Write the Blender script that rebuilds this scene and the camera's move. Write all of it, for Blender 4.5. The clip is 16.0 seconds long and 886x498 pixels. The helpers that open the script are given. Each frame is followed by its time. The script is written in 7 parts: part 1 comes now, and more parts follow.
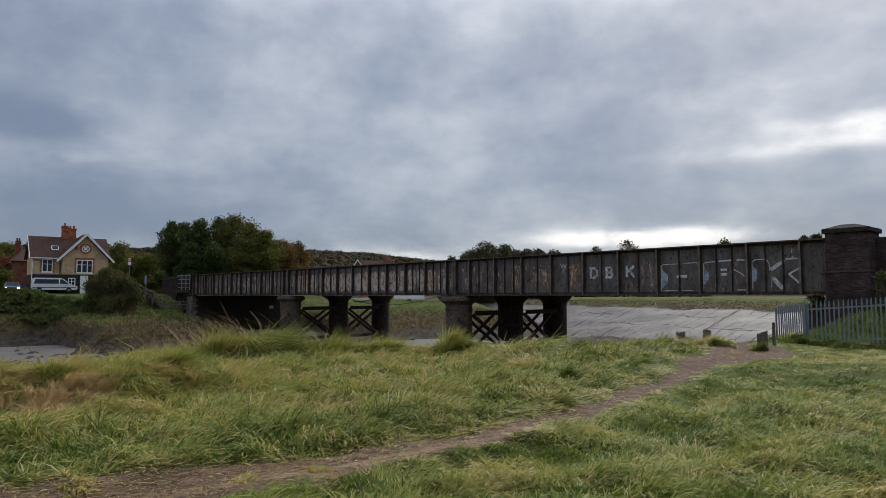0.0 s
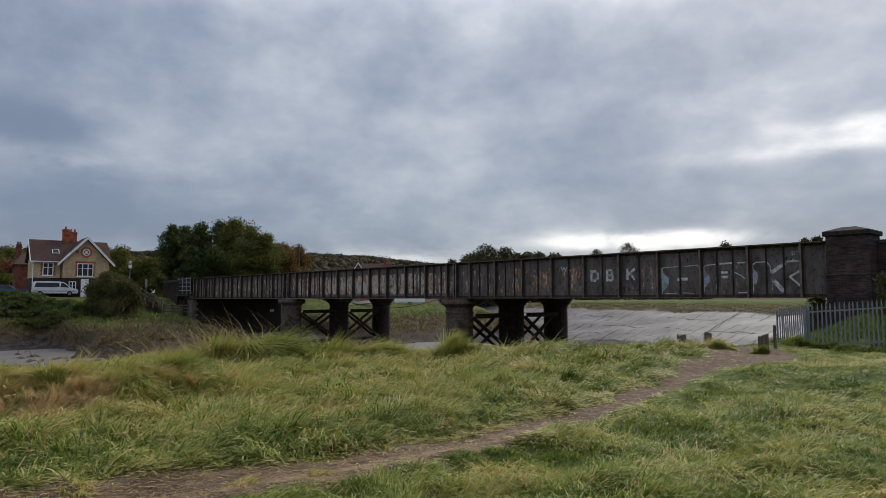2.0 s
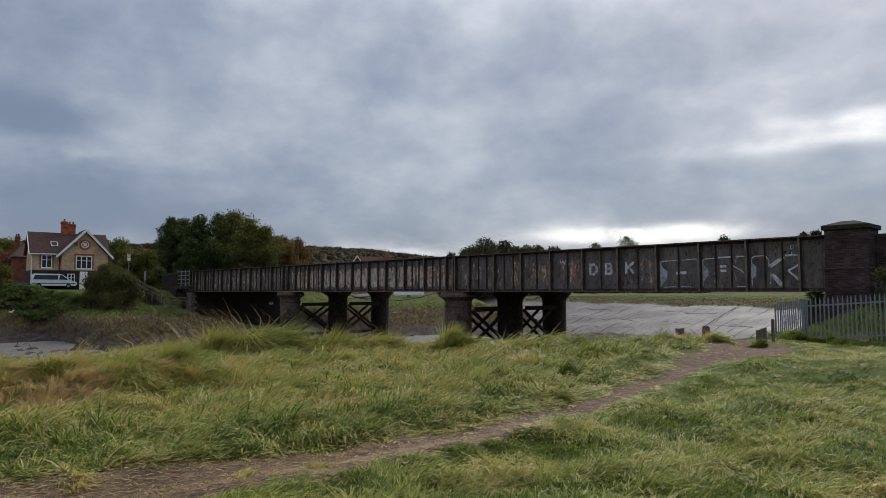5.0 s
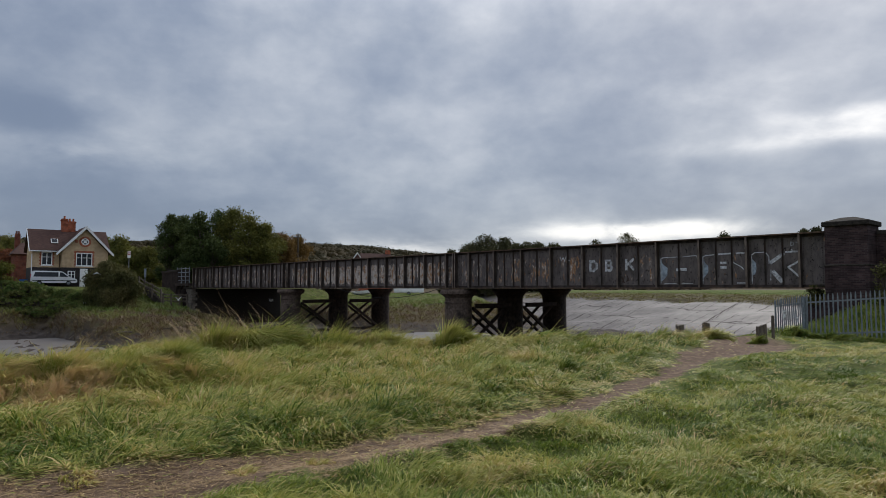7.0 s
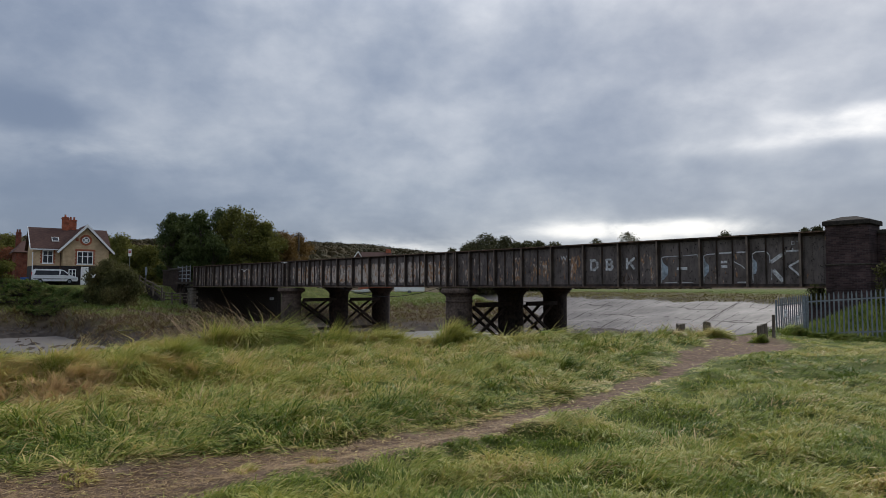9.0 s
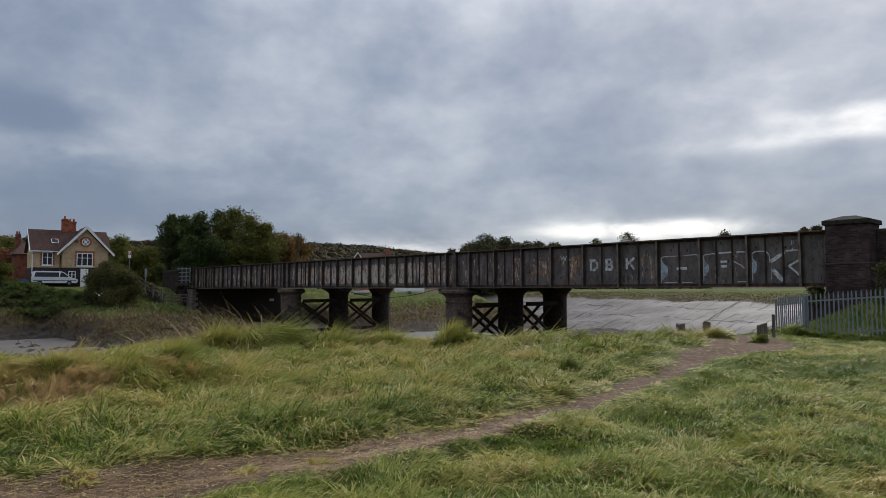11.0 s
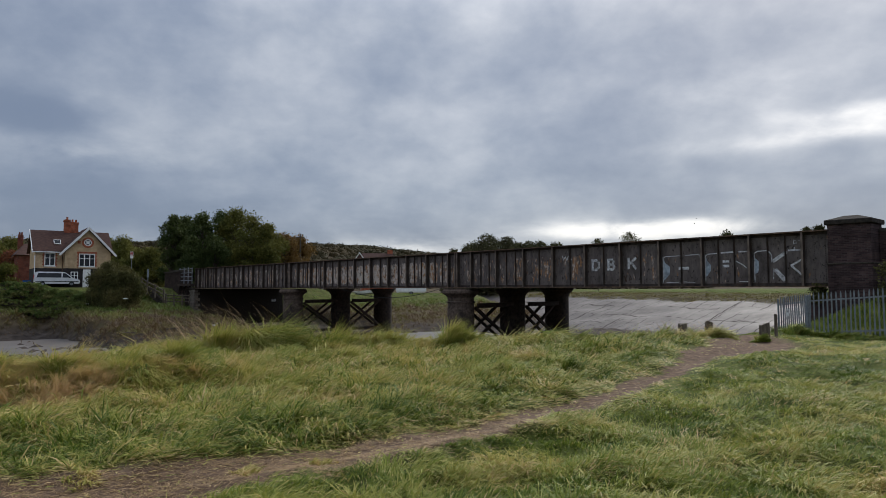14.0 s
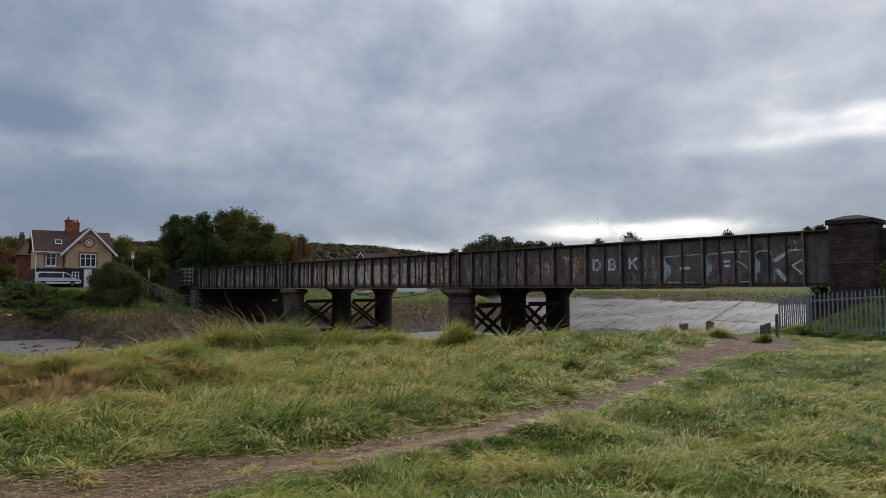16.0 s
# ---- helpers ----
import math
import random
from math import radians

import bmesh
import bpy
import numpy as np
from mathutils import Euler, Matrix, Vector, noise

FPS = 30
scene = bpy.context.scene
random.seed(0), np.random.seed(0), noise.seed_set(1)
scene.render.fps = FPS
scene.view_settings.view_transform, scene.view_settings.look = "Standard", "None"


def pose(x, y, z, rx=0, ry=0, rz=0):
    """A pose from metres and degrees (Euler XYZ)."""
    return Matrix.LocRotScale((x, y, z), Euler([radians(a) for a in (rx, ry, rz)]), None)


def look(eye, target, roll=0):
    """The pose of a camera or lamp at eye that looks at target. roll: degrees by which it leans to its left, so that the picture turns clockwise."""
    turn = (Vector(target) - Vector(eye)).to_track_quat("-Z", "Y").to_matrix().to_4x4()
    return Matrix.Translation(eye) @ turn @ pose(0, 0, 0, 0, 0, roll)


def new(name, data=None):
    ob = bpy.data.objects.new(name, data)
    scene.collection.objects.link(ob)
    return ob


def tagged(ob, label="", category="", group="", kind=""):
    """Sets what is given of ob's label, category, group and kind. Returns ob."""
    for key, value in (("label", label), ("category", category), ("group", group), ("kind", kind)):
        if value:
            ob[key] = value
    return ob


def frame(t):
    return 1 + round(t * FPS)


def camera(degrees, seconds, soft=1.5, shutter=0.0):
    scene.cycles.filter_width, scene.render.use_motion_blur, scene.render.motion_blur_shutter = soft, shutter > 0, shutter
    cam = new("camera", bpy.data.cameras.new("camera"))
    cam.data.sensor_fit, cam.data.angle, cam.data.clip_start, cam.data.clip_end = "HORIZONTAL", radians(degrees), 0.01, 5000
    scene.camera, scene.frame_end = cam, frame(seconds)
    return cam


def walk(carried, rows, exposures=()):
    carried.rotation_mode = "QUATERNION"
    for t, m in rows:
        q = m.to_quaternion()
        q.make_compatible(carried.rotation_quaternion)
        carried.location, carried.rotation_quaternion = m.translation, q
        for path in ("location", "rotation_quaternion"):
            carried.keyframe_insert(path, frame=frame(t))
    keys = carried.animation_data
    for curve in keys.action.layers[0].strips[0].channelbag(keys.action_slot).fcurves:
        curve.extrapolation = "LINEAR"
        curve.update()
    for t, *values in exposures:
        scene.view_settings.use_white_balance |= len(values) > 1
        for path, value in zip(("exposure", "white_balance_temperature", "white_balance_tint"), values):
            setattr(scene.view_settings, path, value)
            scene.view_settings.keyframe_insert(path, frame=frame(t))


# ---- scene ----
# The railway runs from R to L; s is the way along it, n the way across it.
EYE = 1.65
cam = camera(68, 16.0, soft=0.6)
# seconds, tilt, roll, turn in degrees
PATH = [
    (0, 94.035, 0.000, 0.000), (0.5, 94.151, -0.068, -0.001), (1, 94.233, -0.142, -0.055),
    (1.5, 94.267, -0.080, 0.014), (2, 94.300, -0.062, 0.048), (2.5, 94.179, -0.003, 0.120),
    (3, 94.161, -0.134, 0.176), (3.5, 94.107, -0.184, 0.111), (4, 94.008, -0.063, 0.054),
    (6.5, 93.400, 0.089, -0.067), (7, 93.430, 0.006, -0.033), (7.5, 93.483, 0.076, -0.026),
    (8, 93.389, 0.078, 0.008), (8.5, 93.350, 0.060, 0.016), (9, 93.325, 0.079, 0.027),
    (11.5, 93.418, -0.136, 0.012), (12, 93.497, -0.129, 0.055), (12.5, 93.613, -0.115, 0.163),
    (13, 93.461, -0.184, 0.214), (13.5, 93.397, -0.221, 0.085), (14, 93.392, -0.179, 0.157),
    (14.5, 93.509, -0.241, 0.214), (15, 93.561, -0.135, 0.152), (15.5, 93.383, -0.209, 0.081),
    (16, 93.392, -0.179, 0.232),
]
walk(cam, [(t, pose(0, 0, EYE, tilt, 0, turn) @ pose(0, 0, 0, 0, 0, roll)) for t, tilt, roll, turn in PATH])

# ---- world and light ----
SUN_TURN, SUN_HEIGHT = 30, 35      # degrees to the right of the view, and above the horizon


# turn and sine of the height of a cloud mass, its two half widths, and how much lighter it is
CLOUD_BANKS = (
    (-0.57, 0.222, 0.085, 0.026, -0.24), (-0.55, 0.425, 0.16, 0.05, 0.13), (-0.50, 0.36, 0.20, 0.06, -0.06), (-0.30, 0.26, 0.16, 0.09, 0.06), (-0.2, 0.42, 0.15, 0.04, 0.08),
    (-0.05, 0.34, 0.15, 0.05, -0.03), (0.55, 0.37, 0.2, 0.06, 0.05), (0.10, 0.20, 0.28, 0.04, -0.05), (0.41, 0.145, 0.2, 0.03, -0.05),
    (-0.58, 0.09, 0.35, 0.07, -0.16), (-0.2, 0.10, 0.22, 0.06, -0.13), (0.2, 0.42, 0.2, 0.05, 0.03), (0.58, 0.09, 0.11, 0.05, -0.15),
)
CLOUD_GAPS = (
    (0.60, 0.222, 0.13, 0.013, 0.32), (0.50, 0.196, 0.14, 0.011, 0.26), (0.62, 0.205, 0.09, 0.012, 0.22), (0.30, 0.084, 0.14, 0.014, 0.85), (-0.06, 0.062, 0.12, 0.014, 0.35), (0.45, 0.27, 0.12, 0.03, 0.14), (-0.52, 0.18, 0.12, 0.02, 0.14),
)


def make_world():
    world = bpy.data.worlds.new("overcast")
    scene.world = world
    world.use_nodes = True
    nt = world.node_tree
    nt.nodes.clear()
    N, L = nt.nodes.new, nt.links.new

    def math_node(op, a, b=None, c=None):
        m = N("ShaderNodeMath")
        m.operation = op
        for i, v in enumerate((a, b, c)):
            if v is None:
                continue
            if isinstance(v, (int, float)):
                m.inputs[i].default_value = v
            else:
                L(v, m.inputs[i])
        return m.outputs[0]

    def ramp(fac, stops):
        r = N("ShaderNodeValToRGB")
        r.color_ramp.interpolation = "B_SPLINE" if len(stops) > 3 else "LINEAR"
        els = r.color_ramp.elements
        while len(els) < len(stops):
            els.new(0.5)
        for e, (p, c) in zip(els, stops):
            e.position, e.color = p, (*c, 1) if len(c) == 3 else c
        L(fac, r.inputs[0])
        return r.outputs[0]

    def mix(kind, fac, a, b):
        m = N("ShaderNodeMix")
        m.data_type, m.blend_type = "RGBA", kind
        for sock, v in ((m.inputs[0], fac), (m.inputs[6], a), (m.inputs[7], b)):
            if isinstance(v, (int, float)):
                sock.default_value = v
            elif isinstance(v, tuple):
                sock.default_value = (*v, 1)
            else:
                L(v, sock)
        return m.outputs[2]

    tc = N("ShaderNodeTexCoord")
    sep = N("ShaderNodeSeparateXYZ")
    L(tc.outputs["Generated"], sep.inputs[0])
    x, y, z = sep.outputs
    up = math_node("MAXIMUM", z, 0.0)
    flat = math_node("ADD", up, 0.30)
    comb = N("ShaderNodeCombineXYZ")
    L(math_node("DIVIDE", x, flat), comb.inputs[0])
    L(math_node("DIVIDE", y, flat), comb.inputs[1])
    az = math_node("ARCTAN2", x, y)

    def cloud(scale, detail, rough, offset, warp):
        mp = N("ShaderNodeMapping")
        mp.inputs["Location"].default_value = offset
        L(comb.outputs[0], mp.inputs[0])
        n = N("ShaderNodeTexNoise")
        n.inputs["Scale"].default_value = scale
        n.inputs["Detail"].default_value = detail
        n.inputs["Roughness"].default_value = rough
        n.inputs["Distortion"].default_value = warp
        L(mp.outputs[0], n.inputs["Vector"])
        return n.outputs[0]

    def bank(turn, height, wide, tall, amount):
        """A large mass of cloud, lighter or darker than the rest."""
        p = math_node("MULTIPLY", math_node("SUBTRACT", az, turn), 1 / wide)
        q = math_node("MULTIPLY", math_node("SUBTRACT", up, height), 1 / tall)
        g = math_node("EXPONENT", math_node("MULTIPLY", math_node("ADD", math_node("MULTIPLY", p, p), math_node("MULTIPLY", q, q)), -1.0))
        return math_node("MULTIPLY", g, amount)

    big = cloud(1.15, 4, 0.5, (3.1, 1.7, 0), 0.15)
    small = cloud(3.4, 9, 0.55, (7.4, 2.2, 0), 0.25)
    lay = N("ShaderNodeCombineXYZ")
    L(az, lay.inputs[0])
    L(math_node("MULTIPLY", up, 1.5), lay.inputs[1])
    puff = N("ShaderNodeTexNoise")
    puff.inputs["Scale"].default_value, puff.inputs["Detail"].default_value, puff.inputs["Roughness"].default_value = 5.0, 9, 0.52
    L(lay.outputs[0], puff.inputs["Vector"])
    fine = N("ShaderNodeTexNoise")
    fine.inputs["Scale"].default_value, fine.inputs["Detail"].default_value, fine.inputs["Roughness"].default_value, fine.inputs["Distortion"].default_value = 14.0, 8, 0.55, 0.2
    L(lay.outputs[0], fine.inputs["Vector"])
    mass = math_node("ADD", math_node("MULTIPLY", big, 0.46), math_node("MULTIPLY", small, 0.19))
    mass = math_node("ADD", mass, math_node("MULTIPLY", puff.outputs[0], 0.50))
    mass = math_node("ADD", mass, math_node("MULTIPLY", fine.outputs[0], 0.13))
    mass = math_node("SUBTRACT", mass, 0.155)
    gaps = math_node("MULTIPLY_ADD", small, 2.4, -0.45)
    for args in CLOUD_BANKS:
        mass = math_node("ADD", mass, bank(*args))
    for args in CLOUD_GAPS:
        mass = math_node("ADD", mass, math_node("MULTIPLY", bank(*args), gaps))
    tone = ramp(mass, [(0.30, (0.175, 0.22, 0.315)), (0.42, (0.265, 0.312, 0.405)), (0.53, (0.40, 0.44, 0.515)), (0.65, (0.58, 0.61, 0.67)), (0.80, (0.92, 0.92, 0.93)), (0.95, (1.05, 1.04, 1.02))])
    # overhead an overcast sky is several times as bright as near the horizon
    lift = ramp(up, [(0.0, (0.56, 0.56, 0.56)), (0.38, (0.60, 0.60, 0.60)), (0.50, (1.0, 0.98, 0.95)), (0.75, (4.5, 4.15, 3.7))])
    tone = mix("MULTIPLY", 1.0, tone, lift)
    sky = N("ShaderNodeTexSky")
    sky.sky_type = "NISHITA"
    sky.sun_disc = False
    sky.sun_elevation, sky.sun_rotation = radians(SUN_HEIGHT), radians(SUN_TURN)
    clear = mix("MULTIPLY", 1.0, sky.outputs[0], (0.1, 0.1, 0.1))
    full = mix("MIX", 0.93, clear, tone)
    bg = N("ShaderNodeBackground")
    L(full, bg.inputs[0])
    bg.inputs[1].default_value = 1.0
    out = N("ShaderNodeOutputWorld")
    L(bg.outputs[0], out.inputs[0])


make_world()
sun = new("sun", bpy.data.lights.new("sun", "SUN"))
sun.data.energy, sun.data.angle, sun.data.color = 1.5, radians(25), (1.0, 0.96, 0.9)
_a, _e = radians(SUN_TURN), radians(SUN_HEIGHT)
sun.matrix_world = look((0, 0, 60), (-math.sin(_a) * math.cos(_e), -math.cos(_a) * math.cos(_e), 60 - math.sin(_e)))
scene.view_settings.exposure = 0.75

# ---- materials ----


def rgb(c):
    return (*c, 1)


def material(name, dark, light, scale=4.0, rough=0.8, bump=0.15, metal=0.0, stain=None, stain_scale=0.6, stain_amount=0.5,
             stretch=(1, 1, 1), leaf=0.0, island=0.0, rand=0.0, spec=0.2, bump_distance=0.02, coords="Object", low=0.35, high=0.68):
    """Two-scale noise between two colours, an optional stain colour in large patches, and relief."""
    m = bpy.data.materials.new(name)
    m.use_nodes = True
    nt = m.node_tree
    nt.nodes.clear()
    N, L = nt.nodes.new, nt.links.new
    tc = N("ShaderNodeTexCoord")
    mp = N("ShaderNodeMapping")
    mp.inputs["Scale"].default_value = stretch
    L(tc.outputs[coords], mp.inputs[0])

    def tex(sc, det=6, ro=0.6):
        n = N("ShaderNodeTexNoise")
        n.inputs["Scale"].default_value, n.inputs["Detail"].default_value, n.inputs["Roughness"].default_value = sc, det, ro
        L(mp.outputs[0], n.inputs["Vector"])
        return n.outputs[0]

    def ramp(fac, a, b, p, q):
        r = N("ShaderNodeValToRGB")
        r.color_ramp.elements[0].position, r.color_ramp.elements[0].color = p, rgb(a)
        r.color_ramp.elements[1].position, r.color_ramp.elements[1].color = q, rgb(b)
        L(fac, r.inputs[0])
        return r.outputs[0]

    fine = tex(scale)
    col = ramp(fine, dark, light, low, high)
    if stain:
        mask = ramp(tex(stain_scale, 8, 0.65), (0, 0, 0), (1, 1, 1), 0.48, 0.62)
        k = N("ShaderNodeMath")
        k.operation = "MULTIPLY"
        L(mask, k.inputs[0])
        k.inputs[1].default_value = stain_amount
        mx = N("ShaderNodeMix")
        mx.data_type = "RGBA"
        L(k.outputs[0], mx.inputs[0])
        L(col, mx.inputs[6])
        mx.inputs[7].default_value = rgb(stain)
        col = mx.outputs[2]
    if island or rand:
        if island:
            g = N("ShaderNodeNewGeometry")
            r_out, amount = g.outputs["Random Per Island"], island
        else:
            g = N("ShaderNodeObjectInfo")
            r_out, amount = g.outputs["Random"], rand
        mr = N("ShaderNodeMapRange")
        mr.inputs["To Min"].default_value, mr.inputs["To Max"].default_value = 1 - amount, 1 + amount
        L(r_out, mr.inputs[0])
        hv = N("ShaderNodeHueSaturation")
        L(mr.outputs[0], hv.inputs["Value"])
        L(col, hv.inputs["Color"])
        col = hv.outputs[0]
    b = N("ShaderNodeBsdfPrincipled")
    L(col, b.inputs["Base Color"])
    b.inputs["Roughness"].default_value, b.inputs["Metallic"].default_value = rough, metal
    b.inputs["Specular IOR Level"].default_value = spec
    if bump:
        bp = N("ShaderNodeBump")
        bp.inputs["Strength"].default_value, bp.inputs["Distance"].default_value = bump, bump_distance
        L(fine, bp.inputs["Height"])
        L(bp.outputs[0], b.inputs["Normal"])
    out = N("ShaderNodeOutputMaterial")
    if leaf:
        t = N("ShaderNodeBsdfTranslucent")
        L(col, t.inputs[0])
        ms = N("ShaderNodeMixShader")
        ms.inputs[0].default_value = leaf
        L(b.outputs[0], ms.inputs[1])
        L(t.outputs[0], ms.inputs[2])
        L(ms.outputs[0], out.inputs[0])
    else:
        L(b.outputs[0], out.inputs[0])
    return m


def tinted(name, stops, leaf=0.3, rough=0.6, spec=0.25):
    """Blades: the colour runs through the stops by each blade's own tint."""
    m = bpy.data.materials.new(name)
    m.use_nodes = True
    nt = m.node_tree
    nt.nodes.clear()
    N, L = nt.nodes.new, nt.links.new
    at = N("ShaderNodeAttribute")
    at.attribute_name = "tint"
    r = N("ShaderNodeValToRGB")
    els = r.color_ramp.elements
    while len(els) < len(stops):
        els.new(0.5)
    for e, (p, c) in zip(els, stops):
        e.position, e.color = p, rgb(c)
    L(at.outputs["Fac"], r.inputs[0])
    b = N("ShaderNodeBsdfPrincipled")
    L(r.outputs[0], b.inputs["Base Color"])
    b.inputs["Roughness"].default_value, b.inputs["Specular IOR Level"].default_value = rough, spec
    t = N("ShaderNodeBsdfTranslucent")
    L(r.outputs[0], t.inputs[0])
    ms = N("ShaderNodeMixShader")
    ms.inputs[0].default_value = leaf
    L(b.outputs[0], ms.inputs[1])
    L(t.outputs[0], ms.inputs[2])
    out = N("ShaderNodeOutputMaterial")
    L(ms.outputs[0], out.inputs[0])
    return m


GRASS_M = tinted("grass_blades", [(0.0, (0.078, 0.128, 0.02)), (0.25, (0.24, 0.29, 0.052)), (0.5, (0.45, 0.42, 0.12)), (0.75, (0.60, 0.46, 0.19)), (1.0, (0.66, 0.48, 0.27))], leaf=0.28, spec=0.13, rough=0.5)
STRAW_M = tinted("trodden_straw", [(0.0, (0.185, 0.112, 0.056)), (0.5, (0.30, 0.195, 0.098)), (1.0, (0.42, 0.29, 0.15))], leaf=0.1)
REED_M = tinted("bank_growth", [(0.0, (0.15, 0.215, 0.045)), (0.4, (0.18, 0.17, 0.05)), (0.7, (0.118, 0.074, 0.036)), (1.0, (0.13, 0.092, 0.052))])
RUST_EDGE_M = material("rusty_steel", (0.06, 0.042, 0.032), (0.20, 0.125, 0.08), 5.0, 0.8, 0.3, stain=(0.045, 0.038, 0.036), stain_scale=0.9, stain_amount=0.7)
# stiffener caps: rust-stained paint, coloured lighter as edges that catch the light
STIFF_M = material("lit_stiffener_cap", (0.085, 0.066, 0.055), (0.26, 0.205, 0.165), 3.0, 0.75, 0.25, stain=(0.13, 0.07, 0.04), stain_scale=1.4, stain_amount=0.5, stretch=(1, 1, 0.4), spec=0.25)
# stiffener sides, ribs and strips: rusty steel with shade put into its dark colour
PLATE_M = material("shaded_rusty_plate", (0.022, 0.018, 0.016), (0.075, 0.06, 0.052), 3.0, 0.8, 0.25, stain=(0.10, 0.055, 0.035), stain_scale=1.6, stain_amount=0.35, stretch=(1, 1, 0.4), spec=0.2)
WHITE_PAINT_M = material("sprayed_white_paint", (0.42, 0.43, 0.44), (0.74, 0.75, 0.76), 9.0, 0.8, 0.1, stain=(0.09, 0.083, 0.08), stain_scale=5.0, stain_amount=0.75)
PALE_BLUE_M = material("sprayed_pale_blue_paint", (0.27, 0.33, 0.39), (0.47, 0.54, 0.60), 7.0, 0.8, 0.1, stain=(0.1, 0.1, 0.105), stain_scale=3.0, stain_amount=0.5)
CAP_M = material("sooty_cap_stone", (0.022, 0.019, 0.017), (0.055, 0.047, 0.04), 6.0, 0.95, 0.4, spec=0.1)
MASONRY_M = material("sooty_masonry", (0.06, 0.044, 0.036), (0.16, 0.12, 0.095), 5.0, 0.9, 0.5, stain=(0.03, 0.024, 0.021), stain_scale=0.8, stain_amount=0.8)
STONE_M = material("weathered_stone", (0.034, 0.029, 0.025), (0.085, 0.072, 0.06), 6.0, 0.9, 0.4, stain=(0.03, 0.027, 0.022), stain_scale=1.0, stain_amount=0.6)
IRON_M = material("dark_wet_iron", (0.02, 0.015, 0.013), (0.06, 0.043, 0.034), 4.0, 0.75, 0.3, stain=(0.09, 0.05, 0.033), stain_scale=0.8, stain_amount=0.35, spec=0.25)
GALV_M = material("galvanised_steel", (0.15, 0.172, 0.195), (0.27, 0.30, 0.33), 8.0, 0.5, 0.05, metal=0.35, stain=(0.26, 0.25, 0.24), stain_amount=0.4)
WOOD_M = material("weathered_timber", (0.055, 0.044, 0.035), (0.17, 0.142, 0.112), 10.0, 0.85, 0.4, stretch=(1, 1, 0.15))
BARK_M = material("bark", (0.04, 0.032, 0.025), (0.12, 0.10, 0.08), 6.0, 0.9, 0.5, stretch=(1, 1, 0.3))
LEAF_DARK_M = material("dark_leaves", (0.036, 0.055, 0.017), (0.088, 0.108, 0.032), 0.35, 0.7, 0, leaf=0.25, island=0.45, spec=0.12)
LEAF_OLIVE_M = material("olive_leaves", (0.075, 0.086, 0.02), (0.17, 0.158, 0.038), 0.35, 0.7, 0, leaf=0.25, island=0.45, spec=0.12)
LEAF_AUTUMN_M = material("autumn_leaves", (0.10, 0.065, 0.022), (0.22, 0.13, 0.042), 0.35, 0.7, 0, leaf=0.25, island=0.45, spec=0.12)
LEAF_RED_M = material("red_leaves", (0.10, 0.035, 0.015), (0.20, 0.07, 0.03), 0.35, 0.6, 0, leaf=0.25, island=0.4)
LEAF_IVY_M = material("ivy_leaves", (0.075, 0.12, 0.03), (0.18, 0.215, 0.058), 0.5, 0.65, 0, leaf=0.2, island=0.5, spec=0.15, stain=(0.15, 0.12, 0.05), stain_scale=0.35, stain_amount=0.5)
LEAF_BUSH_M = material("drooping_bush_leaves", (0.05, 0.057, 0.02), (0.145, 0.13, 0.045), 0.5, 0.7, 0, leaf=0.2, island=0.5, spec=0.12, stain=(0.12, 0.085, 0.045), stain_scale=0.4, stain_amount=0.3)
FOREST_M = material("far_wood", (0.027, 0.026, 0.010), (0.05, 0.036, 0.014), 0.02, 0.8, 0, island=0.12, spec=0.1)
LEAF_FAR_M = material("far_tree_leaves", (0.048, 0.052, 0.026), (0.105, 0.10, 0.046), 0.2, 0.75, 0, leaf=0.2, island=0.45, spec=0.1)



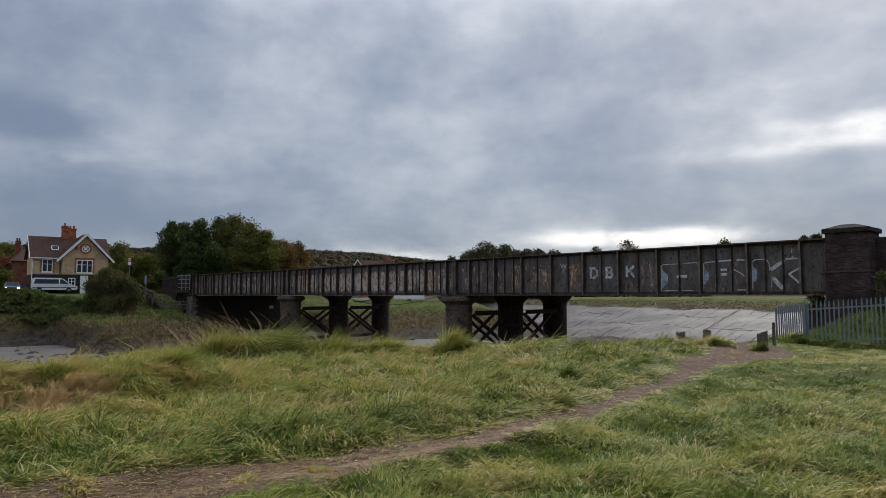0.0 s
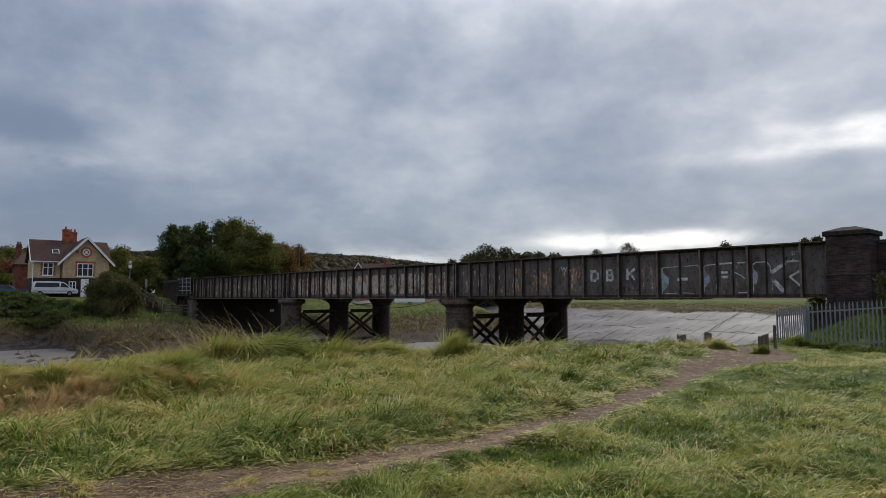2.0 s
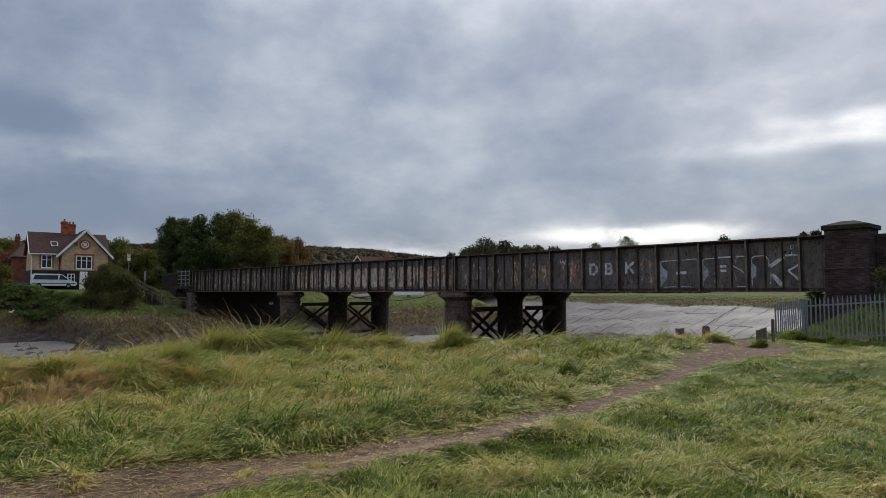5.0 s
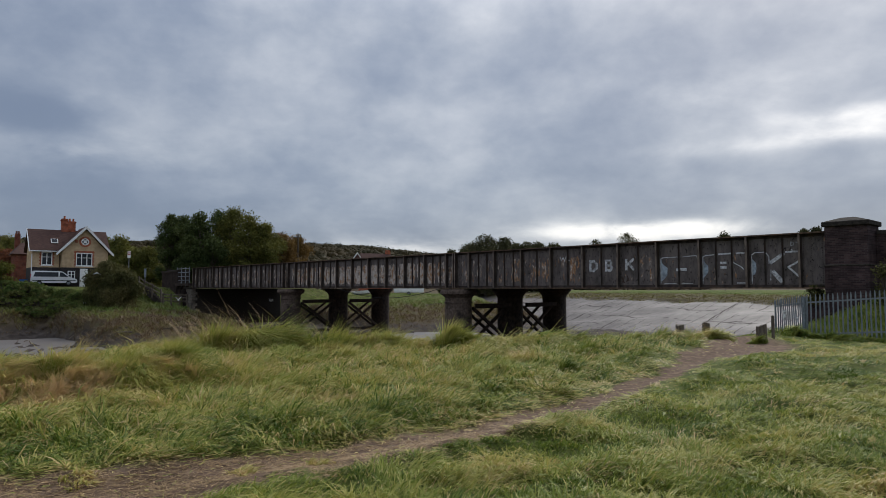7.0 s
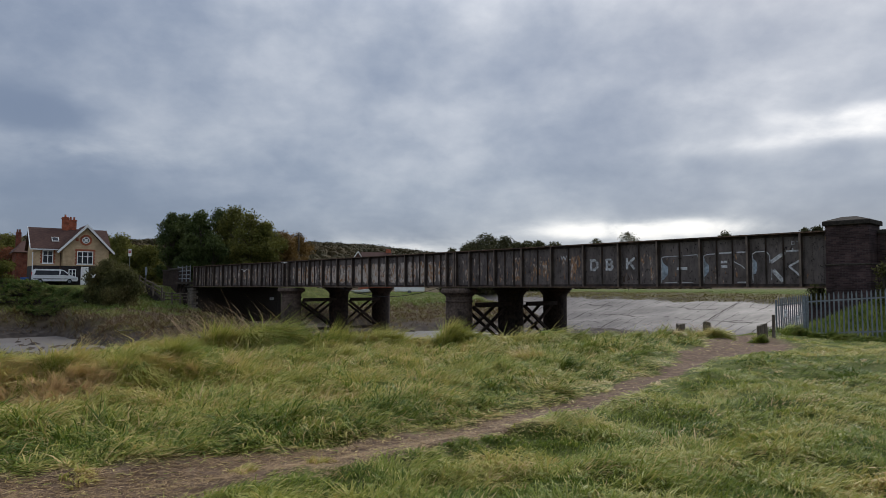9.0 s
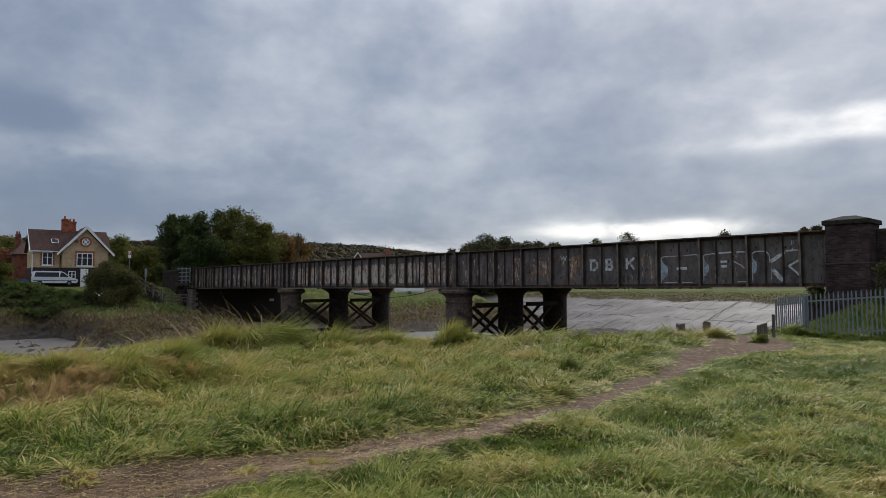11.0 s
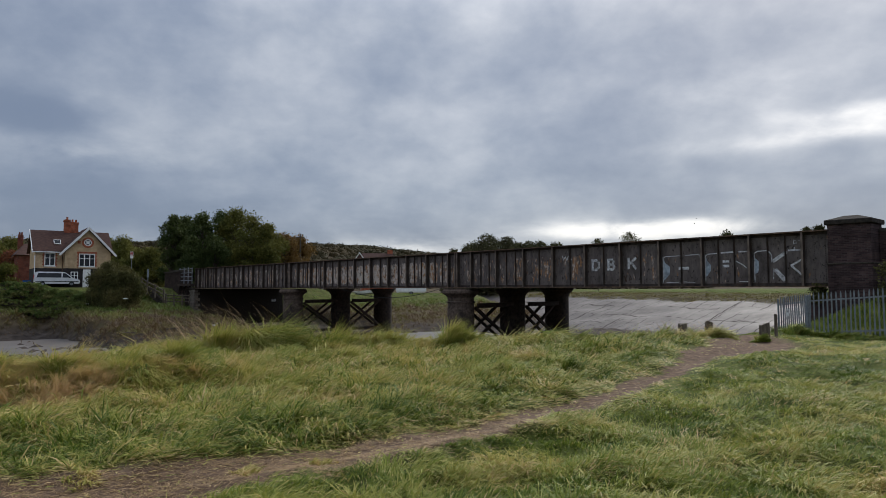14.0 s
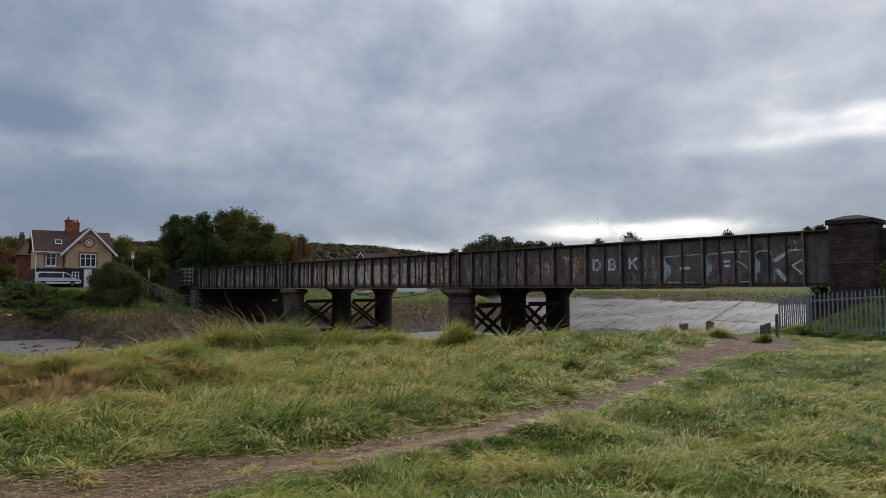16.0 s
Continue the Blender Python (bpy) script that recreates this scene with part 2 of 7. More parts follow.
def web_material():
    """Dark painted plate, flaking to pale primer and rust in the middle of each plate."""
    m = bpy.data.materials.new("flaking_plate_paint")
    m.use_nodes = True
    nt = m.node_tree
    nt.nodes.clear()
    N, L = nt.nodes.new, nt.links.new

    def calc(op, a, b=None, c=None):
        q = N("ShaderNodeMath")
        q.operation = op
        for i, v in enumerate((a, b, c)):
            if v is None:
                continue
            if isinstance(v, (int, float)):
                q.inputs[i].default_value = v
            else:
                L(v, q.inputs[i])
        return q.outputs[0]

    tc = N("ShaderNodeTexCoord")
    sep = N("ShaderNodeSeparateXYZ")
    L(tc.outputs["Object"], sep.inputs[0])

    def tex(scale, detail=8, rough=0.65, stretch=(1, 1, 1), shift=0.0):
        mp = N("ShaderNodeMapping")
        mp.inputs["Scale"].default_value, mp.inputs["Location"].default_value = stretch, (shift, 0, 0)
        L(tc.outputs["Object"], mp.inputs[0])
        n = N("ShaderNodeTexNoise")
        n.inputs["Scale"].default_value, n.inputs["Detail"].default_value, n.inputs["Roughness"].default_value = scale, detail, rough
        L(mp.outputs[0], n.inputs["Vector"])
        return n.outputs[0]

    def ramp(fac, *stops):
        r = N("ShaderNodeValToRGB")
        els = r.color_ramp.elements
        while len(els) < len(stops):
            els.new(0.5)
        for e, (p, c) in zip(els, stops):
            e.position, e.color = p, rgb(c)
        L(fac, r.inputs[0])
        return r.outputs[0]

    def mixc(fac, a, b):
        mx = N("ShaderNodeMix")
        mx.data_type = "RGBA"
        L(fac, mx.inputs[0])
        L(a, mx.inputs[6])
        L(b, mx.inputs[7])
        return mx.outputs[2]

    s, z = sep.outputs[0], sep.outputs[2]
    u = calc("SUBTRACT", 1.0, calc("MULTIPLY", calc("ABSOLUTE", calc("SUBTRACT", calc("FRACT", calc("DIVIDE", calc("SUBTRACT", s, 0.93), 1.22)), 0.5)), 2.0))
    du, dv = calc("SUBTRACT", 1.0, u), calc("MULTIPLY", calc("SUBTRACT", z, 2.82), 1.1)
    du2, dv2 = calc("MULTIPLY", du, du), calc("MULTIPLY", dv, dv)
    middle = calc("MAXIMUM", calc("SUBTRACT", 1.0, calc("ADD", calc("MULTIPLY", calc("MULTIPLY", du2, du2), 1.5), calc("MULTIPLY", dv2, dv2))), 0.0)
    where = ramp(calc("DIVIDE", s, 74.0), *[(q, (w, w, w)) for q, w in ((0.0, 0.2), (0.112, 0.25), (0.118, 0.75), (0.136, 0.75), (0.142, 0.2), (0.176, 0.2), (0.182, 1.1), (0.235, 0.95), (0.33, 0.8), (0.36, 1.75), (0.62, 1.6), (0.68, 1.05), (1.0, 0.85))])
    core = calc("MINIMUM", calc("MULTIPLY", middle, 1.7), 1.0)
    fl = calc("ADD", tex(8.0, 12, 0.76, (1, 1, 0.30)), calc("MULTIPLY", calc("MULTIPLY", core, where), 0.175))
    fl = calc("ADD", fl, calc("MULTIPLY", calc("SUBTRACT", tex(3.0, 4, 0.6, (1, 1, 0.25), 9.0), 0.5), 0.75))
    flake = ramp(fl, (0.69, (0, 0, 0)), (0.74, (1, 1, 1)))
    paint = ramp(tex(3.0, 8, 0.65, (1, 1, 0.35)), (0.3, (0.066, 0.055, 0.051)), (0.7, (0.178, 0.15, 0.139)))
    dark = ramp(tex(1.2, 8, 0.7, (1, 1, 0.45), 4.0), (0.52, (0, 0, 0)), (0.66, (0.55, 0.55, 0.55)))
    specks = ramp(tex(11.0, 4, 0.6, (1, 1, 0.6), 2.0), (0.61, (0, 0, 0)), (0.65, (1, 1, 1)))
    soot = N("ShaderNodeRGB")
    soot.outputs[0].default_value = (0.022, 0.018, 0.017, 1)
    rust = ramp(tex(11.0), (0.3, (0.13, 0.06, 0.03)), (0.7, (0.46, 0.25, 0.12)))
    pale = ramp(tex(8.0), (0.3, (0.30, 0.258, 0.22)), (0.7, (0.66, 0.58, 0.50)))
    which = calc("ADD", tex(5.0, 6, 0.7, (1, 1, 0.5), 6.0), ramp(calc("DIVIDE", s, 74.0), (0.25, (0.0, 0.0, 0.0)), (0.4, (0.09, 0.09, 0.09)), (1.0, (0.05, 0.05, 0.05))))
    col = mixc(dark, paint, soot.outputs[0])
    col = mixc(specks, col, soot.outputs[0])
    col = mixc(flake, col, mixc(ramp(which, (0.5, (0, 0, 0)), (0.58, (1, 1, 1))), rust, pale))
    b = N("ShaderNodeBsdfPrincipled")
    L(col, b.inputs["Base Color"])
    b.inputs["Roughness"].default_value = 0.75
    b.inputs["Specular IOR Level"].default_value = 0.25
    bp = N("ShaderNodeBump")
    bp.inputs["Strength"].default_value, bp.inputs["Distance"].default_value = 0.3, 0.01
    L(fl, bp.inputs["Height"])
    L(bp.outputs[0], b.inputs["Normal"])
    out = N("ShaderNodeOutputMaterial")
    L(b.outputs[0], out.inputs[0])
    return m


WEB_M = web_material()


def ground_material():
    m = bpy.data.materials.new("earth_grass_and_mud")
    m.use_nodes = True
    nt = m.node_tree
    nt.nodes.clear()
    N, L = nt.nodes.new, nt.links.new
    tc = N("ShaderNodeTexCoord")

    def tex(scale, detail=6, rough=0.6, stretch=None):
        n = N("ShaderNodeTexNoise")
        n.inputs["Scale"].default_value, n.inputs["Detail"].default_value, n.inputs["Roughness"].default_value = scale, detail, rough
        if stretch:
            mp = N("ShaderNodeMapping")
            mp.inputs["Scale"].default_value = stretch
            L(tc.outputs["Object"], mp.inputs[0])
            L(mp.outputs[0], n.inputs["Vector"])
        else:
            L(tc.outputs["Object"], n.inputs["Vector"])
        return n.outputs[0]

    def ramp(fac, *stops):
        r = N("ShaderNodeValToRGB")
        els = r.color_ramp.elements
        while len(els) < len(stops):
            els.new(0.5)
        for e, (p, c) in zip(els, stops):
            e.position, e.color = p, rgb(c)
        L(fac, r.inputs[0])
        return r.outputs[0]

    def mixc(fac, a, b):
        mx = N("ShaderNodeMix")
        mx.data_type = "RGBA"
        L(fac, mx.inputs[0])
        L(a, mx.inputs[6])
        L(b, mx.inputs[7])
        return mx.outputs[2]

    at = N("ShaderNodeAttribute")
    at.attribute_name = "cover"
    sep = N("ShaderNodeSeparateColor")
    L(at.outputs["Color"], sep.inputs[0])
    mud_k, soil_k, dry_k = sep.outputs
    turf = N("ShaderNodeMath")
    turf.operation = "MULTIPLY_ADD"
    L(tex(34.0, 5, 0.7, (1.0, 0.45, 1.0)), turf.inputs[0])
    turf.inputs[1].default_value = 0.9
    shade = N("ShaderNodeMath")
    shade.operation = "MULTIPLY_ADD"
    L(tex(1.3), shade.inputs[0])
    shade.inputs[1].default_value, shade.inputs[2].default_value = 0.6, -0.25
    L(shade.outputs[0], turf.inputs[2])
    grass = ramp(turf.outputs[0], (0.3, (0.03, 0.045, 0.010)), (0.5, (0.085, 0.112, 0.024)), (0.7, (0.20, 0.20, 0.06)))
    scrub = ramp(tex(0.9, 8), (0.3, (0.045, 0.036, 0.024)), (0.55, (0.10, 0.075, 0.045)), (0.75, (0.09, 0.095, 0.035)))
    soil = ramp(tex(7.0, 10, 0.68), (0.3, (0.085, 0.056, 0.041)), (0.52, (0.15, 0.102, 0.072)), (0.72, (0.25, 0.175, 0.115)))
    mud = ramp(tex(0.5, 8), (0.3, (0.072, 0.061, 0.058)), (0.7, (0.13, 0.113, 0.106)))
    wet = ramp(tex(1.4, 8), (0.32, (0.028, 0.022, 0.019)), (0.5, (0.06, 0.049, 0.042)), (0.68, (0.115, 0.096, 0.083)))
    sp = N("ShaderNodeSeparateXYZ")
    L(tc.outputs["Object"], sp.inputs[0])

    def calc(op, a, b=None, c=None):
        q = N("ShaderNodeMath")
        q.operation = op
        for i, v in enumerate((a, b, c)):
            if v is None:
                continue
            if isinstance(v, (int, float)):
                q.inputs[i].default_value = v
            else:
                L(v, q.inputs[i])
        return q.outputs[0]

    # drainage channels run down the far mud bank, drawn as lines of colour
    ax = calc("MULTIPLY_ADD", sp.outputs[0], -0.674, calc("MULTIPLY", sp.outputs[1], 0.739))
    ay = calc("MULTIPLY_ADD", sp.outputs[0], 0.914, calc("MULTIPLY", sp.outputs[1], 0.406))

    def channel(u, gap, width, wob, wob_scale, cut, cut_scale):
        u = calc("MULTIPLY_ADD", tex(wob_scale, 5, 0.6), wob, u)
        d = calc("MULTIPLY", calc("ABSOLUTE", calc("SUBTRACT", calc("FRACT", calc("DIVIDE", u, gap)), 0.5)), gap)
        k = ramp(calc("DIVIDE", d, width), (0.35, (1, 1, 1)), (1.0, (0, 0, 0)))
        return calc("MULTIPLY", k, ramp(tex(cut_scale, 3, 0.6), (cut, (0, 0, 0)), (cut + 0.06, (1, 1, 1))))
    lines = calc("MAXIMUM", channel(ax, 3.1, 0.12, 2.6, 0.16, 0.45, 0.11), channel(ax, 7.3, 0.24, 4.2, 0.11, 0.47, 0.07))
    lines = calc("MAXIMUM", lines, calc("MULTIPLY", channel(ay, 3.3, 0.13, 3.4, 0.2, 0.53, 0.16), 0.7))
    lines = calc("MAXIMUM", lines, calc("MULTIPLY", channel(ay, 8.0, 0.32, 4.0, 0.13, 0.5, 0.1), 0.85))
    lines = calc("MULTIPLY", lines, calc("GREATER_THAN", ay, 62.0))
    pitted = ramp(tex(2.4, 10, 0.72, (0.7, 1.6, 1)), (0.56, (0, 0, 0)), (0.66, (0.7, 0.7, 0.7)))
    crust = N("ShaderNodeRGB")
    crust.outputs[0].default_value = (0.05, 0.042, 0.039, 1)
    mud = mixc(pitted, mud, crust.outputs[0])
    mud = mixc(at.outputs["Alpha"], mud, wet)
    # the channels' wet shade, painted as a dark colour along the lines
    rill_shade = N("ShaderNodeRGB")
    rill_shade.outputs[0].default_value = (0.025, 0.02, 0.018, 1)
    mud = mixc(calc("MULTIPLY", lines, 0.85), mud, rill_shade.outputs[0])
    col = mixc(dry_k, grass, scrub)
    col = mixc(soil_k, col, soil)
    col = mixc(mud_k, col, mud)
    b = N("ShaderNodeBsdfPrincipled")
    L(col, b.inputs["Base Color"])
    b.inputs["Specular IOR Level"].default_value = 0.35
    rr = N("ShaderNodeMapRange")
    rr.inputs["To Min"].default_value, rr.inputs["To Max"].default_value = 0.95, 0.66
    wetter = calc("MULTIPLY", mud_k, calc("SUBTRACT", 1.0, calc("MAXIMUM", at.outputs["Alpha"], lines)))
    L(wetter, rr.inputs[0])
    L(rr.outputs[0], b.inputs["Roughness"])
    L(calc("MULTIPLY_ADD", wetter, 0.2, 0.06), b.inputs["Specular IOR Level"])
    bp = N("ShaderNodeBump")
    bp.inputs["Strength"].default_value, bp.inputs["Distance"].default_value = 0.5, 0.05
    inv = N("ShaderNodeMath")
    inv.operation = "MULTIPLY_ADD"
    L(mud_k, inv.inputs[0])
    inv.inputs[1].default_value, inv.inputs[2].default_value = -0.36, 0.5
    L(inv.outputs[0], bp.inputs["Strength"])
    L(tex(5.0, 8, 0.7), bp.inputs["Height"])
    L(bp.outputs[0], b.inputs["Normal"])
    out = N("ShaderNodeOutputMaterial")
    L(b.outputs[0], out.inputs[0])
    return m


GROUND_M = ground_material()
WATER_M = material("silty_water", (0.125, 0.108, 0.098), (0.17, 0.148, 0.135), 0.4, 0.35, 0.1, spec=0.35, bump_distance=0.01)

# ---- plan of the place ----
R = np.array((17.35, 30.0))
ALONG = np.array((-0.67413, 0.73861))
ACROSS = np.array((0.73861, 0.67413))
SPAN, PANEL, WIDE = 24.4, 2.44, 12.0
LOW, TOP = 1.67, 4.225            # underside and top of the girders
RAIL_TURN = math.degrees(math.atan2(ALONG[1], ALONG[0]))
rng = np.random.default_rng(7)


def on_line(s, n, z=0.0):
    p = R + ALONG * s + ACROSS * n
    return Vector((p[0], p[1], z))


def rail_pose(s, n, z=0.0, turn=0.0):
    """x along the railway towards the far bank, y across it towards the camera's side, z up."""
    p = on_line(s, n, z)
    return pose(p.x, p.y, p.z, 0, 0, RAIL_TURN + turn)


def smooth(v, a, b):
    t = np.clip((v - a) / (b - a), 0, 1)
    return t * t * (3 - 2 * t)


def waves(x, y, scale, seed=0):
    """Cheap smooth noise in -1..1 from crossed sines."""
    r = np.random.default_rng(seed)
    out = 0
    for k in range(6):
        a, p, q = r.uniform(0, 6.28), r.uniform(0, 6.28), r.uniform(0.6, 1.9)
        u = (x * np.cos(a) + y * np.sin(a)) * q / scale
        out = out + np.sin(u * 6.28 + p + 1.3 * np.sin((y * np.cos(a) - x * np.sin(a)) * 2.9 / scale + p))
    return out / 6 * 1.6


PATH_X = (-9.0, -5.0, -3.15, -1.97, -0.5, 0.5, 1.75, 3.4, 5.0, 5.65, 6.3, 7.8, 9.0, 10.4)
PATH_Y = (4.0, 4.9, 5.45, 6.05, 7.1, 8.0, 9.4, 11.4, 13.9, 15.2, 16.3, 17.1, 19.4, 24.0)


def path_distance(x, y):
    """Distance to the trodden line, positive on the river's side."""
    best = np.full(np.shape(x), 1e9)
    side = np.zeros(np.shape(x))
    for i in range(len(PATH_X) - 1):
        ax, ay = PATH_X[i], PATH_Y[i]
        dx, dy = PATH_X[i + 1] - ax, PATH_Y[i + 1] - ay
        k = np.clip(((x - ax) * dx + (y - ay) * dy) / (dx * dx + dy * dy), 0, 1)
        ex, ey = x - ax - k * dx, y - ay - k * dy
        d = np.hypot(ex, ey)
        near = d < best
        best = np.where(near, d, best)
        side = np.where(near, np.sign(dx * ey - dy * ex), side)
    return best * side


def bank_edge(n):
    return -1.0 + 4.6 * smooth(-n, 13, 27)


def plan(x, y):
    s = (x - R[0]) * ALONG[0] + (y - R[1]) * ALONG[1]
    n = (x - R[0]) * ACROSS[0] + (y - R[1]) * ACROSS[1]
    return s, n, 0.914 * x + 0.406 * y, -0.406 * x + 0.914 * y


def rills(x, y, a, b):
    """Narrow drainage channels in the mud, 0..1."""
    def lines(u, gap, width):
        return np.clip(1.4 - np.abs((u / gap) % 1 - 0.5) * gap / width, 0, 1)
    s = plan(x, y)[0]
    k = lines(s + 1.6 * waves(x, y, 26, 8) + 0.4 * waves(x, y, 5, 28), 6.5, 0.3) * (waves(x, y, 30, 29) > -0.45)
    k = np.maximum(k, lines(s + 2.5 * waves(x, y, 19, 10), 11.0, 0.28) * (waves(x, y, 21, 30) > 0.0))
    k = np.maximum(k, 0.8 * lines(a + 2.5 * waves(x, y, 25, 18) + 0.6 * waves(x, y, 5, 32), 9.0, 0.3) * (waves(x, y, 17, 31) > 0.1))
    return k


def terrain(x, y):
    x, y = np.asarray(x, float), np.asarray(y, float)
    s, n, a, b = plan(x, y)
    r = np.hypot(x, y)
    e = s - bank_edge(n) * (1 - smooth(s, 8, 20)) + 0.5 * waves(x, y, 9, 3) * (1 - smooth(s, 76, 82))
    z = np.interp(e, [-3, 0, 2, 6, 12, 20, 32, 37, 46, 49, 53, 60, 67, 74, 80, 84], [0, 0.12, -0.2, -1.6, -2.1, -2.3, -2.7, -3.6, -3.7, -3.0, -2.3, -1.75, -1.1, -0.2, 1.65, 1.88])
    # upstream the creek lies against a steep far bank
    up_k = smooth(-n + 1.2 * waves(x, y, 11, 44), 14.4, 17.6) * smooth(s, 30, 38)
    z = z * (1 - up_k) + np.interp(s + 1.1 * waves(x, y, 8, 45), [30, 40, 46, 66, 70, 72, 74.5, 77.5, 80.3, 84], [-2.4, -2.9, -3.6, -3.8, -3.5, -3.0, -1.7, -0.2, 1.65, 1.88]) * up_k
    z = z + 0.22 * np.abs(waves(x, y, 3.1, 48)) * smooth(s, 48, 53) * (1 - smooth(s, 68, 74)) * (n < -4) * (1 - 0.8 * up_k)
    near = 1 - smooth(r, 30, 60)
    z = z + near * 0.07 * waves(x, y, 2.6, 1) + near * 0.05 * waves(x, y, 0.9, 2) * (1 - np.exp(-path_distance(x, y) ** 2 / 0.25))
    z = z - near * 0.06 * np.exp(-path_distance(x, y) ** 2 / 0.12)
    # the overgrown mound
    t = y - 8.55 - 0.72 * (x + 5.9) + 0.25 * waves(x, y, 1.6, 41)
    z = z + 0.34 * smooth(t, 0, 1.25) * (1 - smooth(t, 1.3, 5.5)) * (1 - smooth(x, -4.9, -3.0)) * smooth(x, -12, -8)
    z = z - 0.35 * smooth(x, 10.5, 14) * smooth(y, 16, 25) * (1 - smooth(e, -1, 3))
    # the worn landing at the path's end
    z = z - 0.2 * np.exp(-((x - 10.0) / 2.1) ** 2 - ((y - 22.2) / 3.2) ** 2)
    mid = smooth(r, 22, 40) * (1 - smooth(r, 140, 260))
    z = z + mid * (0.16 * waves(x, y, 7, 4) + 0.08 * waves(x, y, 2.5, 5)) * (z < 1.5)
    z = z + 0.34 * np.abs(waves(x, y, 1.9, 42)) * smooth(s, 40, 46) * (1 - smooth(s, 60, 66)) * (n < 2)
    # the mud runs right up to the far abutment's foot
    under = smooth(n, -2.8, -0.7) * (1 - smooth(n, 12.3, 16)) * (s < 75.0) * smooth(s, 44, 52)
    z = z * (1 - under) + np.minimum(z, np.interp(s, [50, 62, 73], [-3.3, -3.1, -3.0])) * under
    # the field behind the bridge lies lower
    z = np.where(r < 330, np.minimum(z, np.interp(n, [14, 24], [9, 0.5])), z)
    # the railway bank at the near end
    rise = np.clip(0.05 - 0.46 * s, -0.3, 2.4)
    k = np.interp(n, [-6.0, -1.0, 13, 18], [0, 1, 1, 0]) * (1 - smooth(s, -0.3, 0.9))
    z = np.where((n > -6) & (n < 18), z * (1 - k) + rise * k, z)
    # the tidal river behind
    shift = 14 * smooth(b, 74, 95)
    w = smooth(a - shift, 40, 56)
    rill = rills(x, y, a, b)
    far = np.interp(a + 1.2 * waves(x, y, 18, 6), [40, 56, 66, 80, 113, 114.5, 124, 150, 400], [-2.5, -7, -9, -8.6, -1.3, -0.75, -0.2, 0.5, 1.2])
    far = far - 0.06 * rill * smooth(a, 60, 84) * (1 - smooth(a, 110, 113)) + 0.25 * waves(x, y, 12, 12) * smooth(a, 114, 118)
    z = z * (1 - w) + far * w
    # wooded hills
    ratio = np.where(y > 1, x / np.maximum(y, 1), np.sign(x) * 3)
    hill = np.interp(ratio, [-3, -1.2, -0.5, -0.2, -0.12, -0.05, 0.02, 0.2, 0.6, 3], [30, 49, 52, 60, 55, 46, 38, 23, 14, 14])
    z = z + hill * smooth(r, 380, 950) + 0.05 * hill * waves(x, y, 300, 11) * smooth(r, 400, 700)
    return z


def ground_z(x, y):
    return float(terrain(np.array([x]), np.array([y]))[0])


def cover(x, y, z):
    s, n, a, b = plan(x, y)
    r = np.hypot(x, y)
    mud = smooth(-z + 0.25 * waves(x, y, 6, 13) + 0.15 * waves(x, y, 1.7, 14), 1.95 + 0.45 * (s > 40), 2.35 + 0.5 * (s > 40)) * (r < 350)
    mud = np.where(a > 70, smooth(-(a - 113.2) + 0.6 * waves(x, y, 5, 15), 0, 0.6), mud)
    d = np.abs(path_distance(x, y))
    width = np.interp(y, [4, 6, 9, 14, 15.3, 16.4, 17.2, 19, 21], [0.6, 0.55, 0.32, 0.26, 0.3, 0.4, 0.85, 1.2, 1.25])
    soil = (1 - smooth(d + 0.12 * waves(x, y, 0.8, 16) + 0.08 * waves(x, y, 0.3, 19), width * 0.75, width * 1.25)) * (r < 30)
    dry = np.where(r < 30, 0.15, np.where(r > 330, 1.0, np.maximum(0.3, smooth(-z, 0.1, 0.8)))) * (a < 70) + (a > 112) * (1 - smooth(a, 128, 142)) * 0.9
    dry = np.where(r > 330, 1.0, dry)
    wet = np.where(a > 60, 0.0, 1.0)
    return mud, soil, dry, wet


def mesh_from(name, verts, faces_flat, loops_per_face, mat, attr=None, color=None, smooth_faces=False):
    """A mesh from numpy arrays; all faces have the same number of corners."""
    me = bpy.data.meshes.new(name)
    nv, nf = len(verts), len(faces_flat) // loops_per_face
    me.vertices.add(nv)
    me.vertices.foreach_set("co", np.ascontiguousarray(verts, np.float32).ravel())
    me.loops.add(nf * loops_per_face)
    me.loops.foreach_set("vertex_index", np.ascontiguousarray(faces_flat, np.int32))
    me.polygons.add(nf)
    me.polygons.foreach_set("loop_start", np.arange(nf, dtype=np.int32) * loops_per_face)
    me.polygons.foreach_set("use_smooth", np.full(nf, smooth_faces, bool))
    me.update(calc_edges=True)
    me.validate()
    me.materials.append(mat)
    if attr is not None:
        at = me.attributes.new("tint", "FLOAT", "POINT")
        at.data.foreach_set("value", np.ascontiguousarray(attr, np.float32))
    if color is not None:
        at = me.attributes.new("cover", "FLOAT_COLOR", "POINT")
        at.data.foreach_set("color", np.ascontiguousarray(color, np.float32).ravel())
    return me


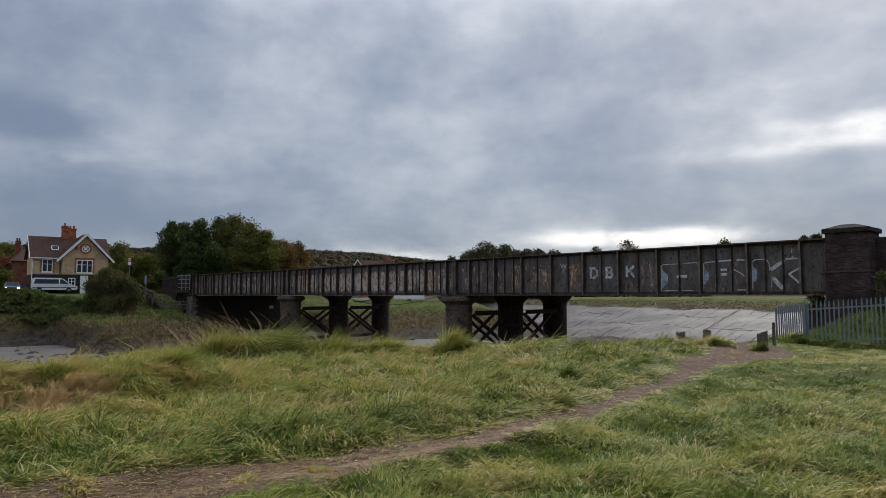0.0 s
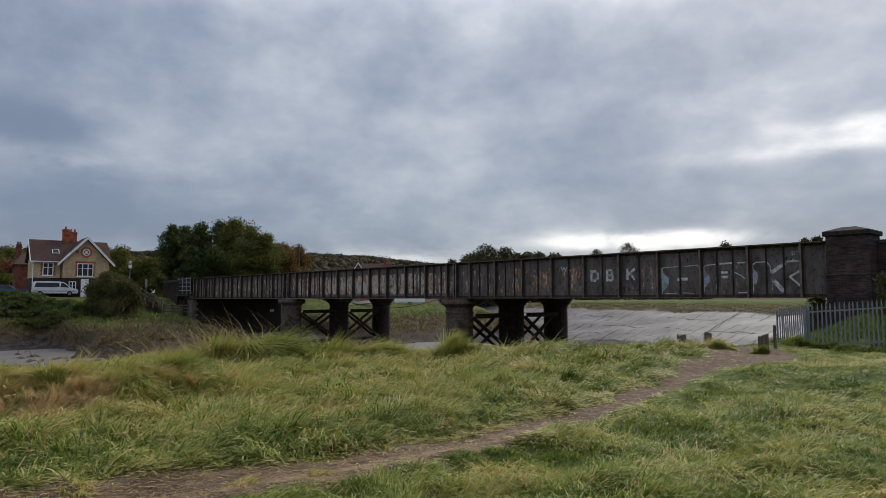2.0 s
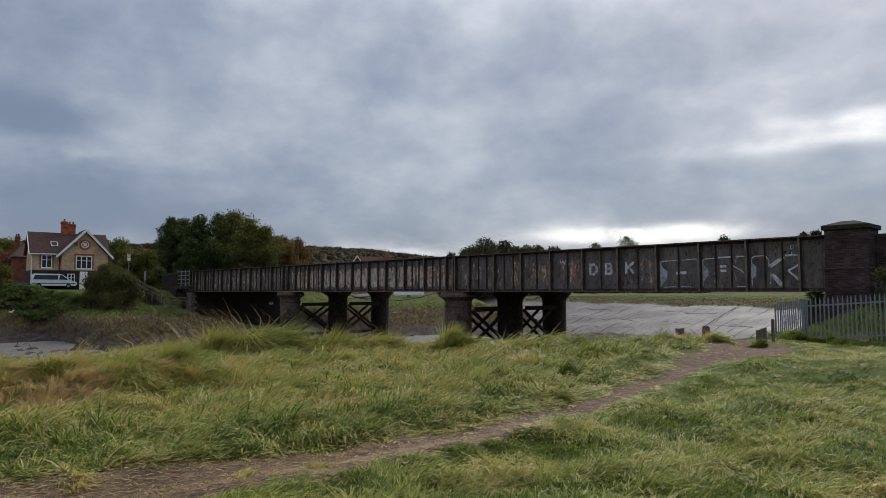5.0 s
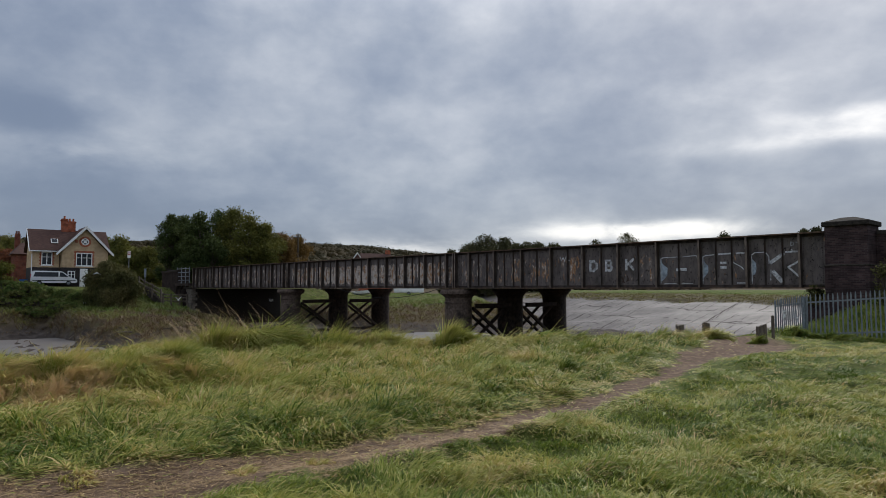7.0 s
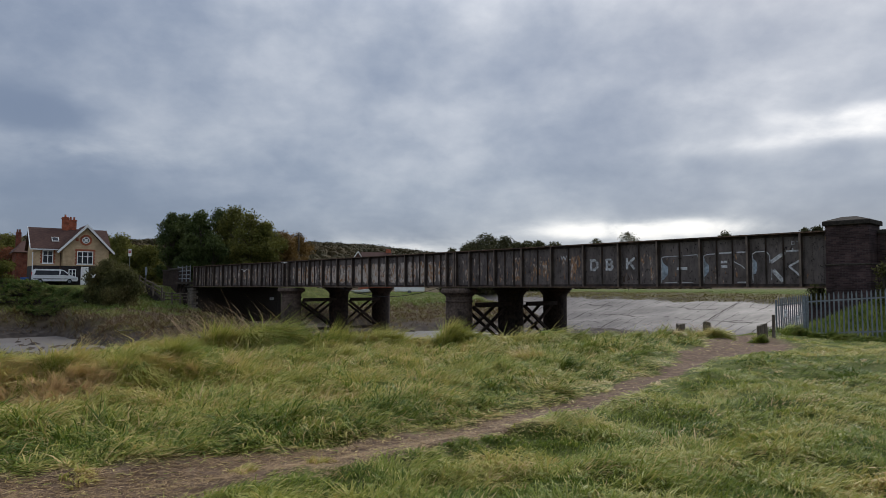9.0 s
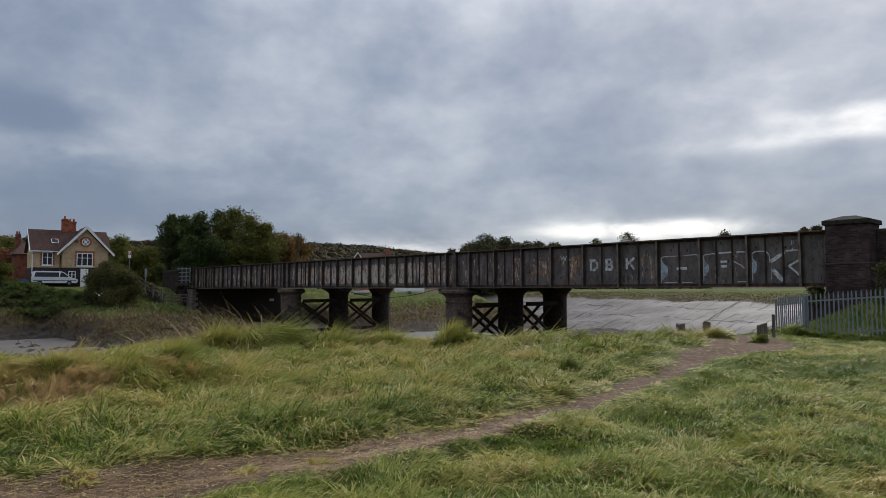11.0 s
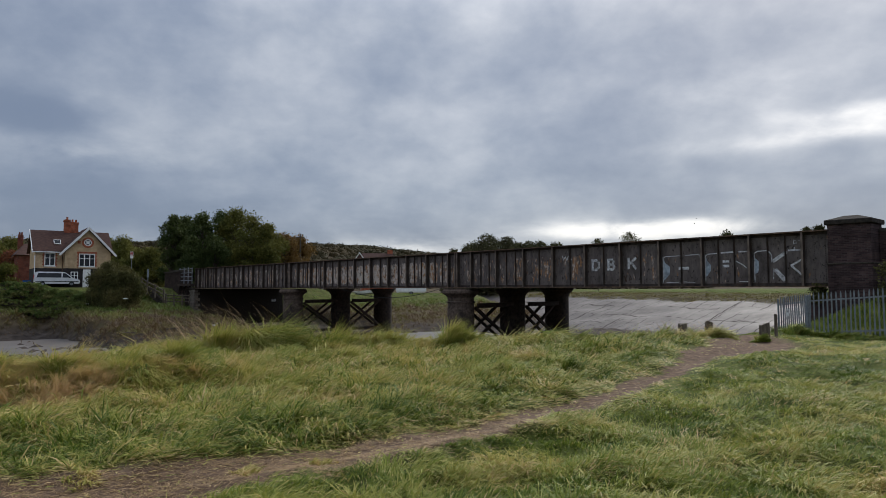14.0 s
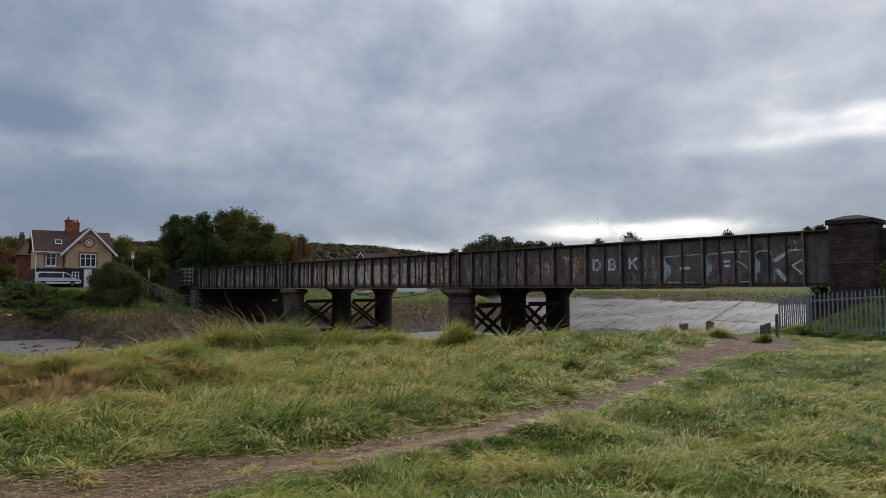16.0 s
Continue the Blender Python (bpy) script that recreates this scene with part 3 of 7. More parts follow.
def make_ground():
    front = np.radians(np.linspace(-41, 41, 310))
    rest = np.radians(np.linspace(41, 319, 90)[1:-1])
    ang = np.concatenate([front, rest])
    rad = np.concatenate([[0.01], np.geomspace(0.8, 92, 215), np.linspace(92.8, 215, 110), np.geomspace(218, 420, 30), np.geomspace(450, 4200, 40)])
    A, D = np.meshgrid(ang, rad, indexing="ij")
    x, y = np.sin(A) * D + 0.35, np.cos(A) * D - 0.6
    z = terrain(x, y)
    mud, soil, dry, wet = cover(x, y, z)
    na, nr = A.shape
    i, j = np.meshgrid(np.arange(na), np.arange(nr - 1), indexing="ij")
    k = (i + 1) % na
    faces = np.stack([i * nr + j, i * nr + j + 1, k * nr + j + 1, k * nr + j], -1).reshape(-1)
    col = np.stack([mud, soil, dry, wet], -1).reshape(-1, 4)
    me = mesh_from("ground", np.stack([x, y, z], -1).reshape(-1, 3), faces, 4, GROUND_M, color=col, smooth_faces=True)
    tagged(new("ground", me), "grassy river meadow with trodden path and grey tidal mud banks", "ground", kind="structure")


make_ground()

# ---- mesh helpers ----


def box(bm, x0, x1, y0, y1, z0, z1, m=None):
    r = bmesh.ops.create_cube(bm, size=1)["verts"]
    for v in r:
        v.co = Vector(((x0 + x1) / 2 + v.co.x * (x1 - x0), (y0 + y1) / 2 + v.co.y * (y1 - y0), (z0 + z1) / 2 + v.co.z * (z1 - z0)))
        if m:
            v.co = m @ v.co
    return r


def prism(bm, outline, d0, d1, axis="y"):
    """Extrude an outline of 2D points (x, z) between two depths."""
    def at(p, d):
        return (p[0], d, p[1]) if axis == "y" else ((d, p[0], p[1]) if axis == "x" else (p[0], p[1], d))
    a = [bm.verts.new(at(p, d0)) for p in outline]
    b = [bm.verts.new(at(p, d1)) for p in outline]
    k = len(outline)
    bm.faces.new(a)
    bm.faces.new(b[::-1])
    for i in range(k):
        bm.faces.new((a[i], b[i], b[(i + 1) % k], a[(i + 1) % k])[::-1])
    bmesh.ops.recalc_face_normals(bm, faces=bm.faces[:])


def tube(bm, p, q, r0, r1, sides=8):
    p, q = Vector(p), Vector(q)
    z = (q - p).normalized()
    t = Vector((1, 0, 0)) if abs(z.x) < 0.9 else Vector((0, 1, 0))
    u = z.cross(t).normalized()
    w = z.cross(u)
    ring = [[bm.verts.new(c + (u * math.cos(i * 6.2832 / sides) + w * math.sin(i * 6.2832 / sides)) * r) for i in range(sides)] for c, r in ((p, r0), (q, r1))]
    for i in range(sides):
        bm.faces.new((ring[0][i], ring[0][(i + 1) % sides], ring[1][(i + 1) % sides], ring[1][i]))
    bm.faces.new(ring[0][::-1])
    bm.faces.new(ring[1])


def lathe(bm, profile, sides=28, m=None):
    rings = []
    for r, z in profile:
        rings.append([bm.verts.new((m or Matrix()) @ Vector((r * math.cos(i * 6.2832 / sides), r * math.sin(i * 6.2832 / sides), z))) for i in range(sides)])
    for a, b in zip(rings, rings[1:]):
        for i in range(sides):
            bm.faces.new((a[i], a[(i + 1) % sides], b[(i + 1) % sides], b[i]))
    bm.faces.new(rings[0][::-1])
    bm.faces.new(rings[-1])


def soften(bm, width, segments=1):
    bmesh.ops.bevel(bm, geom=bm.edges[:], offset=width, segments=segments, affect="EDGES", clamp_overlap=True)


def finish(bm, name, mat):
    me = bpy.data.meshes.new(name)
    bm.to_mesh(me)
    bm.free()
    me.materials.append(mat)
    return me


def part(name, bm, mat, parent, label=""):
    ob = new(name, finish(bm, name, mat) if isinstance(bm, bmesh.types.BMesh) else bm)
    ob.parent = parent
    return tagged(ob, label)


def thing(name, m, label, category, group="", kind=""):
    ob = new(name)
    ob.empty_display_size = 0.2
    ob.matrix_world = m
    return tagged(ob, label, category, group, kind)

# ---- the bridge ----


def make_span(bridge, index, side):
    """One plate girder; side -1 faces the camera's bank, 1 the other."""
    s0, s1 = SPAN * index + (0.05 if index else -0.5), SPAN * (index + 1) - 0.05 - (0.28 if index == 2 else 0)
    y = 0.0 if side < 0 else -WIDE          # local y points to the camera's side
    out = 1 if side < 0 else -1
    bm = bmesh.new()
    box(bm, s0, s1, y - 0.16, y - 0.14, LOW, TOP)
    girder = part("girder", bm, WEB_M, bridge, "riveted plate girder in peeling dark grey paint")
    for z0, z1, half in ((TOP - 0.03, TOP + 0.03, 0.3), (LOW - 0.03, LOW + 0.03, 0.3)):
        bm = bmesh.new()
        box(bm, s0, s1, y - 0.15 - half, y - 0.15 + half, z0, z1)
        part("flange", bm, RUST_EDGE_M, girder)
    for z0, z1 in ((TOP - 0.16, TOP - 0.03), (LOW + 0.03, LOW + 0.16)):
        bm = bmesh.new()
        box(bm, s0, s1, y - 0.14, y - 0.125, z0, z1)
        part("angle_strip", bm, PLATE_M, girder)
    if side > 0:
        return
    majors = [0.93 + PANEL * k - (0.0 if index == 0 else 0.02 * index) for k in range(30)]
    majors = [s for s in majors if s0 + 0.5 < s < s1 - 0.5]
    ends = [s0 + 0.05, s1 - 0.05]
    bm = bmesh.new()
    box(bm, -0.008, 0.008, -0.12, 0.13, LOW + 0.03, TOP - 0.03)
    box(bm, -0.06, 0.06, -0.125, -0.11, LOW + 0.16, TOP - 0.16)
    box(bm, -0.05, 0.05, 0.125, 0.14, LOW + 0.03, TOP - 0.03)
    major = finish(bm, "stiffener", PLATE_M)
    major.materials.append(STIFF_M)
    # painted light and shade: lighter outer cap, dark plate and root behind it
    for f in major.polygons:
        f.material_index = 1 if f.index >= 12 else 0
    bm = bmesh.new()
    box(bm, -0.045, 0.045, -0.13, -0.117, LOW + 0.16, TOP - 0.16)
    box(bm, -0.006, 0.006, -0.12, -0.03, LOW + 0.16, TOP - 0.16)
    minor = finish(bm, "web_rib", PLATE_M)
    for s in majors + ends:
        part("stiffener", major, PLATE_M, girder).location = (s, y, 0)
    lines = sorted(majors + ends)
    for p, q in zip(lines, lines[1:]):
        if q - p < 1.6:
            continue
        near_end = min(p - s0, s1 - q) < 4.2
        for f in ((1 / 3, 2 / 3) if near_end else (0.5,)):
            part("web_rib", minor, PLATE_M, girder).location = (p + (q - p) * f, y, 0)

    # rivet heads along the ribs and flange angles
    rows = [(s, z) for s in np.arange(s0 + 0.1, s1 - 0.05, 0.11) for z in (LOW + 0.11, TOP - 0.1)]
    for p, q in zip(lines, lines[1:]):
        for s in [p - 0.11, p + 0.11] + ([p + (q - p) * f for f in (1 / 3, 2 / 3)] if min(p - s0, s1 - q) < 4.2 else [(p + q) / 2 - 0.028, (p + q) / 2 + 0.028]):
            rows += [(s, z) for z in np.arange(LOW + 0.25, TOP - 0.2, 0.105)]
    c = np.array(rows)
    k, h = len(c), 0.017
    v = np.zeros((k, 5, 3))
    v[:, :4, 0] = c[:, :1] + np.array([-h, h, h, -h])
    v[:, :4, 2] = c[:, 1:] + np.array([-h, -h, h, h])
    v[:, 4, 0], v[:, 4, 2] = c[:, 0], c[:, 1]
    v[:, :4, 1], v[:, 4, 1] = y - 0.13, y - 0.104
    f = (np.arange(k)[:, None] * 5 + np.array([1, 0, 4, 2, 1, 4, 3, 2, 4, 0, 3, 4])[None]).reshape(-1)
    tagged(part("rivet", mesh_from("rivet", v.reshape(-1, 3), f, 3, PLATE_M), PLATE_M, girder, "domed rivet heads"), kind="stuff")


def make_bridge():
    bridge = thing("railway_bridge", rail_pose(0, 0), "riveted steel plate girder railway bridge with graffiti and flaking dark paint", "bridge")
    for i in range(3):
        make_span(bridge, i, -1)
        make_span(bridge, i, 1)
    for i in range(3):
        bm = bmesh.new()
        box(bm, SPAN * i + 0.05, SPAN * (i + 1) - 0.05, -WIDE + 0.2, -0.5, LOW + 0.3, LOW + 0.62)
        deck = part("deck", bm, IRON_M, bridge, "dark sooty track deck")
        for k in range(10):
            bm = bmesh.new()
            s = SPAN * i + 1.2 + k * PANEL
            box(bm, s - 0.1, s + 0.1, -WIDE + 0.2, -0.5, LOW + 0.04, LOW + 0.3)
            part("cross_beam", bm, IRON_M, deck)
    return bridge


def stroke(bm, pts, w, y=-0.134, d=0.004):
    """A painted stroke through points (s, z) of width w."""
    for (a, b), (c, e) in zip(pts, pts[1:]):
        v = Vector((c - a, e - b))
        k = Vector((-v.y, v.x)).normalized() * w / 2
        t = v.normalized() * w * 0.3
        prism(bm, [(a - t.x + k.x, b - t.y + k.y), (a - t.x - k.x, b - t.y - k.y), (c + t.x - k.x, e + t.y - k.y), (c + t.x + k.x, e + t.y + k.y)], y, y + d)


def make_graffiti(bridge):
    # block letters; s runs to the left as seen from the meadow
    def letter(strokes, s, z, h, w, width, mat=WHITE_PAINT_M):
        bm = bmesh.new()
        for i, pts in enumerate(strokes):
            stroke(bm, [(s - u * w, z + v * h) for u, v in pts], width, -0.13 + 0.0012 * i)
        part("graffiti_letter", bm, mat, bridge, "white sprayed graffiti letter")
    D = [[(0.1, 0), (0.1, 1)], [(0, 1), (0.6, 1), (0.95, 0.7), (0.95, 0.3), (0.6, 0), (0, 0)]]
    B = [[(0.1, 0), (0.1, 1)], [(0, 1), (0.65, 1), (0.85, 0.77), (0.65, 0.54), (0.1, 0.52)], [(0.65, 0.52), (0.95, 0.27), (0.7, 0), (0, 0)]]
    K = [[(0.1, 0), (0.1, 1)], [(0.95, 1), (0.15, 0.45)], [(0.4, 0.62), (0.95, 0)]]
    letter(D, 12.75, 2.7, 0.56, 0.52, 0.155)
    letter(B, 11.64, 2.7, 0.56, 0.47, 0.145)
    letter(K, 10.3, 2.73, 0.57, 0.54, 0.145)

    def shape(*strokes, mat=WHITE_PAINT_M):
        for i, (pts, w) in enumerate(strokes):
            bm = bmesh.new()
            stroke(bm, pts, w, -0.128 + 0.0012 * i)
            part("graffiti_stroke", bm, mat, bridge, "large white sprayed stroke")

    def fill(pts):
        bm = bmesh.new()
        prism(bm, pts, -0.131, -0.1285)
        part("graffiti_fill", bm, PALE_BLUE_M, bridge, "pale blue sprayed fill")
    shape(([(8.1, 1.92), (8.1, 3.25), (7.95, 3.32), (7.1, 3.34)], 0.045), ([(6.8, 3.34), (6.05, 3.38), (5.98, 3.2)], 0.045), ([(7.15, 2.66), (6.65, 2.66)], 0.15))
    fill([(8.12, 2.05), (8.02, 2.05), (7.72, 2.35), (7.7, 2.75), (8.0, 3.0), (8.06, 3.22), (8.12, 3.22)])
    shape(([(5.7, 1.9), (5.7, 3.28), (5.55, 3.36), (5.1, 3.38)], 0.045), ([(4.85, 3.4), (4.2, 3.42)], 0.08), ([(3.95, 3.42), (3.5, 3.42)], 0.07), ([(4.75, 2.95), (4.5, 2.95)], 0.13), ([(4.75, 2.72), (4.5, 2.72)], 0.13))
    fill([(5.68, 2.2), (5.6, 2.25), (5.42, 2.5), (5.42, 2.8), (5.6, 3.0), (5.66, 3.2)])
    shape(([(3.2, 1.9), (3.2, 3.3), (3.05, 3.4), (2.55, 3.42), (2.38, 3.2), (2.38, 2.85)], 0.045), ([(2.3, 2.9), (1.72, 3.3)], 0.17), ([(2.3, 2.55), (2.32, 2.05)], 0.045), ([(2.2, 2.45), (1.82, 2.0)], 0.2), ([(1.6, 3.38), (1.0, 3.4)], 0.08), ([(1.0, 2.95), (1.5, 2.66), (1.0, 2.18)], 0.09))
    shape(([(14.95, 3.62), (14.85, 3.36), (14.72, 3.58), (14.62, 3.34), (14.5, 3.6)], 0.05), ([(14.4, 3.58), (14.4, 3.36), (14.22, 3.36)], 0.05))
    shape(([(10.55, 2.3), (10.4, 1.98)], 0.07), ([(10.38, 2.34), (10.5, 2.0)], 0.06), ([(10.2, 2.36), (10.08, 2.12), (10.25, 2.06)], 0.06), mat=IRON_M)
    shape(([(1.36, 3.86), (1.36, 3.68), (1.24, 3.7), (1.26, 3.84), (1.36, 3.84)], 0.03), ([(1.16, 3.84), (1.02, 3.8), (1.06, 3.7)], 0.03), ([(1.34, 3.5), (1.3, 3.42)], 0.04))
    shape(([(7.9, 1.9), (7.2, 1.92)], 0.035), ([(6.9, 1.93), (6.3, 1.9)], 0.03), ([(3.95, 1.92), (3.5, 1.92)], 0.045), ([(4.1, 2.95), (3.75, 2.75), (3.6, 2.6)], 0.05))
    fill([(3.18, 2.3), (3.05, 2.35), (2.98, 2.6), (3.0, 2.9), (3.18, 3.1)])


bridge_ob = make_bridge()
make_graffiti(bridge_ob)


def make_pier(s):
    pier = thing("bridge_pier", rail_pose(s, 0), "three round dark columns with cross bracing standing in mud", "bridge pier", "bridge piers")
    base = -4.6
    for k, n in enumerate((0.35, 6.0, 11.6)):
        prof = [(0.98, base), (0.98, -0.2), (0.96, 0.55), (1.05, 0.56), (1.05, 0.66), (0.97, 0.68), (0.98, 0.95), (1.1, 1.08), (1.28, 1.2), (1.36, 1.26), (1.36, 1.44), (1.28, 1.5), (1.28, 1.6)]
        if k:
            prof = [(1.0, base), (1.0, 0.9), (1.08, 1.1), (1.3, 1.35), (1.42, 1.45), (1.42, 1.6)]
        else:
            # recessed joints between the courses
            z = -0.75
            low = []
            while z > base + 0.5:
                low = [(0.98, z - 0.38), (0.98, z - 0.03), (0.955, z - 0.02), (0.955, z)] + low
                z -= 0.42
            prof = [(0.98, base)] + [q for q in low if q[1] > base] + [(0.98, -0.73)] + prof[1:]
        bm = bmesh.new()
        lathe(bm, prof, 32, Matrix.Translation((0, -n, 0)))
        part("column", bm, MASONRY_M if k == 0 else IRON_M, pier, "weathered masonry column" if k == 0 else "dark wet iron column")
    for n0, n1 in ((1.2, 5.1), (6.9, 10.7)):
        for z, t in ((0.35, 0.17), (-2.6, 0.15)):
            bm = bmesh.new()
            box(bm, -0.98, -0.78, -n1, -n0, z - t, z + t)
            soften(bm, 0.02)
            part("brace", bm, IRON_M, pier)
        for sgn, off in ((1, -0.62), (-1, -0.42)):
            bm = bmesh.new()
            mid, half = (n0 + n1) / 2, (n1 - n0) / 2
            ang = math.atan2(2.6 * sgn, 2 * half)
            ln = math.hypot(2.6, 2 * half) / 2
            box(bm, -0.09, 0.09, -ln, ln, -0.11, 0.11, Matrix.Translation((off, -mid, -1.1)) @ Matrix.Rotation(ang, 4, "X"))
            part("brace", bm, IRON_M, pier)
            bm = bmesh.new()
            box(bm, -0.09, 0.09, -ln, ln, -0.085, 0.085, Matrix.Translation((off + 1.2, -mid, -1.0)) @ Matrix.Rotation(ang, 4, "X"))
            part("brace", bm, IRON_M, pier)
    return pier


make_pier(SPAN)
make_pier(SPAN * 2)


TYRE_BAR_M = material("dark_lettering", (0.03, 0.03, 0.03), (0.06, 0.06, 0.06), 8, 0.8, 0)
QUOIN_M = material("pale_quoin_stone", (0.11, 0.095, 0.08), (0.24, 0.21, 0.175), 6.0, 0.9, 0.4, stain=(0.06, 0.052, 0.045), stain_scale=1.2, stain_amount=0.6)


def make_far_abutment():
    ab = thing("abutment", rail_pose(73.1, 0), "dark brick bridge abutment with stone quoins at the river bank", "abutment")
    bm = bmesh.new()
    box(bm, 0, 1.9, -WIDE - 0.4, 0.06, -4.2, LOW - 0.06)
    part("wall", bm, CAP_M, ab)
    for i in range(16):
        bm = bmesh.new()
        w = 1.75 if i % 2 else 1.35
        z = -4.2 + i * 0.36
        box(bm, -0.04, w, -0.4 if i % 2 else -0.65, 0.1 + 0.02 * (i % 3), z, z + 0.335)
        soften(bm, 0.015)
        part("quoin", bm, QUOIN_M, ab, "pale stone quoin")
    bm = bmesh.new()
    box(bm, -0.12, 2.0, -0.55, 0.3, LOW - 0.06, LOW + 0.13)
    soften(bm, 0.03)
    part("bearing_stone", bm, STONE_M, ab)
    bm = bmesh.new()
    box(bm, -0.03, 0, -11.3, -10.7, -0.15, 0.2)
    notice = part("notice", bm, WHITE_PAINT_M, ab, "small white notice plate")
    for k in range(3):
        bm = bmesh.new()
        box(bm, -0.034, -0.0305, -11.2, -10.8, -0.08 + 0.09 * k, -0.05 + 0.09 * k)
        part("bar", bm, TYRE_BAR_M, notice, "dark bar of unreadable lettering")
    bm = bmesh.new()
    box(bm, 0.55, 0.75, 0.17, 0.18, -1.75, -1.35)
    part("notice", bm, WHITE_PAINT_M, ab, "small white notice plate")


make_far_abutment()


def brick_material(name, a, b, mortar):
    m = bpy.data.materials.new(name)
    m.use_nodes = True
    nt = m.node_tree
    nt.nodes.clear()
    N, L = nt.nodes.new, nt.links.new
    tc = N("ShaderNodeTexCoord")
    mp = N("ShaderNodeMapping")
    mp.inputs["Rotation"].default_value = (radians(90), 0, 0)
    L(tc.outputs["Object"], mp.inputs[0])
    br = N("ShaderNodeTexBrick")
    br.inputs["Color1"].default_value, br.inputs["Color2"].default_value, br.inputs["Mortar"].default_value = rgb(a), rgb(b), rgb(mortar)
    br.inputs["Scale"].default_value = 1.0
    br.inputs["Mortar Size"].default_value = 0.006
    br.inputs["Brick Width"].default_value, br.inputs["Row Height"].default_value = 0.225, 0.075
    L(mp.outputs[0], br.inputs["Vector"])
    ns = N("ShaderNodeTexNoise")
    ns.inputs["Scale"].default_value, ns.inputs["Detail"].default_value = 1.6, 8
    L(tc.outputs["Object"], ns.inputs["Vector"])
    mr = N("ShaderNodeMapRange")
    mr.inputs[1].default_value, mr.inputs[2].default_value = 0.3, 0.7
    mr.inputs["To Min"].default_value, mr.inputs["To Max"].default_value = 0.55, 1.35
    L(ns.outputs[0], mr.inputs[0])
    hv = N("ShaderNodeHueSaturation")
    L(br.outputs["Color"], hv.inputs["Color"])
    L(mr.outputs[0], hv.inputs["Value"])
    bsdf = N("ShaderNodeBsdfPrincipled")
    L(hv.outputs[0], bsdf.inputs["Base Color"])
    bsdf.inputs["Roughness"].default_value = 0.9
    bsdf.inputs["Specular IOR Level"].default_value = 0.15
    bp = N("ShaderNodeBump")
    bp.inputs["Strength"].default_value, bp.inputs["Distance"].default_value = 0.6, 0.01
    bp.invert = True
    L(br.outputs["Fac"], bp.inputs["Height"])
    L(bp.outputs[0], bsdf.inputs["Normal"])
    out = N("ShaderNodeOutputMaterial")
    L(bsdf.outputs[0], out.inputs[0])
    return m


DARK_BRICK_M = brick_material("sooty_brick", (0.034, 0.022, 0.023), (0.076, 0.048, 0.047), (0.07, 0.058, 0.056))
RED_BRICK_M = brick_material("red_brick", (0.30, 0.075, 0.035), (0.38, 0.11, 0.055), (0.24, 0.15, 0.11))


def make_near_pier():
    """The brick pier that ends the girder on the meadow's side, with the parapet behind it."""
    m = rail_pose(-1.35, 0.35)
    ab = thing("brick_pier", m, "massive soot-dark brick pier with a stone cap", "pier")
    bm = bmesh.new()
    box(bm, -0.62, 1.13, -0.95, 0.75, -1.4, 2.64)
    part("base", bm, DARK_BRICK_M, ab)
    bm = bmesh.new()
    box(bm, -0.6, 1.1, -0.92, 0.72, 2.72, 4.42)
    part("shaft", bm, DARK_BRICK_M, ab)
    bm = bmesh.new()
    box(bm, -0.66, 1.16, -1.0, 0.78, 2.64, 2.72)
    soften(bm, 0.02)
    part("string_course", bm, STONE_M, ab)
    bm = bmesh.new()
    box(bm, -0.7, 1.2, -1.04, 0.84, 4.42, 4.63)
    soften(bm, 0.025)
    part("cap", bm, CAP_M, ab, "weathered stone cap")
    bm = bmesh.new()
    r = box(bm, -0.68, 1.18, -1.02, 0.82, 4.63, 4.84)
    for v in r:
        if v.co.z > 4.7:
            v.co.x, v.co.y = 0.31 + (v.co.x - 0.31) * 0.3, -0.1 + (v.co.y + 0.1) * 0.3
    part("cap_slope", bm, CAP_M, ab)
    bm = bmesh.new()
    box(bm, -16, -0.62, -0.9, -0.4, -1, 4.05)
    part("parapet", bm, DARK_BRICK_M, ab)
    bm = bmesh.new()
    box(bm, -16, -0.66, -0.98, -0.32, 4.05, 4.22)
    part("coping", bm, STONE_M, ab)
    bm = bmesh.new()
    box(bm, -0.6, 1.3, -WIDE - 0.6, -1.15, -2.6, LOW - 0.05)
    part("abutment_wall", bm, MASONRY_M, ab)
    bm = bmesh.new()
    box(bm, 1.14, 2.25, -0.8, 0.3, -2.4, 1.02)
    soften(bm, 0.03)
    part("wing_wall", bm, DARK_BRICK_M, ab)


make_near_pier()

# ---- the palisade fence ----


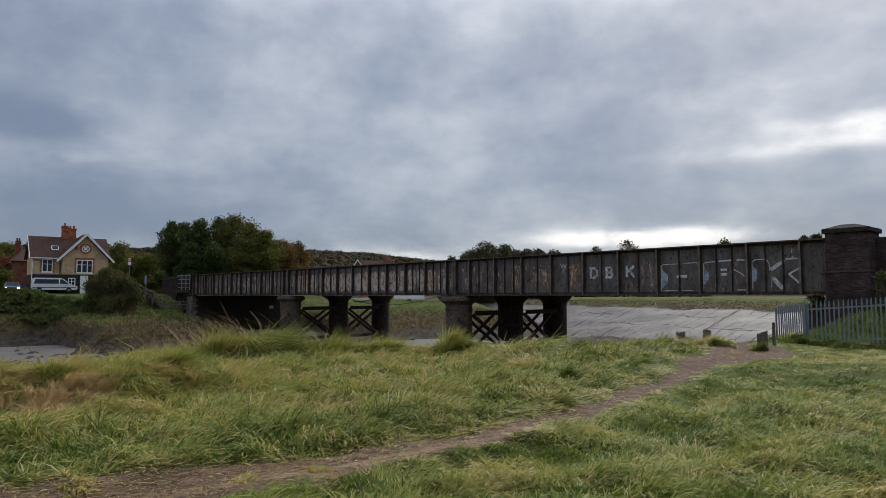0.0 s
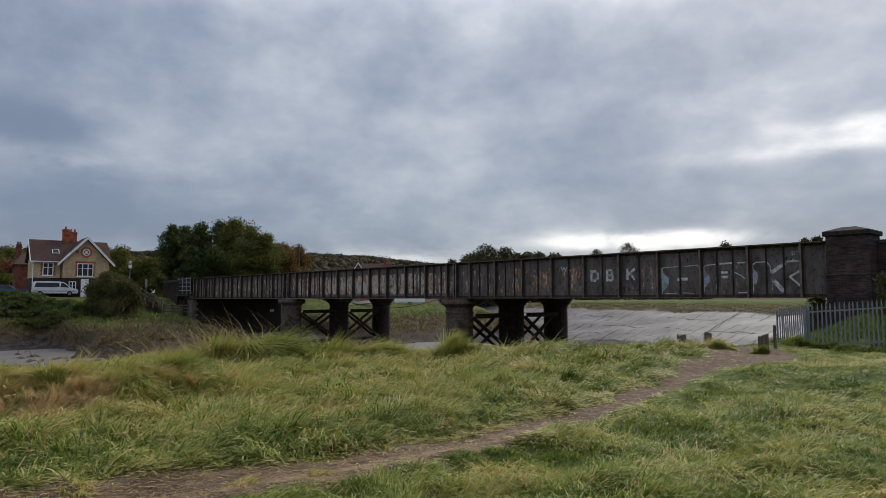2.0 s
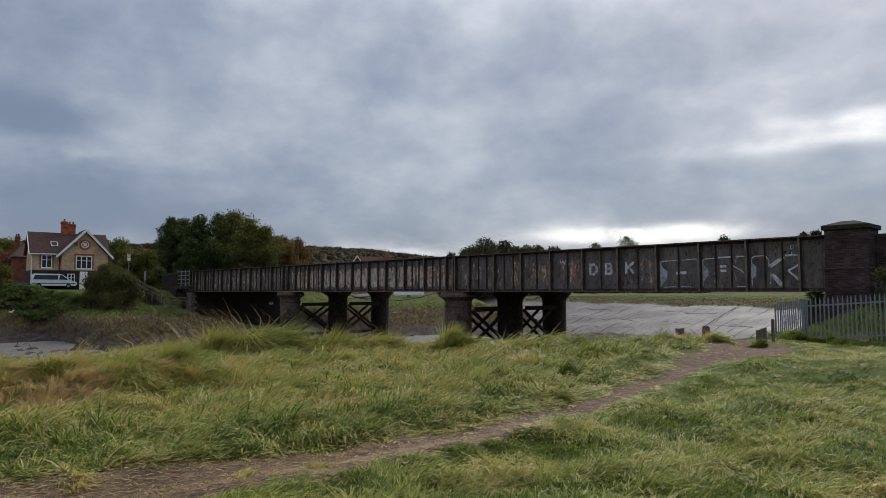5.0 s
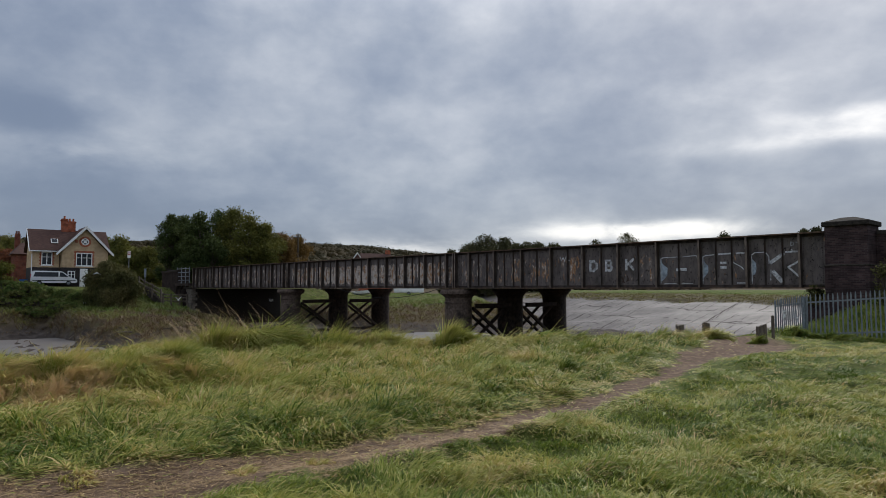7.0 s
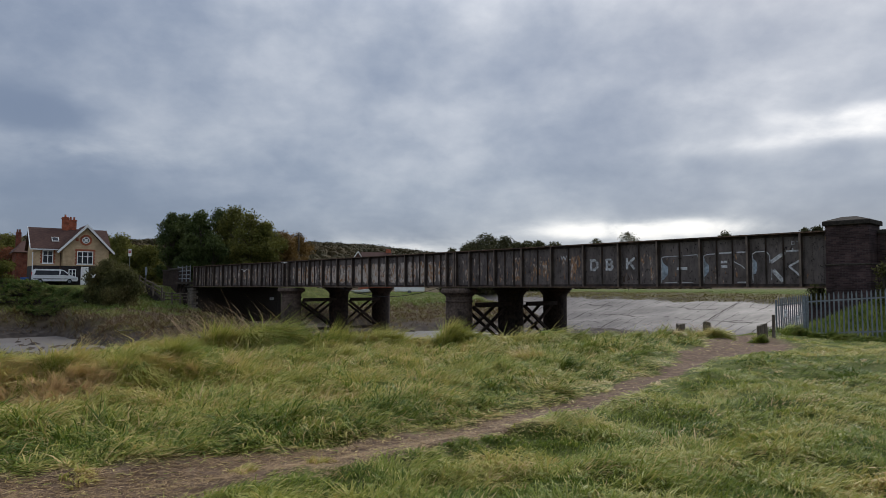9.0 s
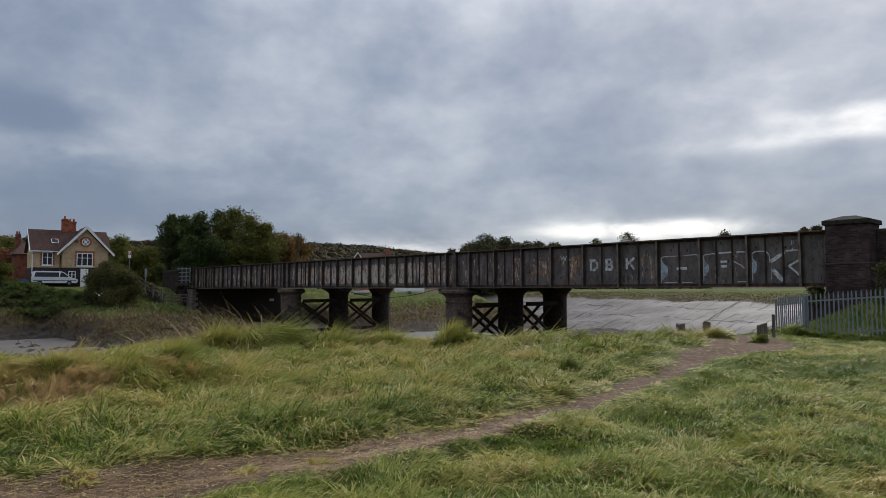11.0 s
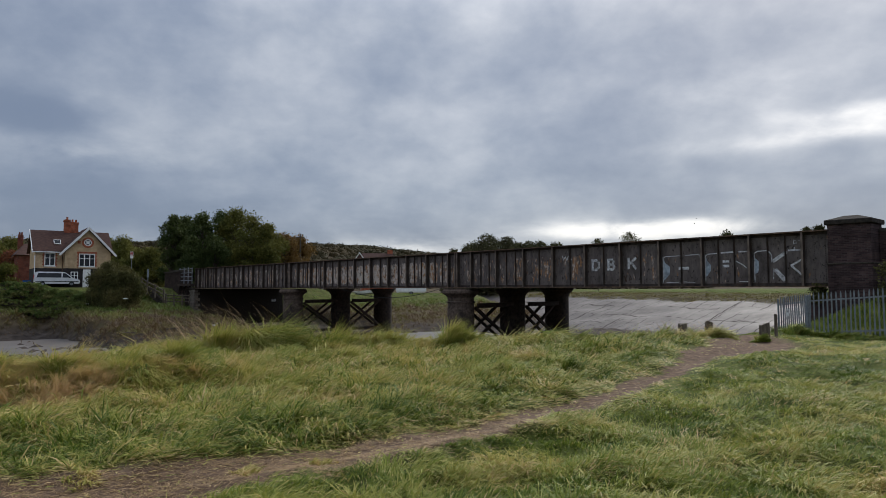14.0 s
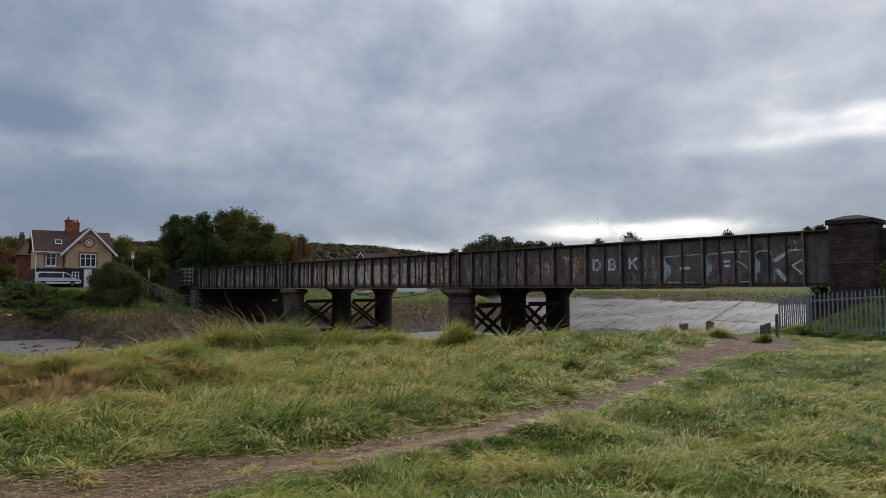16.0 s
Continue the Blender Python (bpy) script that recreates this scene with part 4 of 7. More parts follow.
def make_fence():
    corner, right, back = Vector((13.75, 25.0)), Vector((0.785, -0.62)), Vector((-0.13, 0.99))
    fence = thing("palisade_fence", pose(corner.x, corner.y, 0), "galvanised steel palisade fence with pointed pales", "fence")

    def pale_mesh(h, w):
        bm = bmesh.new()
        pts = [(-w, 0), (w, 0), (w, h - 0.09), (w * 0.25, h), (-w * 0.25, h), (-w, h - 0.09)]
        prism(bm, pts, -0.012, -0.006)
        prism(bm, [(-0.008, 0), (0.008, 0), (0.008, h - 0.05), (-0.008, h - 0.05)], -0.024, -0.006)
        return finish(bm, "pale", GALV_M)
    pale, deep_pale = pale_mesh(1.85, 0.026), pale_mesh(1.85, 0.038)
    for way, count, z0, z1 in ((right, 46, -0.44, 0.1), (back, 14, -0.46, -0.62)):
        turn = math.atan2(way.y, way.x)
        for i in range(count):
            d = 0.06 + i * (0.146 if way is right else 0.12)
            ob = part("pale", pale if way is right else deep_pale, GALV_M, fence)
            ob.matrix_basis = Matrix.Translation((way.x * d, way.y * d, z0 + (z1 - z0) * i / count)) @ Matrix.Rotation(turn + rng.uniform(-0.05, 0.05), 4, "Z") @ Matrix.Rotation(rng.uniform(-0.012, 0.012), 4, "Y")
        ln = count * (0.146 if way is right else 0.12)
        tilt = math.atan2(z1 - z0, ln)
        for h in (0.35, 1.55):
            bm = bmesh.new()
            box(bm, 0, ln / math.cos(tilt), 0.0, 0.045, -0.028, 0.028)
            ob = part("rail", bm, GALV_M, fence)
            ob.matrix_basis = Matrix.Translation((0, 0, z0 + h)) @ Matrix.Rotation(turn, 4, "Z") @ Matrix.Rotation(-tilt, 4, "Y")
        for d in [0.0] + ([2.75, 5.5] if way is right else [ln]):
            bm = bmesh.new()
            z = z0 + (z1 - z0) * d / ln
            box(bm, -0.022, 0.022, 0.045, 0.1, z - 0.3, z + 1.78)
            ob = part("post", bm, GALV_M, fence)
            ob.matrix_basis = Matrix.Translation((way.x * d, way.y * d, 0)) @ Matrix.Rotation(turn, 4, "Z")
    for d, z, w, h in ((1.1, 0.62, 0.11, 0.16), (0.35, 0.45, 0.08, 0.1)):
        bm = bmesh.new()
        box(bm, -w, w, -0.066, -0.06, z - h, z + h)
        ob = part("notice", bm, WHITE_PAINT_M, fence, "small white notice plate")
        ob.matrix_basis = Matrix.Translation((back.x * d, back.y * d, 0)) @ Matrix.Rotation(math.atan2(-back.y, -back.x), 4, "Z")


make_fence()


def make_stump(x, y, h, w, lean=0.0, label="weathered square timber post stump on the bank"):
    bm = bmesh.new()
    r = box(bm, -w, w, -w * 0.9, w * 0.9, -0.4, h)
    for v in r:
        if v.co.z > 0:
            v.co.z += rng.uniform(-0.04, 0.04)
    soften(bm, 0.015)
    ob = new("timber_post", finish(bm, "timber_post", WOOD_M))
    ob.matrix_world = Matrix.Translation((x, y, ground_z(x, y))) @ Matrix.Rotation(lean, 4, "Y")
    tagged(ob, label, "post", "bank posts")


make_stump(7.55, 21.0, 0.62, 0.11)
make_stump(8.75, 22.0, 0.64, 0.1, 0.06)
make_stump(10.36, 21.6, 0.54, 0.085, 0.02)
make_stump(10.58, 21.75, 0.52, 0.085, -0.03)
make_stump(11.31, 22.6, 0.73, 0.045, 0.0, "slim timber gate post beside the fence")

# ---- water ----


def make_water(name, outline, z, label):
    bm = bmesh.new()
    prism(bm, outline, z - 0.05, z, axis="z")
    tagged(new(name, finish(bm, name, WATER_M)), label, "water", kind="structure")


def _quad(s0, s1, n0, n1):
    return [tuple(on_line(s, n))[:2] for s, n in ((s0, n0), (s1, n0), (s1, n1), (s0, n1))]


make_water("water", _quad(30, 66, -120, 20), -3.40, "shallow silty brown creek at low tide")
make_water("water_river", [(u * 0.914 - v * 0.406, u * 0.406 + v * 0.914) for u, v in ((58, -250), (82, -250), (82, 400), (58, 400))], -8.5, "grey tidal river at low water")

# ---- plants ----


def leaf_cloud(centres, radii, counts, size, seed, squash=0.8, hang=1.0, spread=0.27):
    """Many small leaf sprays, four-cornered and bent, scattered round the clump centres."""
    r = np.random.default_rng(seed)
    pts = []
    for c, rad, k in zip(centres, radii, counts):
        d = r.normal(size=(k, 3))
        d /= np.linalg.norm(d, axis=1, keepdims=True)
        q = rad * np.clip(r.normal(0.8, spread, (k, 1)), 0.1, 0.8 + 1.85 * spread)
        p = np.asarray(c) + d * q * np.array((1, 1, squash))
        pts.append(p)
    p = np.concatenate(pts)
    k = len(p)
    u = r.normal(size=(k, 3)) * np.array((1, 1, hang))
    u /= np.linalg.norm(u, axis=1, keepdims=True)
    w = np.cross(u, r.normal(size=(k, 3)))
    w /= np.linalg.norm(w, axis=1, keepdims=True)
    sz = size * r.uniform(0.55, 1.35, (k, 1))
    u, w = u * sz, w * sz * 0.62
    v = np.stack([p - u * 0.9, p + w * 0.8 + u * 0.1, p + u, p - w * 0.8 + u * 0.05], 1)
    return v.reshape(-1, 3)


def leaves_mesh(name, verts, mat):
    return mesh_from(name, verts, np.arange(len(verts)), 4, mat)


def make_tree(x, y, h, w, mat, seed, label, leaf=0.28, trunk=0.25, count=7000, name="tree", lean=0.0, crown_low=0.25, group="", base=None):
    r = np.random.default_rng(seed)
    z = ground_z(x, y) - 0.1 if base is None else base
    tree = thing(name, pose(x, y, z), label, "tree", group)
    bm = bmesh.new()
    top = Vector((lean * h, 0, h * 0.8))
    tube(bm, (0, 0, -0.3), (lean * h * 0.4, 0, h * 0.42), trunk, trunk * 0.65, 9)
    tube(bm, (lean * h * 0.4, 0, h * 0.40), top, trunk * 0.65, trunk * 0.15, 7)
    centres, radii = [], []
    for i in range(60):
        a = r.uniform(0, 6.283)
        f = (i + r.uniform(0, 1)) / 60
        hz = crown_low + (1 - crown_low) * f
        belly = math.sin(min(1.0, (f * 0.86 + 0.18)) * math.pi) ** 0.6
        q = w / 2 * belly * r.uniform(0.25, 0.9)
        c = np.array((math.cos(a) * q + lean * h * hz, math.sin(a) * q, h * hz * 0.93))
        centres.append(c)
        radii.append(w * r.uniform(0.09, 0.21))
        start = Vector((lean * h * hz * 0.7, 0, h * max(0.12, hz - 0.25)))
        tube(bm, start, Vector(c), trunk * 0.28, trunk * 0.06, 5)
    part("trunk", bm, BARK_M, tree)
    counts = [int(count / len(centres) * (q / np.mean(radii)) ** 2 * r.uniform(0.6, 1.2)) for q in radii]
    part("crown", leaves_mesh("crown", leaf_cloud(centres, radii, counts, leaf, seed + 1, spread=0.13 if w > 15 else 0.27), mat), mat, tree)
    return tree


def at_px(x, d):
    """A place d metres ahead on a bearing, at the start of the walk."""
    return ((x - 784) / 1162.3 * d * 0.997, d)


def make_trees():
    dark, olive, autumn = "tall dark green broadleaf tree in full leaf", "olive green broadleaf tree turning at the edges", "brown autumn tree with thinning leaves"
    for px, d, top, w, mat, seed, label, leaf, low in (
            (300, 100, 384, 5.5, LEAF_DARK_M, 11, dark, 0.2, 0.1), (322, 104, 392, 6, LEAF_DARK_M, 12, dark, 0.21, 0.08),
            (352, 100, 385, 6.5, LEAF_DARK_M, 13, dark, 0.21, 0.08), (385, 104, 380, 7, LEAF_DARK_M, 14, dark, 0.21, 0.08),
            (412, 102, 376, 7.5, LEAF_OLIVE_M, 15, olive, 0.21, 0.08), (440, 98, 390, 7.5, LEAF_OLIVE_M, 16, olive, 0.21, 0.08),
            (468, 99, 402, 6.5, LEAF_OLIVE_M, 17, olive, 0.21, 0.08), (498, 106, 425, 6.5, LEAF_AUTUMN_M, 18, autumn, 0.2, 0.1),
            (525, 118, 428, 7, LEAF_AUTUMN_M, 19, autumn, 0.2, 0.12), (375, 96, 430, 6, LEAF_DARK_M, 20, dark, 0.21, 0.05),
            (335, 96, 425, 5, LEAF_DARK_M, 21, dark, 0.21, 0.05), (210, 118, 430, 8, LEAF_OLIVE_M, 22, olive, 0.22, 0.1),
            (185, 125, 432, 8, LEAF_OLIVE_M, 23, olive, 0.22, 0.1), (235, 112, 452, 6, LEAF_OLIVE_M, 24, olive, 0.21, 0.05),
            (262, 112, 450, 6.5, LEAF_OLIVE_M, 25, olive, 0.21, 0.05), (10, 125, 430, 9, LEAF_OLIVE_M, 26, olive, 0.22, 0.1),
            (-30, 120, 428, 9, LEAF_OLIVE_M, 27, olive, 0.22, 0.1), (12, 108, 455, 5, LEAF_RED_M, 28, "red-leaved autumn tree beside the houses", 0.25, 0.1),
            (800, 262, 453, 10, LEAF_FAR_M, 30, olive, 0.6, 0.05), (826, 260, 449, 13, LEAF_FAR_M, 31, olive, 0.6, 0.05),
            (838, 252, 442, 15, LEAF_FAR_M, 32, olive, 0.6, 0.05), (860, 245, 433, 21, LEAF_FAR_M, 33, olive, 0.6, 0.05),
            (892, 250, 433, 19, LEAF_FAR_M, 34, olive, 0.6, 0.05), (914, 262, 443, 17, LEAF_FAR_M, 43, olive, 0.6, 0.05),
            (934, 262, 441, 17, LEAF_FAR_M, 35, olive, 0.6, 0.05), (955, 265, 441, 20, LEAF_FAR_M, 36, olive, 0.6, 0.05),
            (982, 262, 446, 18, LEAF_FAR_M, 37, olive, 0.6, 0.05), (1056, 230, 431, 6.5, LEAF_FAR_M, 38, olive, 0.34, 0.76),
            (1112, 228, 420, 8.5, LEAF_FAR_M, 39, olive, 0.36, 0.76), (1285, 230, 421, 12, LEAF_FAR_M, 40, olive, 0.5, 0.2),
            (1428, 220, 412, 9, LEAF_FAR_M, 41, olive, 0.5, 0.2), (1450, 220, 409, 9, LEAF_FAR_M, 42, olive, 0.5, 0.2)):
        x, y = at_px(px, d)
        z = ground_z(x, y)
        h = EYE + (523 - top) / 1162.3 * d - z
        sparse = 2000 if seed in (38, 39) else (13500 if seed < 30 else 15000)
        make_tree(x, y, h, w, mat, seed, label, leaf * (0.8 if seed < 30 else 0.62), 0.07 if 37 < seed < 43 else 0.22 + 0.012 * h, sparse, crown_low=low)


make_trees()


def make_bush(x, y, w, h, mat, seed, label, leaf=0.13, count=5000, name="bush", depth=None, hang=1.0, base=None, clumps=36, clump=1.0):
    r = np.random.default_rng(seed)
    z = ground_z(x, y) if base is None else base
    bush = thing(name, pose(x, y, z), label, "bush")
    dep = depth or w * 0.7
    centres, radii = [], []
    bm = bmesh.new()
    for i in range(clumps):
        a, f = r.uniform(0, 6.283), r.uniform(-0.1, 0.95)
        q = math.sqrt(max(0.0, 1 - f * f)) * r.uniform(0.2, 0.8)
        c = np.array((math.cos(a) * q * w / 2, math.sin(a) * q * dep / 2, h * f * 0.86))
        centres.append(c)
        radii.append(min(w, h) * r.uniform(0.15, 0.24) * clump)
        tube(bm, (c[0] * 0.2, c[1] * 0.2, -0.2), tuple(c), 0.05, 0.015, 5)
    part("branches", bm, BARK_M, bush)
    part("foliage", leaves_mesh("foliage", leaf_cloud(centres, radii, [count // clumps] * clumps, leaf, seed + 1, hang=hang), mat), mat, bush)


_x, _y = at_px(199, 76)
make_bush(_x, _y, 8.1, 5.8, LEAF_BUSH_M, 51, "large drooping ivy-covered bush on the far bank", 0.105, 40000, hang=3.2, clumps=90, clump=0.75)
for _px, _d, _w, _h, _s in ((12, 77.6, 6.5, 0.85, 52), (48, 77.2, 6.5, 1.25, 53), (84, 76.8, 6.5, 1.4, 54), (118, 76.4, 6, 1.6, 56), (-40, 78, 7, 0.85, 55), (140, 75.8, 5, 1.7, 59)):
    _x, _y = at_px(_px, _d)
    make_bush(_x, _y, _w, _h, LEAF_IVY_M, _s, "low ivy hedge along the roadside bank", 0.085, 9000, "hedge", 3.6, clumps=100, clump=0.85)
_p = on_line(0.35, 0.15)
make_bush(_p.x, _p.y, 1.3, 0.95, LEAF_BUSH_M, 57, "leafy weeds rooted on the low wall beside the brick pier", 0.055, 1500, base=1.0)
_x, _y = at_px(1575, 26.2)
make_bush(_x, _y, 1.4, 1.9, LEAF_BUSH_M, 58, "bramble bush at the brick pier", 0.06, 1800)


def make_far_wood():
    """Tree crowns over the hills: uneven domes, with leaf sprays on those that stand nearer."""
    r = np.random.default_rng(61)
    k = 9000
    d = np.sqrt(r.uniform(330 ** 2, 1060 ** 2, k))
    x, y = r.uniform(-0.75, 0.4, k) * d, d
    keep = ~((0.914 * x + 0.406 * y < 165) & (y < 420))
    x, y, d = x[keep], y[keep], d[keep]
    z = terrain(x, y)
    rad = r.uniform(2.2, 4.6, len(x))
    far = d > 450
    sides, rings = 6, ((1.0, 0.0), (0.9, 0.7))
    c = np.stack([x, y, z], -1)[far]
    q, m = rad[far], int(far.sum())
    rows = []
    for size, up in rings:
        for i in range(sides):
            f = q * size * r.uniform(0.72, 1.25, m)
            a = (i + r.uniform(-0.3, 0.3, m)) * 6.2832 / sides
            rows.append(c + np.stack([np.cos(a) * f, np.sin(a) * f, q * (up * 1.25 + r.uniform(-0.16, 0.16, m))], -1))
    rows.append(c + np.stack([0 * q, 0 * q, q * r.uniform(1.2, 1.6, m)], -1))
    n = sides * len(rings) + 1
    tri = []
    for a in range(len(rings)):
        for i in range(sides):
            j = (i + 1) % sides
            if a < len(rings) - 1:
                tri += [a * sides + i, a * sides + j, (a + 1) * sides + j, a * sides + i, (a + 1) * sides + j, (a + 1) * sides + i]
            else:
                tri += [a * sides + i, a * sides + j, n - 1]
    v = np.stack(rows, 1).reshape(-1, 3)
    f = (np.arange(m)[:, None] * n + np.array(tri)[None]).reshape(-1)
    tagged(new("far_wood", mesh_from("far_wood", v, f, 3, FOREST_M, smooth_faces=True)), "wooded hillside in dull autumn green and brown", "woodland", kind="stuff")
    near = ~far
    tops = np.stack([x, y, z + rad * 0.8], -1)
    v = leaf_cloud(list(tops), list(rad * 1.1), list(np.where(near, 50, 15)), 1.0, 62, 0.75)
    tagged(new("far_wood_leaves", leaves_mesh("far_wood_leaves", v, FOREST_M)), "leafy crowns of the wooded hillside in autumn", "woodland", kind="stuff")


make_far_wood()

# ---- grass ----


def blades(x, y, z, length, width, first, last, turn, tint, seed, segments=3):
    """Arching blades in two or three segments; first and last are the leans from upright at root and tip, in radians."""
    r = np.random.default_rng(seed)
    k = len(x)
    dx, dy = np.cos(turn), np.sin(turn)
    twist = turn + 1.5708 + r.normal(0, 0.5, k)
    side = np.stack([np.cos(twist), np.sin(twist), r.normal(0, 0.25, k)], -1) * (width / 2)[:, None]
    p = np.stack([x, y, z], -1)
    rows = [p - side, p + side]
    for i in range(segments):
        a = first + (last - first) * (i + 0.5) / segments
        p = p + np.stack([dx * np.sin(a), dy * np.sin(a), np.cos(a)], -1) * (length / segments)[:, None]
        rows += [p] if i == segments - 1 else [p - side * (1 - 0.25 * i), p + side * (1 - 0.25 * i)]
    v = np.stack(rows, 1)
    corners = [0, 1, 3, 0, 3, 2, 2, 3, 4] if segments == 2 else [0, 1, 3, 0, 3, 2, 2, 3, 5, 2, 5, 4, 4, 5, 6]
    m = 2 * segments + 1
    f = (np.arange(k)[:, None] * m + np.array(corners)[None]).reshape(-1)
    return v.reshape(-1, 3), f, np.repeat(np.clip(tint, 0, 1), m)


def spot(x, y, cx, cy, w, d):
    return np.exp(-((x - cx) / w) ** 2 - ((y - cy) / d) ** 2)


def make_meadow():
    """Tufts of lying grass: each tuft is a small fountain with its own lean, length and colour."""
    r = np.random.default_rng(71)
    tufts = 10400
    u = r.uniform(0, 1, tufts)
    y = (3.8 ** 0.3 + u * (26.0 ** 0.3 - 3.8 ** 0.3)) ** (1 / 0.3)
    x = r.uniform(-0.72, 0.74, tufts) * y
    pd = path_distance(x, y)
    right = pd < 0
    rise = np.where(right, 0.0, smooth(pd, 0.5, 4.5))
    hump = waves(x, y, 1.5, 22)
    turn0 = -0.5 + 1.7 * waves(x, y, 2.6, 23) + 1.2 * waves(x, y, 0.9, 27) + r.normal(0, 0.6, tufts)
    lying = smooth(waves(x, y, 1.7, 36) + 0.5 * waves(x, y, 0.6, 37), -0.05, 0.45)
    long0 = np.where(right, (0.075 + 0.13 * lying) * (1 - 0.25 * smooth(y, 8, 14)), 0.27 + 0.08 * hump + 0.08 * rise) * r.uniform(0.7, 1.3, tufts)
    tint0 = np.where(right, 0.19 - 0.1 * smooth(y, 9, 14) + 0.15 * lying, 0.24 + 0.17 * smooth(pd, 2.2, 5.0)) + 0.17 * waves(x, y, 2.3, 24) + 0.10 * waves(x, y, 0.7, 25) + r.normal(0, 1, tufts) * np.where(right, 0.08, 0.11)
    tint0 = tint0 + 0.3 * spot(x, y, -5.6, 8.5, 2.0, 0.9) + 0.35 * spot(x, y, -1.9, 9.4, 1.1, 0.5) + 0.2 * spot(x, y, 0.6, 11.5, 1.3, 0.8) + 0.22 * spot(x, y, 12.5, 19.5, 4.0, 2.6) + 0.25 * spot(x, y, 3.6, 5.6, 0.9, 0.6) + 0.3 * spot(x, y, 10.5, 16.8, 2.6, 1.6) + 0.12 * spot(x, y, 5.5, 10.5, 2.0, 1.2) - 0.1 * spot(x, y, -2.5, 7.4, 2.2, 0.8) - 0.15 * spot(x, y, 8.5, 12.5, 2.5, 2.0)
    tint0 = np.where(r.uniform(0, 1, tufts) < 0.07, r.uniform(0.55, 0.9, tufts), tint0)
    flat0 = np.clip(r.normal(np.where(right, 1.25 + 0.8 * lying, 2.05) - 0.15 * rise, 0.25), 0.8, 2.6)
    size0 = r.uniform(0.07, 0.19, tufts) * (0.8 + 0.03 * y)
    open0 = r.uniform(0.1, 0.65, tufts)
    many = np.clip(46 - 0.9 * y, 25, 42).astype(int)
    idx = np.repeat(np.arange(tufts), many)
    k = len(idx)
    ox, oy = r.normal(0, 1, k), r.normal(0, 1, k)
    bx, by = x[idx] + ox * size0[idx], y[idx] + oy * size0[idx]
    bz = terrain(bx, by) + 0.05 * np.exp(-(ox ** 2 + oy ** 2)) * long0[idx] / 0.25
    mud, soil, dry, wet = cover(bx, by, bz)
    s, n, a, b = plan(bx, by)
    ok = (r.uniform(0, 1, k) > soil * 0.93) & (s - bank_edge(n) < 3.0) & ~((n > -0.9) & (s < 1.5)) & (by > 3.2)
    near_path = np.abs(path_distance(bx, by)) + 0.25 * waves(bx, by, 0.9, 34)
    bare = np.maximum(np.clip(soil * 2, 0, 1), 0.75 * (1 - smooth(near_path, 0.35, 0.95)))
    # each blade falls between the tuft's common lean and straight outwards
    common = np.stack([np.cos(turn0[idx]), np.sin(turn0[idx])]) * (1 - open0[idx])
    outward = np.stack([ox, oy]) / np.maximum(np.hypot(ox, oy), 0.2) * open0[idx]
    way = common + outward
    turn = np.arctan2(way[1], way[0]) + r.normal(0, 0.3, k)
    last = (flat0[idx] + r.normal(0, 0.3, k)) * (1 - bare) + 1.62 * bare
    first = np.clip(r.normal(0.6, 0.3, k) + 0.15 * np.hypot(ox, oy), 0.0, 1.4) * (1 - bare) + 1.4 * bare
    length = long0[idx] * r.uniform(0.55, 1.35, k) * (1 - 0.68 * bare)
    tint = tint0[idx] + r.normal(0, 1, k) * np.where(right[idx], 0.07, 0.2) + 0.22 * bare
    tint = np.where(r.uniform(0, 1, k) < np.where(right[idx], 0.02, 0.035), r.uniform(0.55, 0.9, k), tint)
    wide = (0.0068 + 0.00058 * by) * r.uniform(0.65, 1.35, k) * np.where(right[idx], 0.85, 1.0)
    for name, pick in (("near_grass", by < 8.0), ("meadow_grass", by >= 8.0)):
        m = ok & pick
        v, f, c = blades(bx[m], by[m], bz[m] - 0.01, length[m], wide[m], first[m], last[m], turn[m], tint[m], 72, 2)
        tagged(new(name, mesh_from(name, v, f, 3, GRASS_M, attr=c)), "windblown lying meadow grass, green with dry straw-coloured blades", "grass", kind="stuff")


make_meadow()


